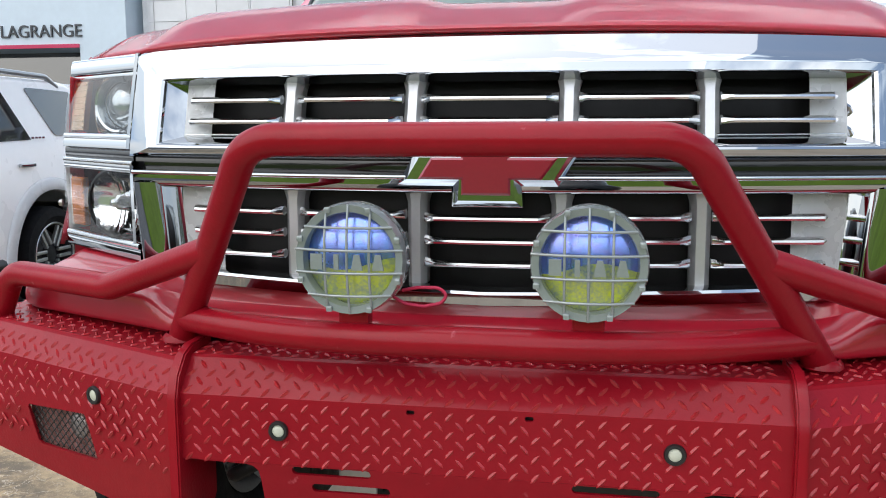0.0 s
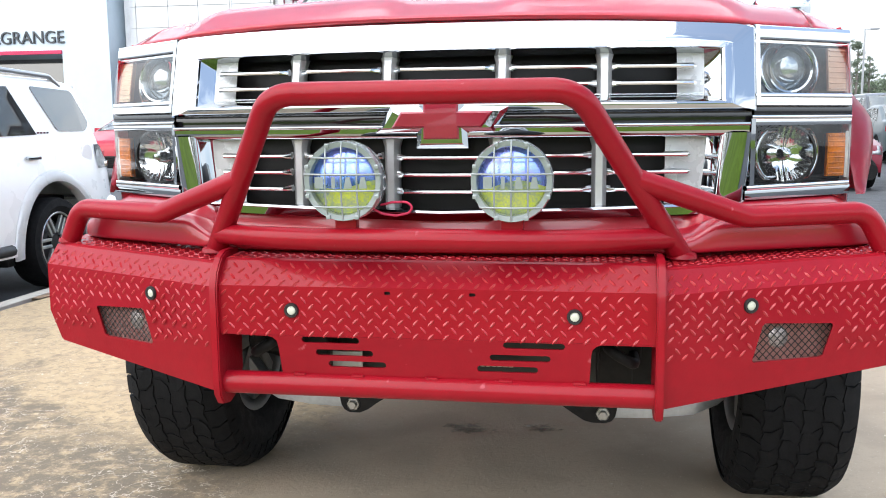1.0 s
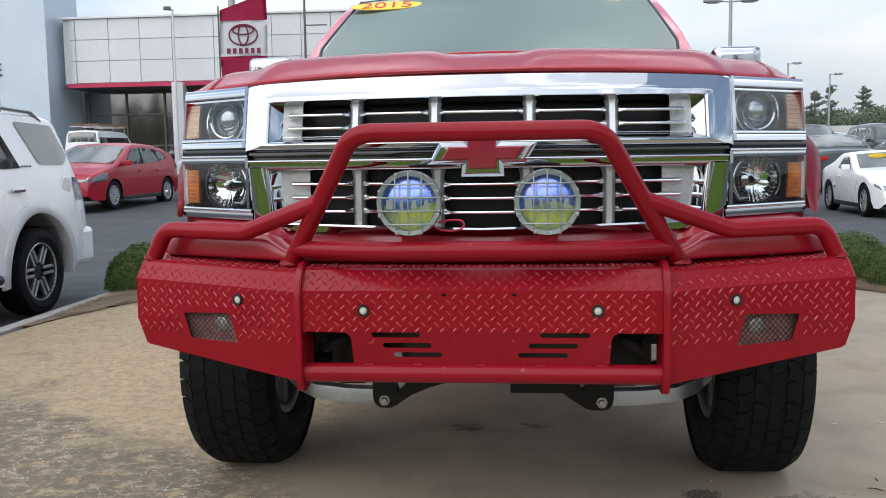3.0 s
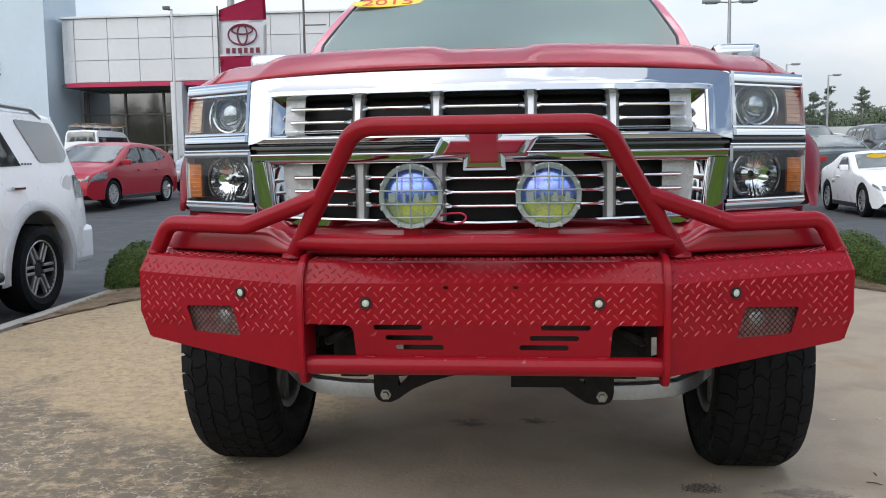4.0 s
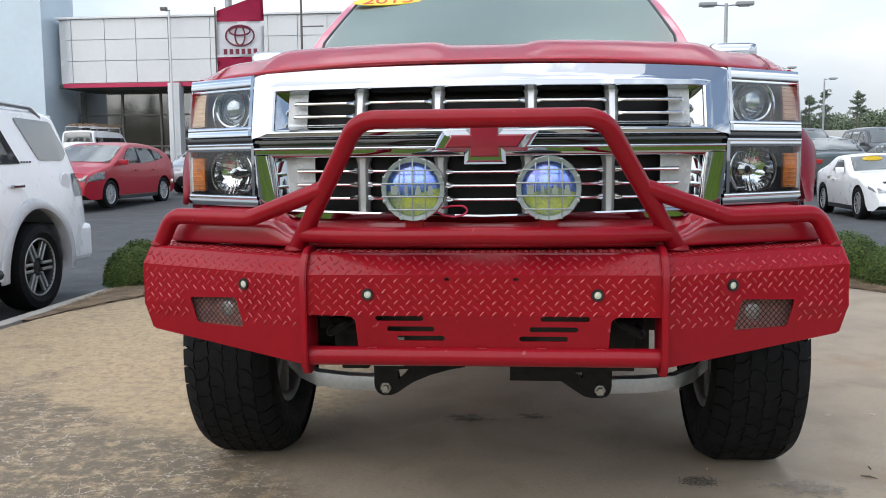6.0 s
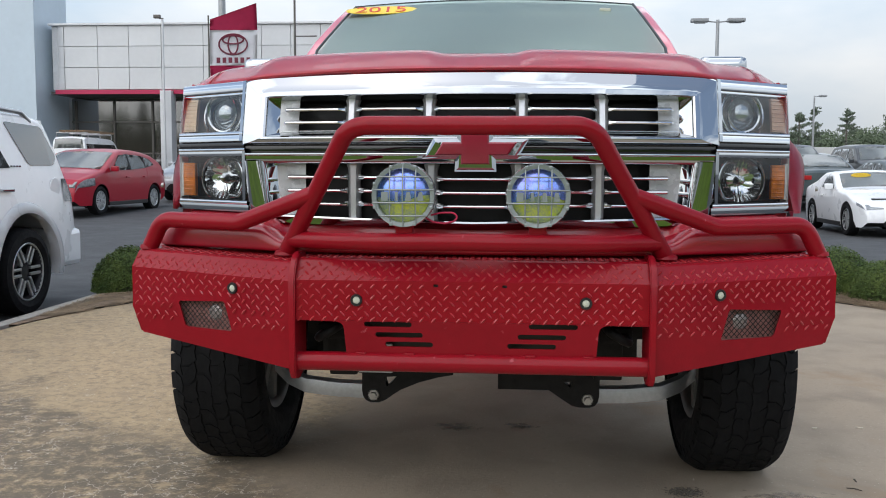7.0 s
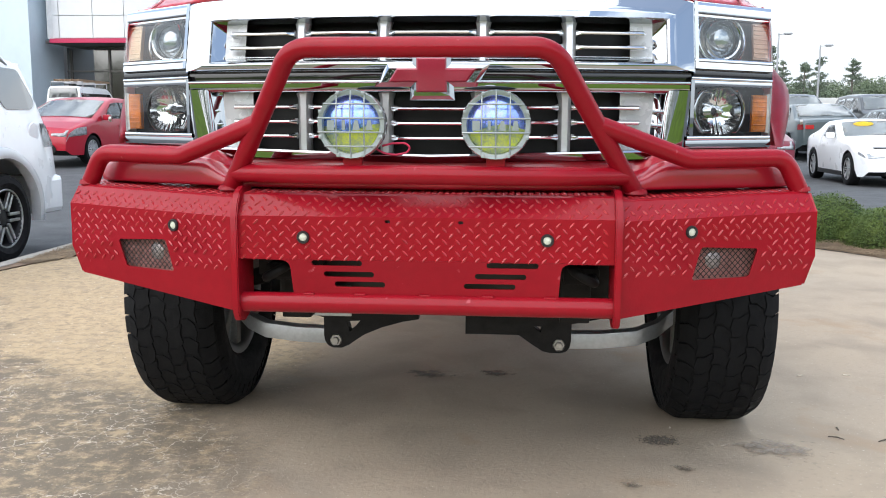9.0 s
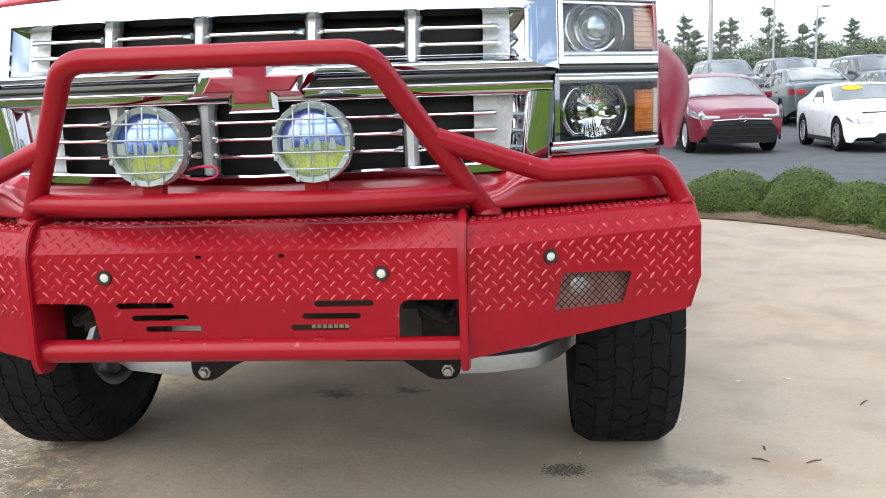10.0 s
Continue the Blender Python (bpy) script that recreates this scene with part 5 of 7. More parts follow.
# ---- headlights
def build_headlight(s):
    def at(x, z, d=0.0):
        p = front(x, z, d)
        out = 0.05 * max(0.0, x - 0.745) if s < 0 else 0.0      # this end stands out a little further
        return Vector((s * (p.x + out), p.y, p.z))
    bm = bmesh.new()
    zs = [1.066, 1.10, 1.18, 1.25, 1.30, 1.38, 1.488]
    grid(bm, 9, len(zs), lambda i, j: at(0.738 + 0.285 * i / 8, zs[j], 0.095))
    bmesh.ops.solidify(bm, geom=bm.faces[:], thickness=0.02)
    head = part("headlight", bm, LAMP_CASE, truck, "stacked twin headlight with chrome strips")

    def strip(name, mat, x0, x1, z0, z1, d, thick=0.03, bulge=0.004, lab=""):
        bm = bmesh.new()
        band(bm, x0, x1, z1, z0, d, thick, 10, bulge, follow=at)
        bmesh.ops.recalc_face_normals(bm, faces=bm.faces[:])
        part(name, bm, mat, head, lab, smooth=60)
    strip("top_strip", TRIM_CHROME, 0.741, 1.014, 1.452, 1.486, -0.002)
    strip("top_trim", TRIM_CHROME, 0.741, 1.014, 1.442, 1.4515, 0.004, 0.03, 0.001)
    strip("middle_strip", TRIM_CHROME, 0.742, 1.014, 1.311, 1.322, -0.005, 0.03, 0.002)
    strip("middle_under", TRIM_CHROME, 0.742, 1.014, 1.292, 1.311, -0.003, 0.03, 0.001)
    strip("black_gap", BLACK_GLOSS, 0.740, 1.018, 1.262, 1.294, 0.012)
    strip("low_top_strip", TRIM_CHROME, 0.733, 1.014, 1.2595, 1.268, -0.006, 0.03, 0.002)
    strip("low_top_under", TRIM_CHROME, 0.733, 1.014, 1.244, 1.2595, -0.002, 0.03, 0.001)
    strip("low_bottom_strip", TRIM_CHROME, 0.724, 1.014, 1.089, 1.100, -0.006, 0.03, 0.002)
    strip("lower_lip", CHROME, 0.720, 1.018, 1.066, 1.089, -0.002, 0.03, 0.0015, lab="chrome lip below the headlight")
    strip("bezel", LAMP_FILL, 0.735, 1.016, 1.322, 1.443, 0.070, 0.01, 0.0)
    strip("bezel", LAMP_DARK, 0.728, 1.016, 1.100, 1.244, 0.070, 0.01, 0.0)
    # side posts
    for z0, z1, xx in ((1.292, 1.486, 0.7485), (1.089, 1.268, 0.7365)):
        bm = bmesh.new()
        band(bm, xx - 0.0055, xx + 0.006, z1, z0, -0.006, 0.06, 2, 0.001, follow=at)
        part("side_post", bm, CHROME, head, smooth=60)

    # end walls of the two lamp boxes
    for z0, z1 in ((1.322, 1.462), (1.098, 1.248)):
        bm = bmesh.new()
        grid(bm, 4, 4, lambda i, j: at(1.0165 - 0.004 * i, z0 + (z1 - z0) * j / 3, 0.004 + 0.03 * i))
        bmesh.ops.solidify(bm, geom=bm.faces[:], thickness=0.004)
        part("end_wall", bm, LAMP_SHELL, head)
    turn = s * 24.0
    # upper projector
    c = at(0.842, 1.382, 0.045)
    m = Matrix.Translation(c) @ pose(0, 0, 0, 0, 0, turn * 0.6)
    bm = bmesh.new()
    lathe(bm, [(0.050, 0.01), (0.053, -0.012), (0.058, -0.014), (0.061, -0.004), (0.061, 0.02)], 36, m)
    part("lamp_ring", bm, CHROME, head, smooth=40)
    bm = bmesh.new()
    lathe(bm, [(0.0006, -0.012), (0.018, -0.010), (0.034, -0.003), (0.044, 0.006), (0.050, 0.012)], 32, m)
    part("projector", bm, material("projector lens", (0.42, 0.46, 0.48), 0.06, 0.75, coat=1.0, vary=0.3, scale=18), head, "grey projector lens", smooth=60)
    # halo arcs round the lamps
    for cz, cx, rr in ((1.382, 0.842, 0.080), (1.172, 0.838, 0.086)):
        for a0 in (110, -70):
            bm = bmesh.new()
            pts = []
            for k in range(13):
                a = radians(a0 + 140 * k / 12)
                x, z = cx + rr * math.cos(a), cz + rr * 0.95 * math.sin(a)
                if cz > 1.3:
                    z = min(z, 1.440)
                pts.append(at(x, max(min(z, cz + 0.058), cz - 0.058), 0.036))
            tube(bm, pts, 0.0068, 8)
            part("halo", bm, CHROME, head, smooth=60)
    # lower bowl
    c = at(0.838, 1.172, 0.03)
    m = Matrix.Translation(c) @ pose(0, 0, 0, 0, 0, turn * 0.6)
    bm = bmesh.new()
    def bowl(i, j):
        a, r = 2 * math.pi * i / 96, (0.001, 0.012, 0.024, 0.036, 0.048, 0.058, 0.069)[j]
        x, z = r * math.cos(a), r * math.sin(a)
        return m @ Vector((x, 0.024 * (1 - (r / 0.069) ** 2) + 0.0012 * math.sin(x * 2 * math.pi / 0.0125) * (r < 0.068), z))
    grid(bm, 96, 7, bowl, wrap_u=True)
    part("bowl", bm, LAMP_BOWL, head, "bright fluted bowl", smooth=60)
    bm = bmesh.new()
    lathe(bm, [(0.068, 0.004), (0.0695, -0.006), (0.075, -0.005), (0.077, 0.02)], 40, m)
    part("bowl_ring", bm, LAMP_DARK, head, "dark ring of the lower lamp", smooth=40)
    bm = bmesh.new()
    lathe(bm, [(0.0006, -0.012), (0.008, -0.009), (0.010, 0.004), (0.016, 0.010), (0.018, 0.03)], 16, m)
    part("bulb", bm, CHROME, head, smooth=50)
    # amber markers with ribs
    for z0, z1, mat in ((1.328, 1.438, LAMP_CREAM if s < 0 else AMBER_PALE), (1.112, 1.222, AMBER)):
        bm = bmesh.new()
        band(bm, 0.950, 1.003, z1, z0, 0.014, 0.02, 6, 0.004, follow=at)
        for k in range(8):
            z = z0 + (z1 - z0) * (k + 0.5) / 8
            tube(bm, [at(0.953, z, 0.0105), at(1.000, z, 0.0105)], 0.0022, 6)
        part("marker_lens", bm, mat, head, "amber marker lens", smooth=60)
        bm = bmesh.new()
        band(bm, 1.005, 1.0145, z1 + 0.004, z0 - 0.004, 0.016, 0.02, 4, 0.003, follow=at)
        part("marker_reflector", bm, LAMP_SHELL, head, "silver edge beside the marker", smooth=60)
    # clear covers
    for z0, z1, xa in ((1.322, 1.443, 0.7535), (1.100, 1.244, 0.7425)):
        bm = bmesh.new()
        grid(bm, 9, 5, lambda i, j: at(xa + (1.018 - xa) * i / 8, z0 + (z1 - z0) * j / 4, 0.0 - 0.004 * math.sin(math.pi * j / 4)))
        for f in bm.faces:
            f.normal_update()
            if f.normal.y > 0:
                f.normal_flip()
        ob = part("cover", bm, GLASS_CLEAR, head, "clear lens cover", smooth=60)
        ob.visible_shadow = False


# ---- body
def build_body():
    # fascia below the grille: low and recessed in the middle, raised under the headlights
    bm = bmesh.new()
    def foot(x):
        ax = abs(x)
        return 0.096 + 0.042 * (ax / 0.57) ** 2 if ax < 0.57 else 0.138 + 0.42 * (ax - 0.57) + 5.0 * max(0.0, ax - 0.96) ** 2
    n = 120
    def fascia(i, j):
        x = -1.036 + 2.072 * i / n
        ax = abs(x)
        f, g = foot(x), min(face_y(ax), 0.56)
        t = min(1, max(0, (ax - 0.565) / 0.095))
        t = t * t * (3 - 2 * t)
        middle = [(f + 0.09, 0.952), (f + 0.006, 0.9545), (f, 0.958), (f - 0.002, 0.963), (f - 0.001, 0.976), (f + 0.006, 0.984), (f + 0.020, 0.9895), (g - 0.008, 1.0005), (g + 0.001, 1.0015), (g + 0.004, 0.998), (g + 0.008, 1.003), (g + 0.009, 1.016), (g + 0.014, 1.030), (g + 0.05, 1.034)]
        raised = [(f + 0.09, 0.954), (f + 0.004, 0.956), (f - 0.002, 0.960), (f - 0.004, 0.966), (f - 0.004, 1.012), (f - 0.002, 1.019), (f + 0.004, 1.0265), (f + 0.014, 1.0325), (f + 0.026, 1.0355), (f + 0.030, 1.0345), (f + 0.035, 1.037), (f + 0.6 * (g - f), 1.047), (g - 0.004, 1.060), (g + 0.03, 1.066)]
        (ya, za), (yb, zb) = middle[j], raised[j]
        z = za + (zb - za) * t
        return (x, ya + (yb - ya) * t, z - 0.5 * max(0.0, ax - 0.97) * (z > 1.0))
    grid(bm, n + 1, 14, fascia)
    bmesh.ops.recalc_face_normals(bm, faces=bm.faces[:])
    part("fascia", bm, FASCIA_SHADED, truck, "glossy red fascia under the grille", smooth=40)
    # hood
    def hood_z(x):
        ax = abs(x)
        z = 1.586 + 0.010 * math.cos(min(ax, 0.70) / 0.70 * 1.4)
        z -= 0.014 / (1 + math.exp((ax - 0.138) / 0.012))
        if ax > 0.66:
            t = min(1, (ax - 0.66) / 0.12)
            z -= 0.024 * t * t * (3 - 2 * t)
        if ax > 0.88:
            z -= 0.060 * min(1.0, (ax - 0.88) / 0.135) ** 2.0
        return z

    def hood_lip(x):
        ax = abs(x)
        return face_y(ax) + 0.064, 1.507 - 0.018 * (min(ax, 0.75) / 0.73) ** 3 - 0.010 * max(0.0, (ax - 0.85) / 0.16)
    rows = [(0.012, -0.06), (0.002, -0.01), (0.0, 0.04), (0.004, 0.10), (0.013, 0.15), (0.050, 0.35), (0.095, 0.59), (0.140, 0.79), (0.185, 0.92), (0.225, 0.98), (0.26, 1.0), (0.50, 1.0), (0.75, 1.0), (1.05, 1.0)]
    def hood_at(x, o, k):
        y, z0 = hood_lip(x)
        top = hood_z(x)
        yy = y + o
        if o > 0.27:
            yy = (y + 0.26) + (1.46 - y - 0.26) * (o - 0.26) / 0.79
        return (x + 0.05 * min(0.0, x + 0.745), yy, z0 + (top - z0) * k + 0.075 * max(0.0, yy - y - 0.26))
    for name, xa, xb in (("hood", -0.899, 0.899), ("fender_top", 0.906, 1.016), ("fender_top", -1.016, -0.906)):
        bm = bmesh.new()
        n = 84 if name == "hood" else 8
        grid(bm, n + 1, len(rows), lambda i, j: hood_at(xa + (xb - xa) * i / n, *rows[j]))
        bmesh.ops.solidify(bm, geom=bm.faces[:], thickness=0.004)
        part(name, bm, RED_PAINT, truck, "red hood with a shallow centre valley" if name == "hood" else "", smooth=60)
    # dark seam under the hood lip
    bm = bmesh.new()
    band(bm, -1.0, 1.0, lambda x: 1.506 - 0.016 * (min(abs(x), 0.75) / 0.73) ** 3, lambda x: 1.486 - 0.016 * (min(abs(x), 0.75) / 0.73) ** 3, 0.016, 0.05, 30)
    part("hood_seam", bm, BLACK_PLASTIC, truck)

    # body sides with wheel arches, cab and bed
    def arch(y):
        for c in (FY, RY):
            d = 0.64 ** 2 - (y - c) ** 2
            if d > 0:
                return max(0.72, 0.50 + math.sqrt(d))
        return 0.72
    ys = [0.540, 0.548, 0.560, 0.58, 0.60] + [0.64 + 0.04 * i for i in range(32)] + [1.95 + 0.12 * i for i in range(19)] + [4.19 + 0.05 * i for i in range(30)] + [5.75, 5.85, 5.95]
    for s in (-1, 1):
        bm = bmesh.new()
        def side(i, j):
            y = ys[i]
            b, t = arch(y), 1.50 if y > 0.62 else 1.45
            z = b + (t - b) * j / 8
            nose = 0.018 * max(0.0, (0.60 - y) / 0.06) ** 1.6
            x = (1.035 if s > 0 else 1.047) - 0.03 * ((z - 1.15) / 0.4) ** 2 - nose
            if j == 8:
                x -= 0.05 * min(1.0, max(0.0, (y - 0.62) / 0.2))
            return (s * x, y, z)
        grid(bm, len(ys), 9, side)
        bmesh.ops.solidify(bm, geom=bm.faces[:], thickness=0.02)
        part("body_side", bm, RED_PAINT, truck, smooth=50)
        # bolted flares
        for c in (FY, RY):
            bm = bmesh.new()
            sec = [(0.90, 1.030), (0.895, 1.075), (0.875, 1.122), (0.835, 1.158), (0.77, 1.178), (0.70, 1.180), (0.655, 1.160), (0.645, 1.020)]
            def flare(i, j):
                r, x = sec[j]
                a0 = math.asin(0.565 / r) if c == FY else radians(-2)      # cut level at the front
                a = a0 + (radians(182) - a0) * i / 40
                if c == FY:
                    q = max(0.0, 1 - (a - a0) / 0.45)
                    x = 1.03 + (x - 1.03) * (1 - 0.66 * q ** 1.6)
                return (s * x, c - r * math.cos(a), 0.50 + r * math.sin(a))
            grid(bm, 41, len(sec), flare)
            bmesh.ops.solidify(bm, geom=bm.faces[:], thickness=0.008)
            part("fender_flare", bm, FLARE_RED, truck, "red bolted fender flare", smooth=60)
            for k in range(9):
                a = radians((52 if c == FY else 8) + (122 if c == FY else 164) * k / 8)
                bm = bmesh.new()
                lathe(bm, [(0.001, -0.006), (0.008, -0.004), (0.010, 0.004)], 10, Matrix.Translation((s * 1.163, c - 0.815 * math.cos(a), 0.50 + 0.815 * math.sin(a))) @ pose(0, 0, 0, 0, 0, s * 70))
                part("flare_bolt", bm, BOLT_STEEL, truck, smooth=40)
    # firewall and liner so that nothing shows through
    bm = bmesh.new()
    box(bm, (0, 2.1, 1.18), (1.2, 3.2, 0.62), 0.03)
    box(bm, (0, 0.55, 1.22), (1.3, 0.25, 0.50), 0.02)
    box(bm, (0, 4.6, 1.0), (1.3, 2.4, 0.5), 0.03)
    for s in (-1, 1):
        for c in (FY, RY):
            box(bm, (s * 0.80, c, 1.20), (0.42, 1.24, 0.16), 0.04)
            box(bm, (s * 0.80, c + 0.63, 0.95), (0.42, 0.04, 0.5), 0.01)
    part("underbody", bm, DARK_STEEL, truck, "dark engine bay and liners")

    # cab
    top = [(1.42, 1.62), (1.50, 1.675), (1.75, 1.800), (2.05, 1.942), (2.28, 2.040), (2.40, 2.066), (2.8, 2.09), (3.3, 2.08), (3.62, 2.04), (3.80, 1.80), (3.86, 1.50)]
    def half(y, z):
        return 0.985 - 0.118 * min(1.0, max(0.0, z - 1.50) / 0.12) - 0.21 * max(0.0, z - 1.62) - 0.05 * max(0.0, (1.62 - y) / 0.2) ** 2
    def section(y):
        t = lerp_table(top, y)
        w = half(y, t)
        r = 0.025
        out = [(half(y, 1.45), 1.45)]
        for k in range(1, 6):
            z = 1.45 + (t - r - 1.45) * k / 5
            out.append((half(y, z), z))
        for k in range(1, 6):
            a = radians(90 * k / 5)
            out.append((half(y, t - r) - r * (1 - math.cos(a)), t - r + r * math.sin(a)))
        xe = out[-1][0] - 0.05
        out.append((xe, t + 0.004))
        for k in range(1, 5):
            out.append((xe * (1 - k / 4), t + 0.004 + 0.026 * (1 - (1 - k / 4) ** 2)))
        return out
    sy = [y for y, _ in top]
    bm = bmesh.new()
    def cab(i, j):
        sec = section(sy[i])
        n = len(sec)
        x, z = sec[j] if j < n else sec[2 * n - 2 - j]
        return ((x if j < n else -x), sy[i], z)
    vs = grid(bm, len(sy), 2 * len(section(2.0)) - 1, cab)
    gone = {vs[i][j] for i in range(1, 5) for j in range(11, 20)}        # the windshield opening
    bmesh.ops.delete(bm, geom=[f for f in bm.faces if all(v in gone for v in f.verts)], context="FACES_ONLY")
    part("cab", bm, RED_PAINT, truck, "red double cab", smooth=45)
    # windshield
    bm = bmesh.new()
    def screen(i, j):
        y = 1.47 + (2.27 - 1.47) * j / 6
        t = lerp_table(top, y)
        w = half(y, t - 0.025) - 0.071
        u = -1 + 2 * i / 16
        return (w * u, y - 0.012, t + 0.03 * (1 - u * u) + 0.012)
    grid(bm, 17, 7, screen)
    part("windshield", bm, WINDSHIELD, truck, "pale green tinted windshield", smooth=60).visible_shadow = False
    # dark rubber along the edges of the glass
    for s in (-1, 1):
        bm = bmesh.new()
        tube(bm, [Vector(screen(16 if s > 0 else 0, j)) for j in range(7)], 0.007, 6)
        part("windshield_seal", bm, BLACK_PLASTIC, truck, smooth=60)
    bm = bmesh.new()
    tube(bm, [Vector(screen(i, 6)) for i in range(17)], 0.004, 6)
    part("windshield_seal", bm, BLACK_PLASTIC, truck, smooth=60)
    # cabin behind the glass
    bm = bmesh.new()
    dash = [(1.46, 1.50), (1.50, 1.615), (1.62, 1.640), (1.84, 1.650), (1.93, 1.610), (1.95, 1.50)]
    grid(bm, 13, len(dash), lambda i, j: (-0.84 + 1.68 * i / 12, dash[j][0], dash[j][1] - 0.02 * (abs(-1 + i / 6)) ** 3 + (0.03 if 0.25 < -0.84 + 1.68 * i / 12 < 0.6 and 2 <= j <= 4 else 0.0)))
    part("dashboard", bm, CABIN_DARK, truck, "charcoal dashboard", smooth=50)
    bm = bmesh.new()
    ring = Matrix.Translation((0.40, 2.02, 1.66)) @ pose(0, 0, 0, 62, 0, 0)
    tube(bm, [ring @ Vector((0.19 * math.cos(2 * math.pi * k / 28), 0.19 * math.sin(2 * math.pi * k / 28), 0)) for k in range(29)], 0.015, 8, False)
    box(bm, (0, 0, 0.01), (0.16, 0.09, 0.03), 0.012, ring)
    box(bm, (0, 0, 0.005), (0.36, 0.03, 0.012), 0.004, ring)
    part("steering_wheel", bm, CABIN_DARK, truck, smooth=50)
    for x in (-0.40, 0.40):
        bm = bmesh.new()
        box(bm, (0, 0, 0.25), (0.50, 0.14, 0.56), 0.06, Matrix.Translation((x, 2.52, 1.30)) @ pose(0, 0, 0, -14), 4)
        seat = part("front_seat", bm, CABIN_GREY, truck, "grey cloth front seat", smooth=50)
        bm = bmesh.new()
        box(bm, (0, 0, 0.64), (0.27, 0.10, 0.19), 0.045, Matrix.Translation((x, 2.52, 1.30)) @ pose(0, 0, 0, -14), 4)
        part("headrest", bm, CABIN_GREY, seat, smooth=50)
    bm = bmesh.new()
    box(bm, (0, 2.95, 2.015), (1.36, 1.25, 0.03), 0.012)
    part("headliner", bm, HEADLINER, truck)
    bm = bmesh.new()
    box(bm, (0, 3.50, 1.75), (1.50, 0.05, 0.60), 0.02)
    part("rear_bulkhead", bm, CABIN_DARK, truck)
    bm = bmesh.new()
    tube(bm, [(0.02, 2.17, 1.985), (0.02, 2.21, 1.955)], 0.012, 8)
    box(bm, (0.02, 2.22, 1.935), (0.25, 0.03, 0.07), 0.012)
    part("rear_view_mirror", bm, CABIN_DARK, truck, smooth=50)
    bm = bmesh.new()
    box(bm, (0, 1.45, 1.612), (1.55, 0.08, 0.02), 0.008)
    part("cowl", bm, BLACK_PLASTIC, truck)
    # mirror, seen through the glass as a dark block at the top
    bm = bmesh.new()
    box(bm, (0, 0, 0), (0.23, 0.11, 0.012), 0.004, Matrix.Translation((0.02, 2.185, 2.026)) @ pose(0, 0, 0, 23.5))
    box(bm, (0, -0.02, -0.018), (0.07, 0.06, 0.03), 0.008, Matrix.Translation((0.02, 2.185, 2.026)) @ pose(0, 0, 0, 23.5))
    part("sensor_block", bm, BLACK_PLASTIC, truck, "dark camera block on the windshield")
    for s in (-1, 1):
        for y0, y1 in ((1.72, 2.62), (2.70, 3.52)):
            bm = bmesh.new()
            def pane(i, j):
                y = y0 + (y1 - y0) * i / 8
                tt = lerp_table(top, y) - 0.10
                z = 1.53 + (max(1.56, tt) - 1.53) * j / 4
                return (s * (half(y, z) + 0.004), y, z)
            grid(bm, 9, 5, pane)
            bmesh.ops.solidify(bm, geom=bm.faces[:], thickness=0.004)
            part("side_window", bm, CAR_GLASS, truck, smooth=60)
        # chrome mirrors
        bm = bmesh.new()
        box(bm, (s * 1.09, 1.90, 1.655), (0.22, 0.11, 0.165), 0.045, seg=4)
        tube(bm, [(s * 0.96, 1.90, 1.60), (s * 1.06, 1.90, 1.62)], 0.035, 10)
        part("mirror", bm, CHROME, truck, "chrome capped door mirror", smooth=50)
    # bed
    bm = bmesh.new()
    box(bm, (0, 4.9, 1.35), (1.9, 2.0, 0.30), 0.03)
    part("bed", bm, RED_PAINT, truck, "red load bed")
    # sticker on the glass
    oval = [(0.18 * math.cos(2 * math.pi * i / 32), 0.052 * math.sin(2 * math.pi * i / 32)) for i in range(32)]
    slope = Matrix.Translation((-0.56, 2.118, 1.996)) @ pose(0, 0, 0, 24.5, 0, 0) @ pose(0, 0, 0, 0, 0, 4)
    bm = bmesh.new()
    plate(bm, oval, [], 0.003, lambda u, v, d: slope @ Vector((u, v * 1.35, 0.012 - d)))
    st = part("price_sticker", bm, YELLOW_FILM, truck, "yellow oval year sticker on the windshield")
    lettering("year_print", "2015", 0.115, RED_LETTERS, st, slope @ Matrix.Translation((0, 0, 0.0135)) @ Matrix.Diagonal((1.15, 1.25, 1, 1)), 0.0005)
    bm = bmesh.new()
    box(bm, (0.56, 2.10, 1.988), (0.055, 0.012, 0.03), 0.003, seg=1)
    part("inspection_label", bm, SENSOR_FACE, truck)


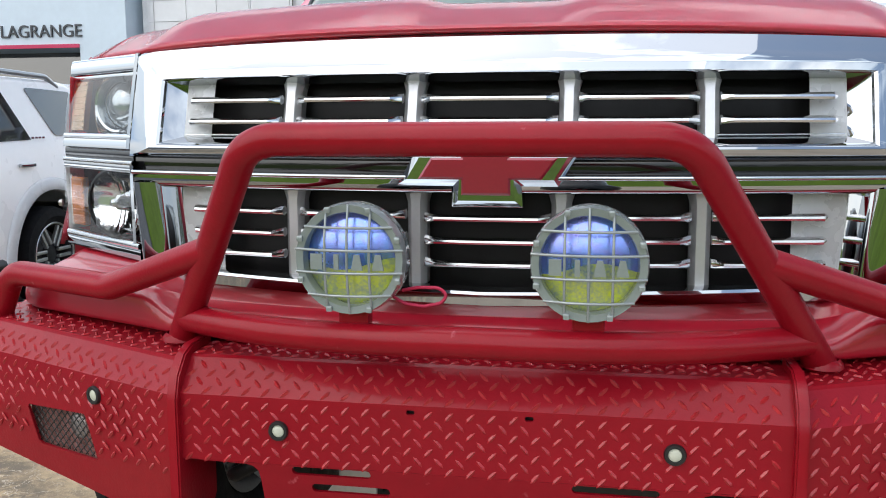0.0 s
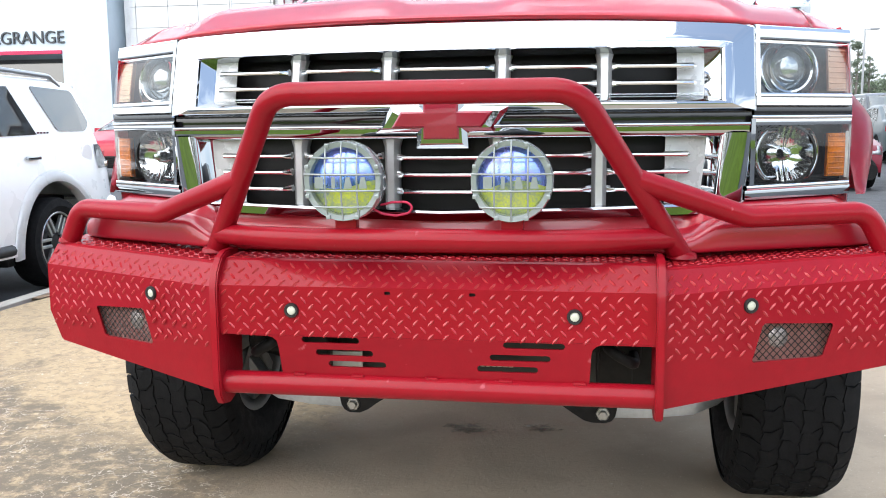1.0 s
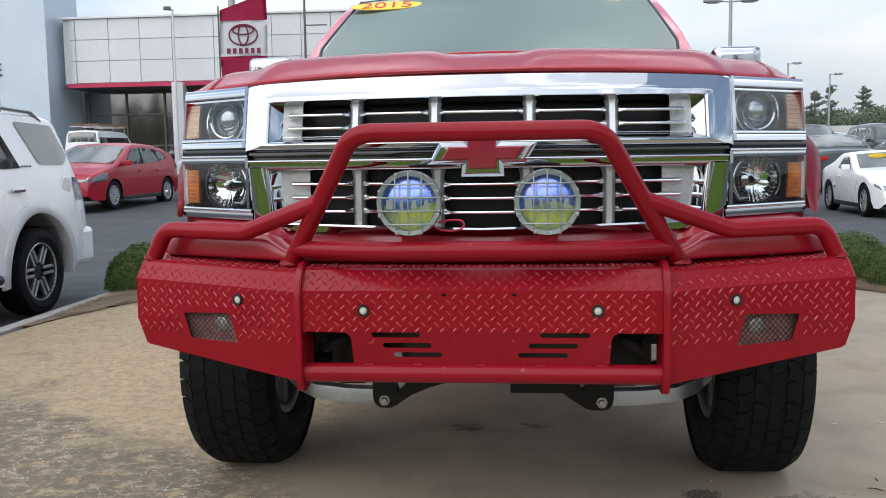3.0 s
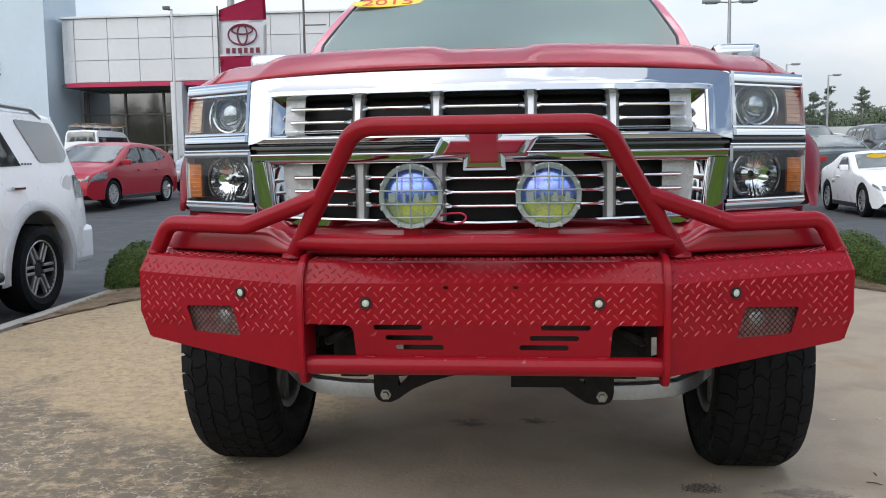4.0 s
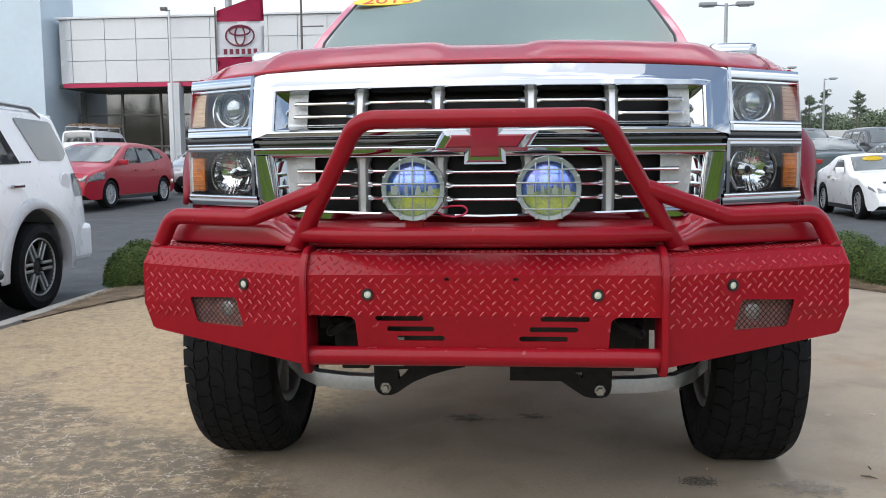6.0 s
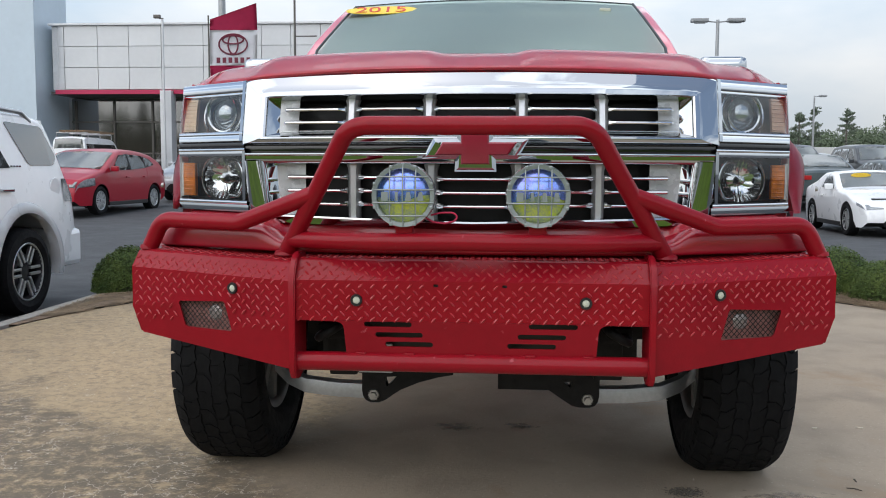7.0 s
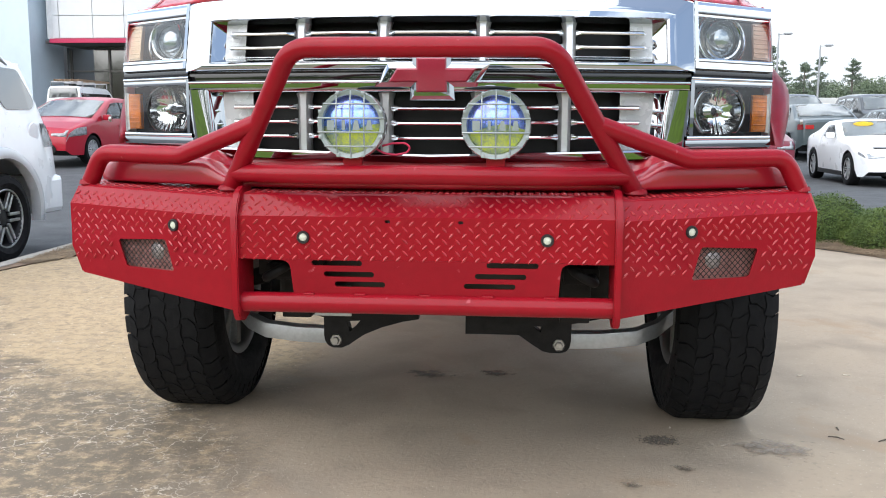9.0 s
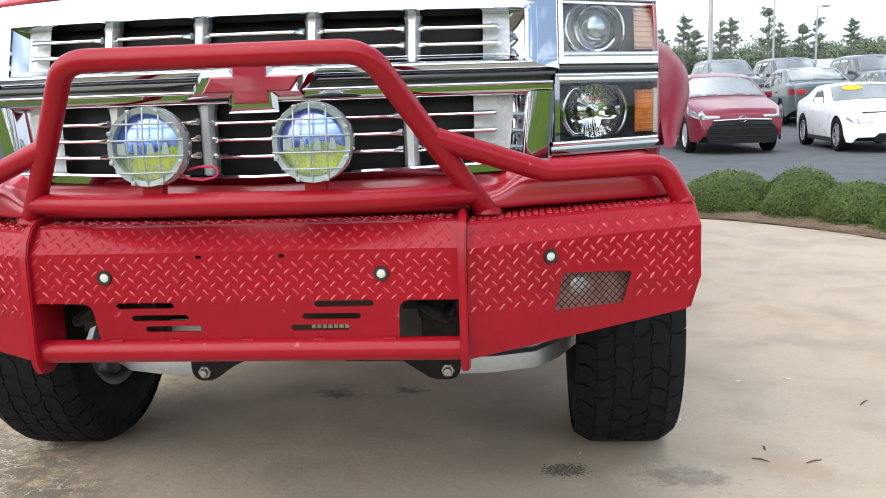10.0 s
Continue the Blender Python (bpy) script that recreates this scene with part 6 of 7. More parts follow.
def build_tyre_mesh():
    """Tyre casing as a lathe, and its tread blocks."""
    half = 0.158
    prof = [(0.275, -half * 0.80), (0.30, -half * 0.98), (0.37, -half * 1.06), (0.425, -half * 1.0), (0.452, -half * 0.90), (WR - 0.012, -half * 0.72), (WR - 0.009, 0.0),
            (WR - 0.012, half * 0.72), (0.452, half * 0.90), (0.425, half * 1.0), (0.37, half * 1.06), (0.30, half * 0.98), (0.275, half * 0.80)]
    rnd = random.Random(11)
    verts, faces = [], []
    n = 40
    rows = [(-0.139, 0.0535, 0.35), (-0.083, 0.0525, -0.9), (-0.0275, 0.0525, 1.0), (0.0275, 0.0525, -1.0), (0.083, 0.0525, 0.9), (0.139, 0.0535, -0.35)]
    def rad(w):
        return WR - 0.012 - 0.030 * max(0.0, (abs(w) - 0.100) / 0.06) ** 1.6
    for row, (w, width, skew) in enumerate(rows):
        bend = 0.55 if row % 2 else -0.55
        for k in range(n):
            a = 2 * math.pi * (k + 0.5 * (row % 2) + rnd.uniform(-0.04, 0.04)) / n
            da = math.pi / n * rnd.choice((0.88, 0.90, 0.90, 1.01))
            zig = 0.0075 * (1 if (k + row) % 2 else -1)       # the long grooves run in zigzag
            b = len(verts)
            for lift in (0, 1):
                for sa, sw in ((-1, -1), (0, -1), (1, -1), (1, 0), (1, 1), (0, 1), (-1, 1), (-1, 0)):
                    edge = abs(w + sw * width / 2) < 0.15
                    ww = w + sw * (width / 2 - 0.0016 * lift) + zig * (1 - 2 * abs(sa)) * 0.5 * edge * abs(sw)
                    aa = a + sa * da * (1 - 0.012 * lift) + skew * sw * 0.022 + bend * (0.5 - abs(sw)) * math.pi / n * 0.5
                    r = rad(ww) + (0.0068 if lift else -0.006)
                    verts.append((ww, r * math.cos(aa), r * math.sin(aa)))
            faces.append(tuple(range(b + 8, b + 16)))
            faces += [(b + q, b + (q + 1) % 8, b + 8 + (q + 1) % 8, b + 8 + q) for q in range(8)]
    # shoulder lugs down the sidewall
    for sgn in (-1, 1):
        for k in range(n):
            a = 2 * math.pi * (k + (0.0 if sgn < 0 else 0.85)) / n
            b = len(verts)
            for lift in (0, 1):
                for sa, rr in ((-1, 0.398), (1, 0.398), (1, 0.452), (-1, 0.452)):
                    da = math.pi / n * (0.70 if rr < 0.42 else 0.90)
                    ww = sgn * (0.158 * (1.02 if rr < 0.42 else 0.93) + (0.0055 if lift else -0.004))
                    verts.append((ww, rr * math.cos(a + sa * da), rr * math.sin(a + sa * da)))
            faces += [(b + 4, b + 5, b + 6, b + 7), (b, b + 1, b + 5, b + 4), (b + 1, b + 2, b + 6, b + 5), (b + 2, b + 3, b + 7, b + 6), (b + 3, b, b + 4, b + 7)]
    tread = bpy.data.meshes.new("tread")
    tread.from_pydata(verts, [], faces)
    tread.materials.append(RUBBER)
    return prof, tread


def build_wheels():
    prof, tread = build_tyre_mesh()
    for k, (s, y) in enumerate(((-1, FY), (1, FY), (-1, RY), (1, RY))):
        m = Matrix.Translation((s * WX[s], y, WZ)) @ pose(0, 0, 0, 0, 0, -90 if s > 0 else 90)
        bm = bmesh.new()
        lathe(bm, prof, 72, m, closed=False)
        wheel = part("wheel", bm, RUBBER, truck, "large black all terrain tyre with worn blocks", smooth=40)
        tagged(shared("tread", tread, wheel, Matrix.Translation((s * WX[s], y, WZ)) @ pose(0, 0, 0, 7 * k, 0, 0)), "worn black tread blocks", kind="stuff")
        bm = bmesh.new()
        lathe(bm, [(0.276, 0.13), (0.262, 0.12), (0.235, 0.05), (0.225, -0.08), (0.25, -0.125), (0.276, -0.135)], 40, m)
        part("rim", bm, RIM_DULL, wheel, "dull alloy rim", smooth=40)
        for q in range(8):
            bm = bmesh.new()
            box(bm, (0.13, -0.10, 0), (0.22, 0.035, 0.05), 0.008, m @ pose(0, 0, 0, 0, q * 45, 0))
            part("spoke", bm, RIM_DULL, wheel)
        bm = bmesh.new()
        lathe(bm, [(0.001, 0.10), (0.15, 0.09), (0.16, 0.04), (0.06, 0.02), (0.06, -0.12), (0.001, -0.125)], 28, m)
        part("hub", bm, DARK_STEEL, wheel, smooth=40)


def build_suspension():
    # silver lower arms, black brackets and bolts
    for s in (-1, 1):
        bm = bmesh.new()
        pts = [(s * 0.42, 0.855, 0.362), (s * 0.55, 0.870, 0.362), (s * 0.68, 0.90, 0.368), (s * 0.76, 0.95, 0.388), (s * 0.83, 1.03, 0.42)]
        def arm(i, j):
            p = Vector(pts[i])
            o = [(-0.03, -0.027), (-0.034, 0.0), (-0.03, 0.027), (0.03, 0.027), (0.034, 0), (0.03, -0.027)][j]
            return p + Vector((0, o[0], o[1]))
        grid(bm, len(pts), 6, arm, wrap_v=True)
        bmesh.ops.holes_fill(bm, edges=bm.edges[:], sides=8)
        part("control_arm", bm, ALUMINIUM, truck, "dusty cast aluminium control arm", smooth=40)
        bm = bmesh.new()
        if s < 0:      # this one sweeps up in a bow, the other runs into a straight bar
            out = [(0.444, 0.50), (0.444, 0.370), (0.440, 0.350), (0.430, 0.335), (0.413, 0.326), (0.379, 0.326), (0.352, 0.338), (0.325, 0.358), (0.296, 0.377), (0.231, 0.405), (0.155, 0.427), (0.10, 0.437), (0.10, 0.50)]
            gap = [(0.360, 0.424), (0.311, 0.428), (0.330, 0.405), (0.350, 0.386)]
        else:
            out = [(0.444, 0.50), (0.443, 0.370), (0.438, 0.347), (0.427, 0.332), (0.407, 0.325), (0.368, 0.325), (0.342, 0.331), (0.300, 0.358), (0.257, 0.388), (0.068, 0.388), (0.068, 0.50)]
            gap = [(0.309, 0.421), (0.340, 0.421), (0.336, 0.398)]
        plate(bm, out, [gap], 0.05, lambda u, v, d: (s * u, 0.80 + d, v))
        part("bracket", bm, DARK_STEEL, truck, "black drop bracket")
        bm = bmesh.new()
        lathe(bm, [(0.001, -0.016), (0.012, -0.016), (0.014, -0.010), (0.014, 0.0), (0.021, 0.0), (0.021, 0.004)], 6, Matrix.Translation((s * 0.400, 0.796, 0.355)))
        lathe(bm, [(0.021, -0.002), (0.022, 0.006)], 20, Matrix.Translation((s * 0.400, 0.796, 0.355)))
        part("bolt", bm, BOLT_STEEL, truck, "zinc bolt", smooth=30)
        bm = bmesh.new()
        tube(bm, [(s * 0.44, 1.02, 0.40), (s * 0.80, 1.10, 0.46)], 0.022, 10)
        tube(bm, [(s * 0.30, 1.25, 0.62), (s * 0.85, 1.22, 0.50)], 0.035, 10)
        tube(bm, [(s * 0.70, 1.18, 0.42), (s * 0.66, 1.20, 1.1)], 0.045, 12)
        part("axle_shaft", bm, DARK_STEEL, truck, smooth=50)
        bm = bmesh.new()
        box(bm, (s * 0.42, 2.6, 0.62), (0.09, 4.6, 0.15), 0.01)
        part("frame_rail", bm, DARK_STEEL, truck)
    bm = bmesh.new()
    box(bm, (0, 0.90, 0.60), (0.80, 0.12, 0.12), 0.02)
    part("crossmember", bm, DARK_STEEL, truck, "black crossmember")
    bm = bmesh.new()
    box(bm, (0, 1.3, 0.72), (0.75, 0.8, 0.20), 0.05)
    part("skid_plate", bm, DARK_STEEL, truck)
    for s in (-1, 1):
        bm = bmesh.new()
        box(bm, (s * 0.475, 0.70, 0.575), (0.15, 0.22, 0.15), 0.02)
        part("frame_horn", bm, DARK_STEEL, truck)
    # maker's plate deep behind a slot, as bars
    bm = bmesh.new()
    box(bm, (0.092, 0.502, 0.583), (0.150, 0.004, 0.021), 0.001, seg=1)
    pl = part("maker_plate", bm, BLACK_PLASTIC, truck, "small black maker's plate with pale bars")
    for k in range(7):
        bm = bmesh.new()
        box(bm, (0.044 + 0.016 * k, 0.499, 0.583), (0.012, 0.002, 0.012))
        part("lettering_bar", bm, SENSOR_FACE, pl)
    # pale plate added for the bright bits that show through the slots
    bm = bmesh.new()
    box(bm, (-0.350, 0.50, 0.560), (0.125, 0.01, 0.10), 0.002)
    part("cooler_plate", bm, ALUMINIUM, truck, "pale metal plate added for the bright bits behind the slots")


build_bumper()
for s in (-1, 1):
    build_aux_lamp(s)
build_cord()
build_grille()
for s in (-1, 1):
    build_headlight(s)
build_body()
build_wheels()
build_suspension()

# ---------------------------------------------------------------- parked cars
def wheel_set(owner, spots, r, width, rim_mat, spokes):
    """Four wheels, each with tyre, rim and spokes; the meshes are built once and shared."""
    bm = bmesh.new()
    h = width / 2
    lathe(bm, [(r * 0.66, -h * 0.8), (r * 0.80, -h), (r * 0.95, -h * 0.92), (r, -h * 0.55), (r, h * 0.55), (r * 0.95, h * 0.92), (r * 0.80, h), (r * 0.66, h * 0.8)], 40)
    first = None
    for k, (x, y) in enumerate(spots):
        m = Matrix.Translation((x, y, r)) @ pose(0, 0, 0, 0, 0, 90 if x > 0 else -90)
        if first is None:
            tyre = part("wheel", bm, RUBBER, owner, smooth=35)
            bm = bmesh.new()
            lathe(bm, [(r * 0.67, -h * 0.82), (r * 0.635, -h * 0.80), (r * 0.60, -h * 0.35), (r * 0.58, h * 0.6)], 36)
            rim = part("rim", bm, DARK_ALLOY if spokes <= 8 else rim_mat, tyre, smooth=35)
            bm = bmesh.new()
            lathe(bm, [(r * 0.672, -h * 0.83), (r * 0.66, -h * 0.86), (r * 0.635, -h * 0.84), (r * 0.63, -h * 0.70)], 40)
            lip = part("rim_lip", bm, rim_mat, tyre, smooth=35)
            bm = bmesh.new()
            lathe(bm, [(0.001, -h * 0.55), (r * 0.16, -h * 0.52), (r * 0.17, -h * 0.2), (r * 0.5, -h * 0.05), (r * 0.5, 0.0)], 20)
            disc = part("hub", bm, DARK_ALLOY, tyre, smooth=35)
            bm = bmesh.new()
            mid, long, gap = (0.42, 0.44, 0.072) if spokes == 6 else (0.36, 0.56, 0.055)
            for q in (-1, 1):
                box(bm, (r * mid, -h * 0.58, q * r * gap), (r * long, 0.03, r * 0.07), 0.008)
            spoke = part("spoke", bm, rim_mat, tyre)
            first = (tyre.data, rim.data, disc.data, spoke.data, lip.data)
            tyre.matrix_basis = m
            for q in range(1, spokes):
                shared("spoke", spoke.data, tyre, pose(0, 0, 0, 0, 360 * q / spokes, 0))
        else:
            tyre = shared("wheel", first[0], owner, m)
            shared("rim", first[1], tyre)
            shared("hub", first[2], tyre)
            shared("rim_lip", first[4], tyre)
            for q in range(spokes):
                shared("spoke", first[3], tyre, pose(0, 0, 0, 0, 360 * q / spokes, 0))


def build_car(name, label, category, paint, at, turn, S, rim=ALLOY, spokes=6, screen=CAR_GLASS_PALE, group="parked cars"):
    """A car with its nose at y = 0, facing -y. S: length, width, roofline, belt, sill, axles, wheel radius, windows."""
    L, W, top, belt, sill = S["L"], S["W"], S["top"], S["belt"], S["sill"]
    axles, R = S["axles"], S["R"]
    owner = empty(name, label, category, at, turn, group)
    tumble = S.get("tumble", 0.34)

    def plan(y):
        a = max(0.0, (0.75 - y) / 0.75)
        b = max(0.0, (y - (L - 0.55)) / 0.55)
        return 1 - 0.17 * a ** 2.2 - S.get("tail", 0.13) * b ** 2.2

    def wide(y, z):
        w = W / 2 * plan(y) * (1 - 0.045 * ((z - 0.62) / 0.5) ** 2 if z < belt else 1 - 0.045 * ((belt - 0.62) / 0.5) ** 2)
        return w - tumble * max(0.0, z - belt)

    ra = R * S.get("arch", 1.13)

    def low(y):
        for c in axles:
            d = ra ** 2 - (y - c) ** 2
            if d > 0:
                return max(sill, R + math.sqrt(d))
        if y < 0.15:
            return sill + 0.10 * (0.15 - y) / 0.15
        if y > L - 0.5:
            return sill + 0.16 * (y - L + 0.5) / 0.5
        return sill

    ys = sorted({0.0, 0.03, 0.07, 0.12, 0.2, L - 0.12, L - 0.07, L - 0.03, L} | {round(L * i / 46, 3) for i in range(47)} | {round(c + ra * q, 4) for c in axles for q in (-1.0, -0.985, -0.94, -0.86, -0.74, -0.58, -0.4, -0.2, 0, 0.2, 0.4, 0.58, 0.74, 0.86, 0.94, 0.985, 1.0)})
    ys = [y for y in ys if 0 <= y <= L]

    def section(y):
        t, b = lerp_table(top, y), low(y)
        r = min(S.get("edge", 0.09), max(0.02, (t - b) * 0.35))
        out = []
        for k in range(8):
            z = b + (t - r - b) * k / 7
            out.append((wide(y, z), z))
        w = wide(y, t - r)
        for k in range(1, 5):
            a = radians(90 * k / 4)
            out.append((w - r * (1 - math.cos(a)), t - r + r * math.sin(a)))
        xe = out[-1][0]
        for k in range(1, 5):
            out.append((xe * (1 - k / 4), t + S.get("crown", 0.035) * (1 - (1 - k / 4) ** 2)))
        return out

    secs = {y: section(y) for y in ys}
    bm = bmesh.new()
    n = len(secs[ys[0]])

    def shell(i, j):
        x, z = secs[ys[i]][j if j < n else 2 * n - 2 - j]
        return (x if j < n else -x, ys[i], z)
    vs = grid(bm, len(ys), 2 * n - 1, shell)
    bm.faces.new(vs[0])
    bm.faces.new(list(reversed(vs[-1])))
    bmesh.ops.recalc_face_normals(bm, faces=bm.faces[:])
    part("body", bm, paint, owner, smooth=42)
    bm = bmesh.new()
    box(bm, (0, L / 2, 0.52), (W * 0.62, L * 0.86, 0.44), 0.05)
    for c in axles:
        box(bm, (0, c, R + 0.08), (W * 0.80, ra * 1.7, R * 1.3), 0.05)
    part("underbody", bm, BLACK_PLASTIC, owner)

    def pane(name_, corners, mat, lab=""):
        (ya, za), (yb, zb), (yc, zc), (yd, zd) = corners      # low front, low rear, high rear, high front
        for s in (-1, 1):
            bm = bmesh.new()
            def at_(i, j):
                u, v = i / 8, j / 4
                y0, z0 = ya + (yb - ya) * u, za + (zb - za) * u
                y1, z1 = yd + (yc - yd) * u, zd + (zc - zd) * u
                y, z = y0 + (y1 - y0) * v, z0 + (z1 - z0) * v
                return (s * (wide(y, z) + 0.007), y, z)
            grid(bm, 9, 5, at_)
            bmesh.ops.solidify(bm, geom=bm.faces[:], thickness=0.006)
            part(name_, bm, mat, owner, lab, smooth=60)
    for q in S["windows"]:
        pane("side_window", q, CAR_GLASS)
    for (_, b0, b1, _), (a0, _, _, a1) in zip(S["windows"], S["windows"][1:]):
        pane("window_pillar", [b0, a0, a1, b1], BLACK_PLASTIC)

    def across(name_, y0, y1, mat, inset=0.10, lab=""):
        bm = bmesh.new()
        def at_(i, j):
            y = y0 + (y1 - y0) * j / 6
            t = lerp_table(top, y)
            u = -1 + 2 * i / 14
            w = wide(y, t - 0.06) - inset
            return (w * u, y, t + S.get("crown", 0.035) * (1 - u * u) + 0.012)
        grid(bm, 15, 7, at_)
        bmesh.ops.solidify(bm, geom=bm.faces[:], thickness=0.008)
        part(name_, bm, mat, owner, lab, smooth=60)
    across("windshield", *S["screen"], screen)
    across("rear_window", *S["rear"], screen)

    def nose_y(z):
        y = 0.0
        for (ya, za), (yb, zb) in zip(top, top[1:]):
            if z > za and yb < 0.3:
                y = ya + (yb - ya) * min(1.0, (z - za) / (zb - za))
        return y

    # lamps follow the corners of the body
    def lens(name_, y0, y1, z0, z1, mat, out=0.008):
        for s in (-1, 1):
            bm = bmesh.new()
            def at_(i, j):
                y = y0 + (y1 - y0) * i / 8
                z = z0 + (z1 - z0) * j / 4 + S.get("lamp_rise", 0.05) * (i / 8) * (1 if y0 < L / 2 else 0)
                zz = min(z, lerp_table(top, y) - 0.02)
                return (s * (wide(y, zz) + out), y, zz)
            grid(bm, 9, 5, at_)
            bmesh.ops.solidify(bm, geom=bm.faces[:], thickness=0.01)
            part(name_, bm, mat, owner, smooth=60)
    fz = S.get("lamp_z", 0.62)
    lens("headlight", 0.0, S.get("lamp_len", 0.45), fz, fz + S.get("lamp_h", 0.12), CAR_LAMP)
    tz = S.get("tail_z", 0.85)
    lens("tail_light", L - 0.32, L - 0.02, tz, tz + S.get("tail_h", 0.14), S.get("tail_mat", TAIL_LENS))
    wn = wide(0.0, 0.5)
    for s in (-1, 1):
        bm = bmesh.new()
        def swept(i, j):
            u = i / 6
            z = fz + 0.005 + 0.02 * (1 - u) + S.get("lamp_front", 0.10) * (0.5 + 0.5 * u) * j / 3
            return (s * (wn * (0.56 + 0.445 * u)), nose_y(z) - 0.012 + 0.012 * u, z)
        grid(bm, 7, 4, swept)
        bmesh.ops.solidify(bm, geom=bm.faces[:], thickness=0.01)
        part("headlight_front", bm, CAR_LAMP, owner, smooth=60)
        bm = bmesh.new()
        box(bm, (s * wide(L, tz) * 0.82, L + 0.002, tz + 0.07), (wn * 0.30, 0.02, S.get("tail_h", 0.14) * 0.8), 0.008)
        part("tail_front", bm, TAIL_LENS, owner)
        bm = bmesh.new()
        yb = S["screen"][0] + 0.35
        box(bm, (s * (wide(yb, belt) + 0.09), yb, belt + 0.06), (0.17, 0.10, 0.12), 0.03)
        part("mirror", bm, paint, owner)
        for y in S.get("handles", ()):
            bm = bmesh.new()
            box(bm, (s * (wide(y, belt - 0.13) + 0.02), y, belt - 0.13), (0.03, 0.18, 0.03), 0.01)
            part("door_handle", bm, S.get("handle_mat", paint), owner)
        bm = bmesh.new()
        box(bm, (s * (wide(L / 2, sill) - 0.01), (axles[0] + axles[1]) / 2, sill + 0.02), (0.06, axles[1] - axles[0] - 2 * ra - 0.02, 0.09), 0.015)
        part("rocker", bm, S.get("rocker", BLACK_PLASTIC), owner)
    g0, g1, gw = S.get("mouth", (0.28, 0.52, 0.62))
    bm = bmesh.new()
    spread = [0.86, 0.97, 1.0, 0.96, 0.88, 0.78]
    grid(bm, 9, 6, lambda i, j: (gw * spread[j] * (-1 + i / 4), nose_y(g0 + (g1 - g0) * j / 5) - 0.022, g0 + (g1 - g0) * j / 5))
    bmesh.ops.solidify(bm, geom=bm.faces[:], thickness=0.012)
    mouth = part("front_grille", bm, BLACK_PLASTIC, owner)
    for q in range(5):
        bm = bmesh.new()
        z = g0 + (g1 - g0) * (0.14 + 0.17 * q)
        tube(bm, [(-gw * 0.84, nose_y(z) - 0.026, z), (gw * 0.84, nose_y(z) - 0.026, z)], 0.007, 6)
        part("grille_slat", bm, DARK_STEEL, mouth)
    if S.get("wing"):
        bm = bmesh.new()
        tube(bm, [(-gw * 0.8, -0.02, g1 + 0.01), (0, -0.035, g1 + 0.03), (gw * 0.8, -0.02, g1 + 0.01)], 0.016, 8)
        part("grille_bar", bm, CHROME, mouth)
        bm = bmesh.new()
        ring = [(0.075 * math.cos(2 * math.pi * i / 24), -0.05, g1 + 0.03 + 0.05 * math.sin(2 * math.pi * i / 24)) for i in range(25)]
        tube(bm, ring, 0.010, 6, False)
        part("emblem_ring", bm, CHROME, mouth)
    tw = S.get("track", W / 2 - 0.115)
    wheel_set(owner, [(s * tw, c) for c in axles for s in (1, -1)], R, S.get("tyre", 0.21), rim, spokes)
    return owner, wide


OFFROADER = dict(edge=0.05, L=4.83, W=1.93, belt=1.24, sill=0.36, axles=(0.94, 3.78), R=0.385, arch=1.38, tyre=0.26, tumble=0.22, tail=0.10, crown=0.03,
                 top=[(0, 0.78), (0.05, 0.98), (0.22, 1.09), (1.10, 1.17), (1.28, 1.20), (1.95, 1.66), (2.15, 1.74), (3.1, 1.795), (4.15, 1.775), (4.40, 1.745), (4.53, 1.50), (4.62, 1.28), (4.70, 1.12), (4.80, 1.04), (4.83, 0.72)],
                 windows=[[(1.55, 1.26), (2.42, 1.28), (2.42, 1.67), (2.05, 1.64)], [(2.52, 1.28), (3.66, 1.30), (3.42, 1.69), (2.52, 1.69)]],
                 screen=(1.30, 1.95), rear=(4.43, 4.58), lamp_z=0.80, tail_z=0.98, tail_h=0.22, tail_mat=CAR_LAMP, mouth=(0.55, 0.86, 0.5), handles=(2.45, 3.52), handle_mat=CHROME, rocker=WHITE_PAINT)
HATCH = dict(L=4.36, W=1.82, belt=0.96, sill=0.22, axles=(0.87, 3.52), R=0.32, top=[(0, 0.52), (0.04, 0.66), (0.18, 0.77), (0.6, 0.90), (1.0, 0.99), (1.9, 1.385), (2.2, 1.45), (2.6, 1.465), (3.1, 1.43), (3.6, 1.35), (3.95, 1.22), (4.15, 1.05), (4.28, 0.95), (4.36, 0.6)],
             windows=[[(1.42, 0.98), (2.28, 1.0), (2.28, 1.36), (1.92, 1.33)], [(2.36, 1.0), (3.10, 1.04), (3.05, 1.33), (2.36, 1.36)], [(3.16, 1.05), (3.62, 1.12), (3.45, 1.25), (3.11, 1.32)]],
             screen=(1.02, 1.88), rear=(3.65, 4.05), lamp_z=0.60, lamp_h=0.17, lamp_len=0.60, lamp_front=0.14, tail_z=0.85, mouth=(0.26, 0.48, 0.55), handles=(2.1, 3.0), track=0.80)
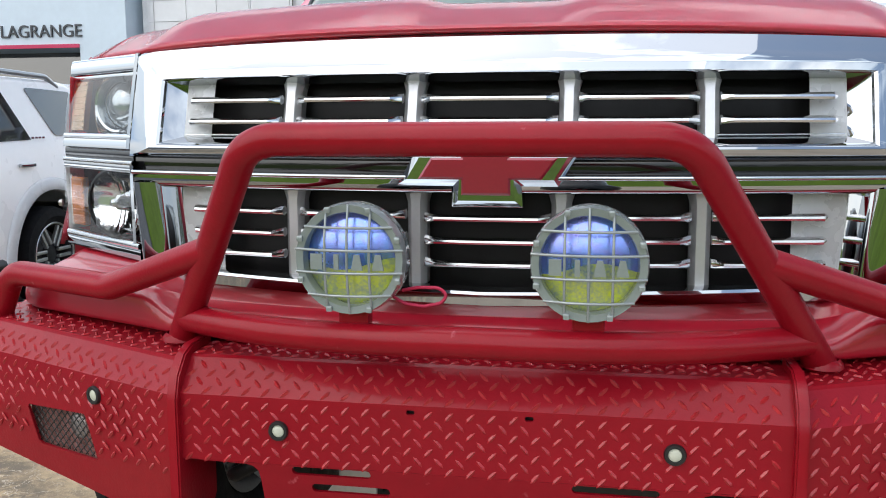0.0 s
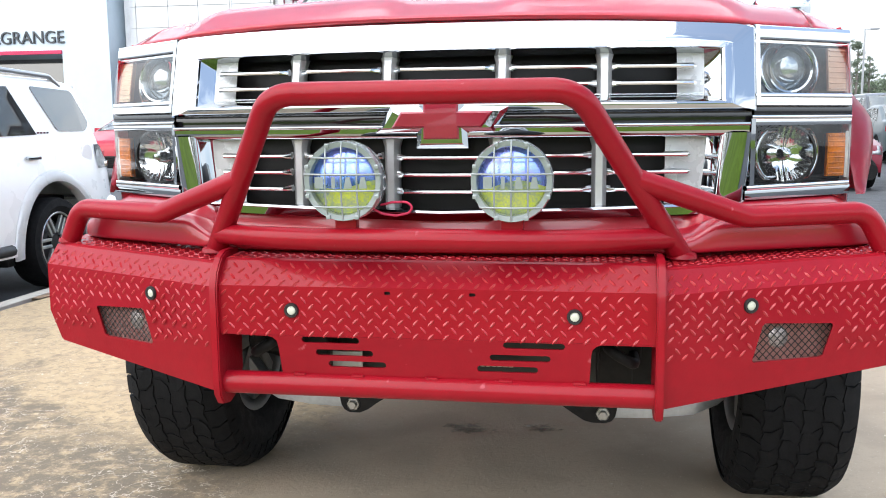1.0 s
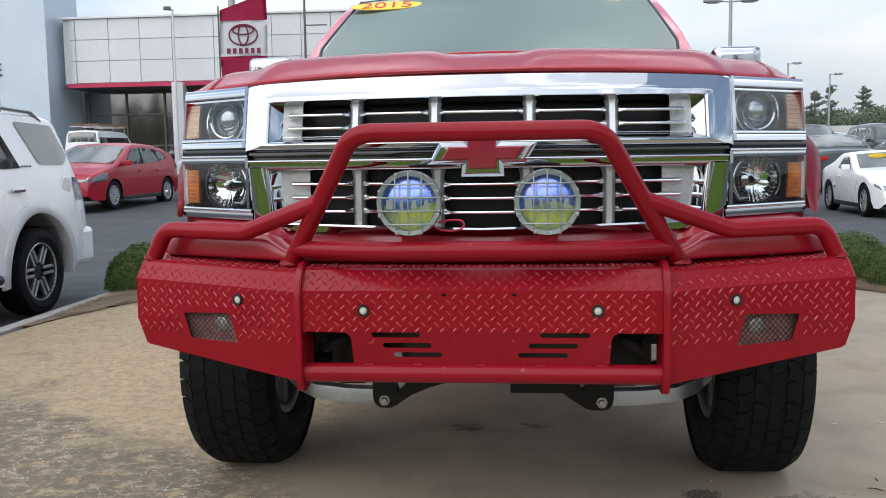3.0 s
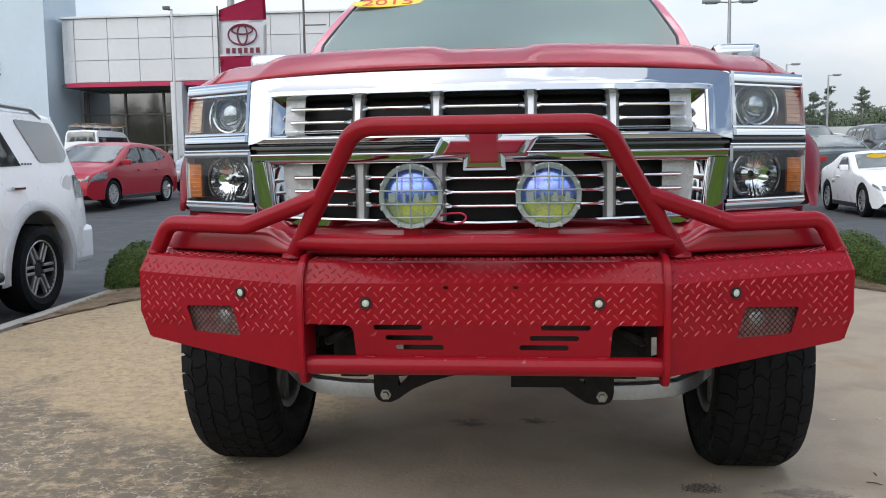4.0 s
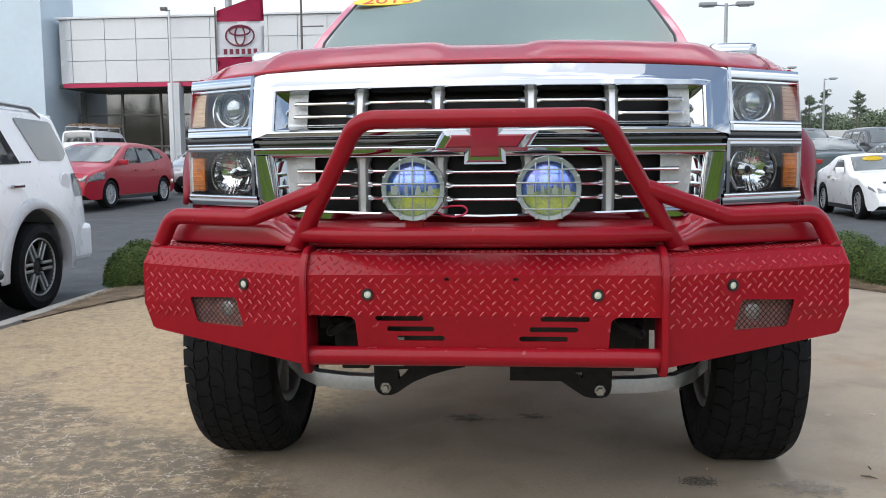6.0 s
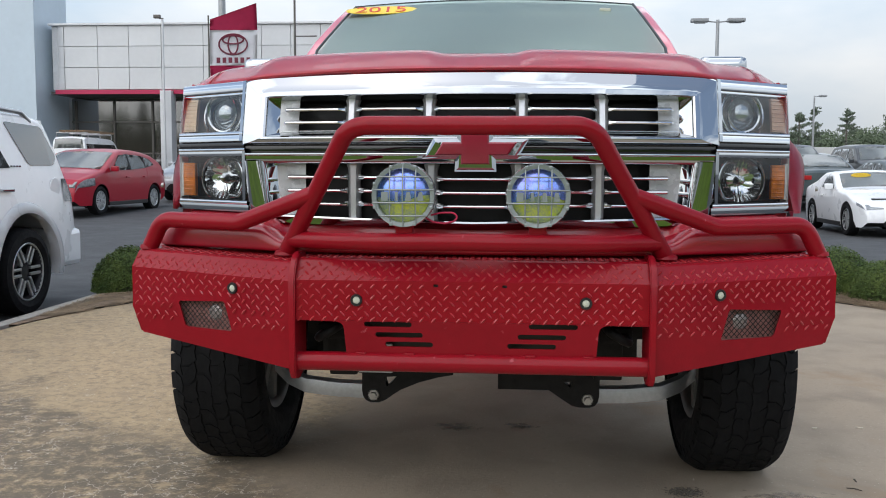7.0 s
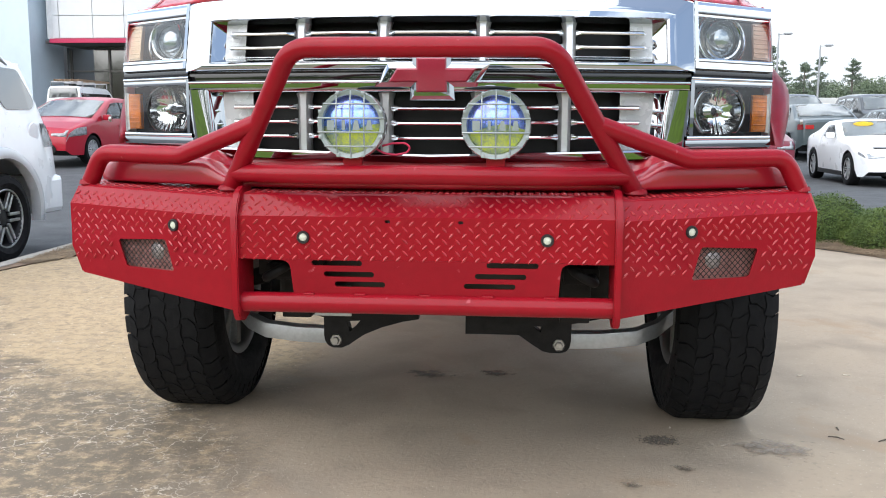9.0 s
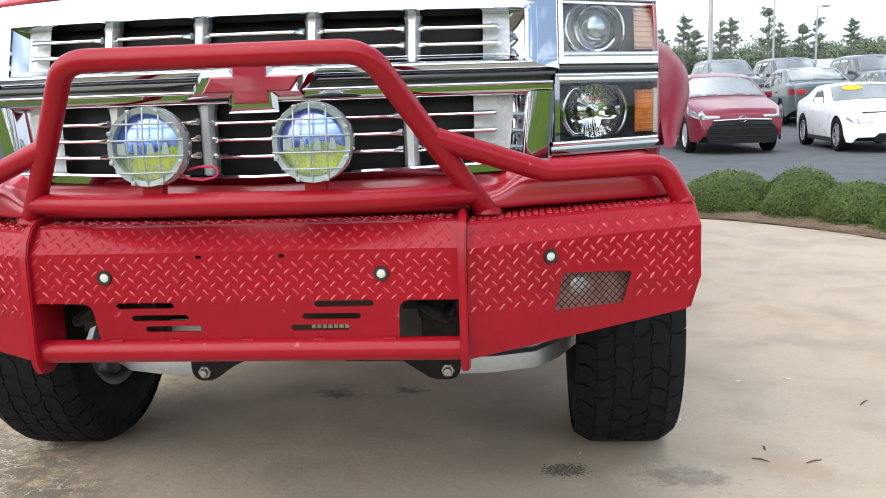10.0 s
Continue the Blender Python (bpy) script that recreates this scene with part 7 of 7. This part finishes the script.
SEDAN = dict(L=4.85, W=1.84, belt=0.98, sill=0.23, axles=(0.94, 3.72), R=0.33, top=[(0, 0.50), (0.04, 0.68), (0.2, 0.79), (1.1, 0.97), (1.22, 1.0), (1.95, 1.36), (2.35, 1.45), (3.2, 1.44), (3.85, 1.20), (4.1, 1.08), (4.7, 1.03), (4.82, 0.95), (4.85, 0.6)],
             windows=[[(1.65, 1.0), (2.48, 1.01), (2.48, 1.36), (2.05, 1.33)], [(2.56, 1.01), (3.55, 1.04), (3.25, 1.36), (2.56, 1.37)]],
             screen=(1.24, 1.94), rear=(3.28, 4.05), lamp_z=0.62, tail_z=0.78, mouth=(0.20, 0.60, 0.70), wing=True, handles=(2.3, 3.2), track=0.80)
COUPE = dict(L=3.92, W=1.73, belt=0.88, sill=0.19, axles=(0.78, 3.09), R=0.315, top=[(0, 0.44), (0.04, 0.56), (0.18, 0.66), (0.8, 0.82), (1.15, 0.88), (1.32, 0.90), (1.90, 1.19), (2.15, 1.245), (2.6, 1.22), (3.0, 1.05), (3.4, 0.96), (3.8, 0.90), (3.92, 0.5)],
             windows=[[(1.62, 0.90), (2.45, 0.92), (2.38, 1.15), (1.98, 1.14)]],
             screen=(1.34, 1.89), rear=(2.64, 2.95), lamp_z=0.52, tail_z=0.70, tail_h=0.10, mouth=(0.20, 0.36, 0.42), handles=(2.35,), track=0.765, lamp_rise=0.09, lamp_len=0.30, lamp_h=0.055)
SUV = dict(L=4.6, W=1.85, belt=1.05, sill=0.28, axles=(0.9, 3.56), R=0.36, top=[(0, 0.70), (0.05, 0.90), (0.2, 1.0), (1.0, 1.10), (1.15, 1.13), (1.8, 1.58), (2.1, 1.67), (3.2, 1.70), (4.1, 1.64), (4.4, 1.25), (4.55, 1.05), (4.6, 0.6)],
           windows=[[(1.5, 1.08), (2.3, 1.09), (2.3, 1.55), (1.95, 1.53)], [(2.4, 1.09), (3.2, 1.10), (3.15, 1.56), (2.4, 1.56)], [(3.3, 1.12), (4.0, 1.18), (3.85, 1.52), (3.25, 1.56)]],
           screen=(1.17, 1.8), rear=(4.12, 4.38), lamp_z=0.74, tail_z=0.95, mouth=(0.38, 0.70, 0.55), handles=(2.2, 3.1))
VAN = dict(L=5.4, W=2.0, belt=1.20, sill=0.36, axles=(0.95, 4.3), R=0.36, tumble=0.16, tail=0.03, top=[(0, 0.85), (0.05, 1.02), (0.5, 1.15), (0.75, 1.22), (1.45, 1.92), (1.8, 2.06), (3.5, 2.10), (5.2, 2.08), (5.34, 1.95), (5.4, 0.7)],
           windows=[[(1.2, 1.25), (2.0, 1.25), (2.0, 1.80), (1.55, 1.80)], [(4.3, 1.35), (4.75, 1.35), (4.75, 1.78), (4.3, 1.78)], [(4.85, 1.35), (5.2, 1.35), (5.2, 1.78), (4.85, 1.78)]],
           screen=(0.78, 1.44), rear=(5.30, 5.36), lamp_z=0.80, tail_z=0.9, tail_h=0.3, mouth=(0.6, 0.9, 0.6))


def build_cars():
    suv, wide = build_car("off_road_car", "white off-road estate car with tinted rear glass beside the kerb", "car", WHITE_PAINT, (-5.115, 1.36, -0.10), 0, OFFROADER, spokes=6, screen=CAR_GLASS)
    # rear quarter glass with round corners
    corners = [(3.98, 1.325), (4.42, 1.325), (4.52, 1.40), (4.33, 1.685), (3.72, 1.705)]
    for s in (-1, 1):
        bm = bmesh.new()
        loop = []
        for k, (y, z) in enumerate(corners):
            a, b = Vector(corners[k - 1]), Vector(corners[(k + 1) % 5])
            c = Vector((y, z))
            for q in range(6):
                f = q / 5
                p0, p1 = c + (a - c).normalized() * 0.05, c + (b - c).normalized() * 0.05
                p = p0 * (1 - f) ** 2 + c * 2 * f * (1 - f) + p1 * f ** 2
                loop.append((p.x, p.y))
        plate(bm, loop, [], 0.012, lambda u, v, d: (s * (wide(u, v) + 0.008 - d), u, v))
        part("quarter_window", bm, CAR_GLASS, suv, "tinted rear quarter window")
    # roof rails, spoiler, arch lips, fuel flap, step and rear trim of the near car
    for s in (-1, 1):
        bm = bmesh.new()
        x = wide(3.0, 1.70) - 0.02
        tube(bm, fillet([(s * x, 1.98, 1.70), (s * x, 2.15, 1.80), (s * x, 3.1, 1.835), (s * x, 4.05, 1.80), (s * x, 4.2, 1.72)], 0.08, 4), 0.022, 8)
        part("roof_rail", bm, GREY_CAR, suv, "grey roof rail", smooth=50)
        for c in OFFROADER["axles"]:
            bm = bmesh.new()
            ra = 0.385 * 1.38
            def lip(i, j):
                a = radians(-8 + 196 * i / 28)
                r, o = [(ra + 0.085, 0.004), (ra + 0.07, 0.028), (ra + 0.01, 0.036), (ra - 0.01, 0.028), (ra - 0.012, -0.06)][j]
                z = max(0.30, 0.385 + r * math.sin(a))
                y = c - r * math.cos(a)
                return (s * (wide(y, z) + o), y, z)
            grid(bm, 29, 5, lip)
            bmesh.ops.solidify(bm, geom=bm.faces[:], thickness=0.008)
            part("arch_lip", bm, WHITE_PAINT, suv, smooth=60)
        bm = bmesh.new()
        tube(bm, [(s * 0.98, 1.50, 0.40), (s * 0.98, 3.10, 0.40)], 0.045, 8)
        part("side_step", bm, BLACK_PLASTIC, suv, smooth=50)
    bm = bmesh.new()
    box(bm, (0, 4.50, 1.735), (1.34, 0.26, 0.05), 0.02)
    part("spoiler", bm, WHITE_PAINT, suv, "white roof spoiler")
    bm = bmesh.new()
    box(bm, (0, 4.66, 0.53), (1.86, 0.40, 0.36), 0.09, seg=4)
    part("rear_bumper", bm, WHITE_PAINT, suv)
    bm = bmesh.new()
    lathe(bm, [(0.001, -0.004), (0.085, -0.003), (0.09, 0.004)], 28, Matrix.Translation((wide(4.36, 1.12) + 0.003, 4.36, 1.12)) @ pose(0, 0, 0, 0, 0, 90))
    part("fuel_flap", bm, WHITE_PAINT, suv, smooth=50)
    for q in range(4):
        bm = bmesh.new()
        box(bm, (wide(3.8, 1.29) + 0.004, 3.68 + 0.045 * q, 1.315), (0.006, 0.030, 0.016), 0.002)
        part("lettering_bar", bm, CHROME, suv)

    build_car("hatchback", "bright red hatchback parked before the showroom", "car", RED_CAR, (-9.91, 16.06, lot(18.2, -9.9)), -2.9, HATCH, spokes=10)
    build_car("small_car", "grey compact car behind the red hatchback", "car", GREY_CAR, (-8.75, 21.5, lot(23, -8.75)), -2, HATCH, spokes=10, screen=CAR_GLASS)
    van, _ = build_car("work_van", "white work van carrying wooden ladders on its roof rack", "van", WHITE_PAINT, (-17.9, 37.0, lot(35, -18.0)), 183, VAN, rim=DARK_ALLOY)
    van.scale = (0.78, 0.80, 0.86)
    for y in (1.9, 3.4, 4.9):
        bm = bmesh.new()
        tube(bm, [(-0.82, y, 2.05), (-0.82, y, 2.30), (0.82, y, 2.30), (0.82, y, 2.05)], 0.03, 6)
        part("rack_bar", bm, POLE_GREY, van)
    for x in (-0.6, -0.2, 0.35):
        bm = bmesh.new()
        for o in (-0.14, 0.14):
            box(bm, (x + o, 3.3, 2.38), (0.05, 3.9, 0.09), 0.01)
        for k in range(11):
            box(bm, (x, 1.5 + 0.36 * k, 2.38), (0.28, 0.035, 0.035), 0.006)
        part("ladder", bm, LADDER, van, "wooden ladder strapped to the rack")

    red_sedan, _ = build_car("sedan", "deep red sedan with a wide black front grille", "car", DEEP_RED_CAR, (5.0, 16.3, lot(18)), 3, dict(SEDAN, lamp_z=0.63, lamp_h=0.16, lamp_len=0.62, lamp_rise=0.09, lamp_front=0.16), spokes=10)
    red_sedan.scale = (1.0, 1.0, 1.09)
    mx, _ = build_car("coupe", "small white coupe with a yellow windshield sticker", "car", WHITE_PAINT, (7.66, 15.62, lot(17)), -1.5, COUPE, rim=ALLOY, spokes=8)
    mx.scale = (1.0, 1.0, 1.04)
    bm = bmesh.new()
    def film(i, j):
        a, r = 2 * math.pi * i / 28, (j + 0.02) / 3
        x, y = -0.27 + 0.20 * r * math.cos(a), 1.76 + 0.085 * r * math.sin(a)
        return (x, y, lerp_table(COUPE["top"], y) + 0.035 * (1 - (x / 0.66) ** 2) + 0.024)
    grid(bm, 28, 4, film, wrap_u=True)
    bmesh.ops.solidify(bm, geom=bm.faces[:], thickness=0.003)
    part("price_sticker", bm, YELLOW_FILM, mx, "yellow oval sticker")
    bm = bmesh.new()
    for s in (-1, 1):
        box(bm, (s * 0.62, 0.035, 0.29), (0.16, 0.02, 0.035), 0.008, None)
    part("intake", bm, BLACK_PLASTIC, mx)
    rear_sedan, _ = build_car("sedan", "dark green grey sedan seen from behind", "car", DARK_CAR, (9.15, 28.6, lot(26)), 178, SEDAN, spokes=10)
    rear_sedan.scale = (1.0, 1.0, 1.08)
    build_car("sedan", "dark grey sedan nosed into a bay", "car", DARK_CAR, (12.3, 24.6, lot(26)), 2, SEDAN, spokes=10)
    for x, y, lab, mat in ((8.8, 32.6, "dark sport utility car in the far row", DARK_CAR), (11.4, 33.2, "black sport utility car in the far row", BLACK_CAR), (14.4, 33.0, "black sport utility car in the far row", BLACK_CAR), (17.2, 33.4, "dark sport utility car in the far row", DARK_CAR)):
        big, _ = build_car("sport_utility_car", lab, "car", mat, (x, y, lot(35)), 2, SUV, spokes=10)
        big.scale = (1.04, 1.0, 1.12)
    build_car("sedan", "pale grey sedan in the far row", "car", GREY_CAR, (10.6, 44.0, lot(46)), 0, SEDAN, spokes=10)
    build_car("hatchback", "pale grey hatchback in the far row", "car", GREY_CAR, (16.0, 45.0, lot(46)), 0, HATCH, spokes=10)


build_cars()

# ---------------------------------------------------------------- plants
def leaf_cloud(name, centres, mat, rnd, size, flat=0.5):
    """Small folded leaves about the given centres, as one mesh."""
    verts, faces = [], []
    for c, out in centres:
        a = Vector((rnd.gauss(0, 1), rnd.gauss(0, 1), rnd.gauss(0, 1)))
        d = (a - out * a.dot(out) * (1 - flat)).normalized()
        s = d.cross(out + Vector((rnd.gauss(0, 0.4), rnd.gauss(0, 0.4), rnd.gauss(0, 0.4)))).normalized()
        L = size * rnd.uniform(0.6, 1.3)
        b = len(verts)
        verts += [c, c + d * L * 0.5 + s * L * 0.32, c + d * L, c + d * L * 0.5 - s * L * 0.32]
        faces += [(b, b + 1, b + 2), (b, b + 2, b + 3)]
    me = bpy.data.meshes.new(name)
    me.from_pydata(verts, [], faces)
    me.materials.append(mat)
    return me


def build_bush(seed, r, h, at, label):
    rnd = random.Random(seed)
    bush = empty("bush", label, "bush", at, group="clipped bushes")
    bumps = [(Vector((rnd.gauss(0, 1), rnd.gauss(0, 1), abs(rnd.gauss(0, 0.8)))).normalized(), rnd.uniform(-0.10, 0.12)) for _ in range(26)]

    def radius(d):
        k = 1.0
        for b, o in bumps:
            k += o * max(0.0, d.dot(b) - 0.80) / 0.20
        return k
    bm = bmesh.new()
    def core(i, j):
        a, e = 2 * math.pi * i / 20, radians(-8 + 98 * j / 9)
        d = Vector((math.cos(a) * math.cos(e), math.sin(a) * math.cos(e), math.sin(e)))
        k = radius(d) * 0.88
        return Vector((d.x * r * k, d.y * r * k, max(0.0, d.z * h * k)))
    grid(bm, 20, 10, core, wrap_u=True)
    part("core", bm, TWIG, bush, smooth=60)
    pts = []
    for _ in range(24000):
        d = Vector((rnd.gauss(0, 1), rnd.gauss(0, 1), rnd.gauss(0, 1))).normalized()
        if d.z < -0.15:
            d.z = -d.z
        k = radius(d) * rnd.uniform(0.84, 1.01) + (0.06 if rnd.random() < 0.06 else 0)
        pts.append((Vector((d.x * r * k, d.y * r * k, max(0.01, d.z * h * k))), d))
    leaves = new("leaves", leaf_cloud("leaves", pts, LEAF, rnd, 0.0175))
    leaves.parent = bush
    tagged(leaves, "small glossy dark green leaves", kind="stuff")
    bm = bmesh.new()
    for k in range(5):
        a = 2 * math.pi * k / 5
        tube(bm, [(0.05 * math.cos(a), 0.05 * math.sin(a), -0.03), (0.5 * r * math.cos(a), 0.5 * r * math.sin(a), h * 0.5)], 0.012, 6)
    part("stem", bm, BARK, bush)
    return bush


def build_pine(seed, height):
    rnd = random.Random(seed)
    tree = empty("pine_tree", "tall thin pine with a ragged sparse crown", "tree", group="pines along the horizon")
    bm = bmesh.new()
    bend = rnd.uniform(-0.3, 0.3)
    tube(bm, [(bend * math.sin(2.2 * k / 8), 0, height * k / 8) for k in range(9)], [0.17 * (1 - 0.85 * k / 8) + 0.02 for k in range(9)], 7)
    part("trunk", bm, BARK, tree, smooth=60)
    pts = []
    bm = bmesh.new()
    for k in range(30):
        f = rnd.uniform(0.0, 1.0) ** 0.8
        z = height * (0.42 + 0.56 * f)
        a = rnd.uniform(0, 6.283)
        reach = (0.35 + 2.0 * (1 - f) ** 0.8 * (0.45 + 0.55 * min(1.0, f * 4))) * rnd.uniform(0.55, 1.1) * height / 10
        tip = Vector((math.cos(a) * reach, math.sin(a) * reach, z + rnd.uniform(-0.1, 0.35)))
        root = Vector((bend * math.sin(2.2 * z / height), 0, z - 0.2))
        tube(bm, [root, (root + tip) / 2 + Vector((0, 0, -0.06)), tip], [0.045, 0.03, 0.012], 5)
        for q in range(6):
            c = root + (tip - root) * (0.35 + 0.65 * q / 5) + Vector((rnd.gauss(0, 0.13), rnd.gauss(0, 0.13), rnd.gauss(0.04, 0.06)))
            for _ in range(15):
                o = Vector((rnd.gauss(0, 1), rnd.gauss(0, 1), rnd.gauss(0.25, 0.45))).normalized()
                pts.append((c + o * rnd.uniform(0, 0.24), o))
    part("limb", bm, BARK, tree)
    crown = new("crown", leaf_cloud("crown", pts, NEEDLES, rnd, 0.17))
    crown.parent = tree
    tagged(crown, "green needle tufts lightened in place of haze", kind="stuff")
    return tree


def build_woods(name, label, x0, x1, y0, y1, low, high, count, seed, mat, lift=0.0):
    """A far belt of woodland as one mass of leaf clumps with an uneven top."""
    rnd = random.Random(seed)
    pts = []
    trees = [(rnd.uniform(x0, x1), rnd.uniform(y0, y1), rnd.uniform(low, high), rnd.uniform(1.6, 3.4)) for _ in range(count)]
    for x, y, h, w in trees:
        for _ in range(1700):
            d = Vector((rnd.gauss(0, 1), rnd.gauss(0, 1), rnd.gauss(0, 1))).normalized()
            k = rnd.uniform(0.75, 1.0)
            z = h * 0.52 + d.z * h * 0.48 * k
            pts.append((Vector((x + d.x * w * k, y + d.y * w * k, max(0.0, z) + lift)), d))
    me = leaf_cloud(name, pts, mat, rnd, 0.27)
    tagged(new(name, me), label, "woods", kind="stuff")


def build_plants():
    for k, (a, rr, r, h) in enumerate(((52.6, 4.50, 0.50, 0.38), (43.0, 4.46, 0.44, 0.37), (35.0, 4.44, 0.43, 0.36), (26.6, 4.42, 0.42, 0.36), (147.0, 4.33, 0.345, 0.38), (138.0, 4.38, 0.40, 0.42))):
        build_bush(20 + k, r, h, (rr * math.cos(radians(a)), PAD_Y + rr * math.sin(radians(a)), 0.03), "rounded clipped dark green bush in the planting bed")
    first = build_pine(1, 8.0)
    first.matrix_basis = pose(19.5, 104, 1.0)
    others = [build_pine(2, 7.4), build_pine(3, 8.5), build_pine(4, 7.0)]
    rnd = random.Random(9)
    spots = [(24.0, 106), (28.2, 103), (33.5, 108), (38.0, 105), (42.5, 104), (47.5, 109), (53, 105), (15.2, 112), (59, 108), (65, 106), (21.6, 109), (26.0, 110), (30.6, 107), (36.0, 111), (45.0, 107), (56.0, 109), (17.4, 108)]
    for o, (x, y) in zip(others, spots[:3]):
        o.matrix_basis = pose(x, y, 1.0, 0, 0, rnd.uniform(0, 360))
    pool = [first, *others]
    for k, (x, y) in enumerate(spots[3:]):
        t = copy_thing(pool[k % 4], pose(x, y, 1.0, 0, 0, rnd.uniform(0, 360)))
        t.scale = (1, 1, rnd.uniform(0.88, 1.08))
    # a row across the lawn, behind the camera
    for k in range(16):
        t = copy_thing(pool[k % 4], pose(-70 + 9.3 * k + rnd.uniform(-3, 3), -88 + rnd.uniform(-4, 4), 1.4, 0, 0, rnd.uniform(0, 360)))
        s = rnd.uniform(1.4, 2.1)
        t.scale = (s, s, s)
    build_woods("woodland", "green woodland along the horizon, haze put into its foliage colour", 14, 90, 112, 124, 4.2, 6.4, 130, 5, BROADLEAF, 0.6)
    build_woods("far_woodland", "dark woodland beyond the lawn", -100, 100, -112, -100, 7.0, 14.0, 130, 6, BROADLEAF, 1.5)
    # low pale building and wires beyond the far row
    bm = bmesh.new()
    box(bm, (31.0, 96.0, 2.3), (9.0, 6.0, 2.6), 0.05)
    tagged(part("far_shed", bm, PALE_WALL), "low pale building beyond the car park", "shed")
    for dz in (0.0, 0.9):
        bm = bmesh.new()
        tube(bm, [(8 + 9 * k, 30 + 7 * k, 10.5 + dz - 0.25 * k + 0.02 * (k - 5) ** 2) for k in range(9)], 0.012, 5)
        tagged(part("overhead_cable", bm, CABLE), "thin dark overhead cable", "cable")


build_plants()
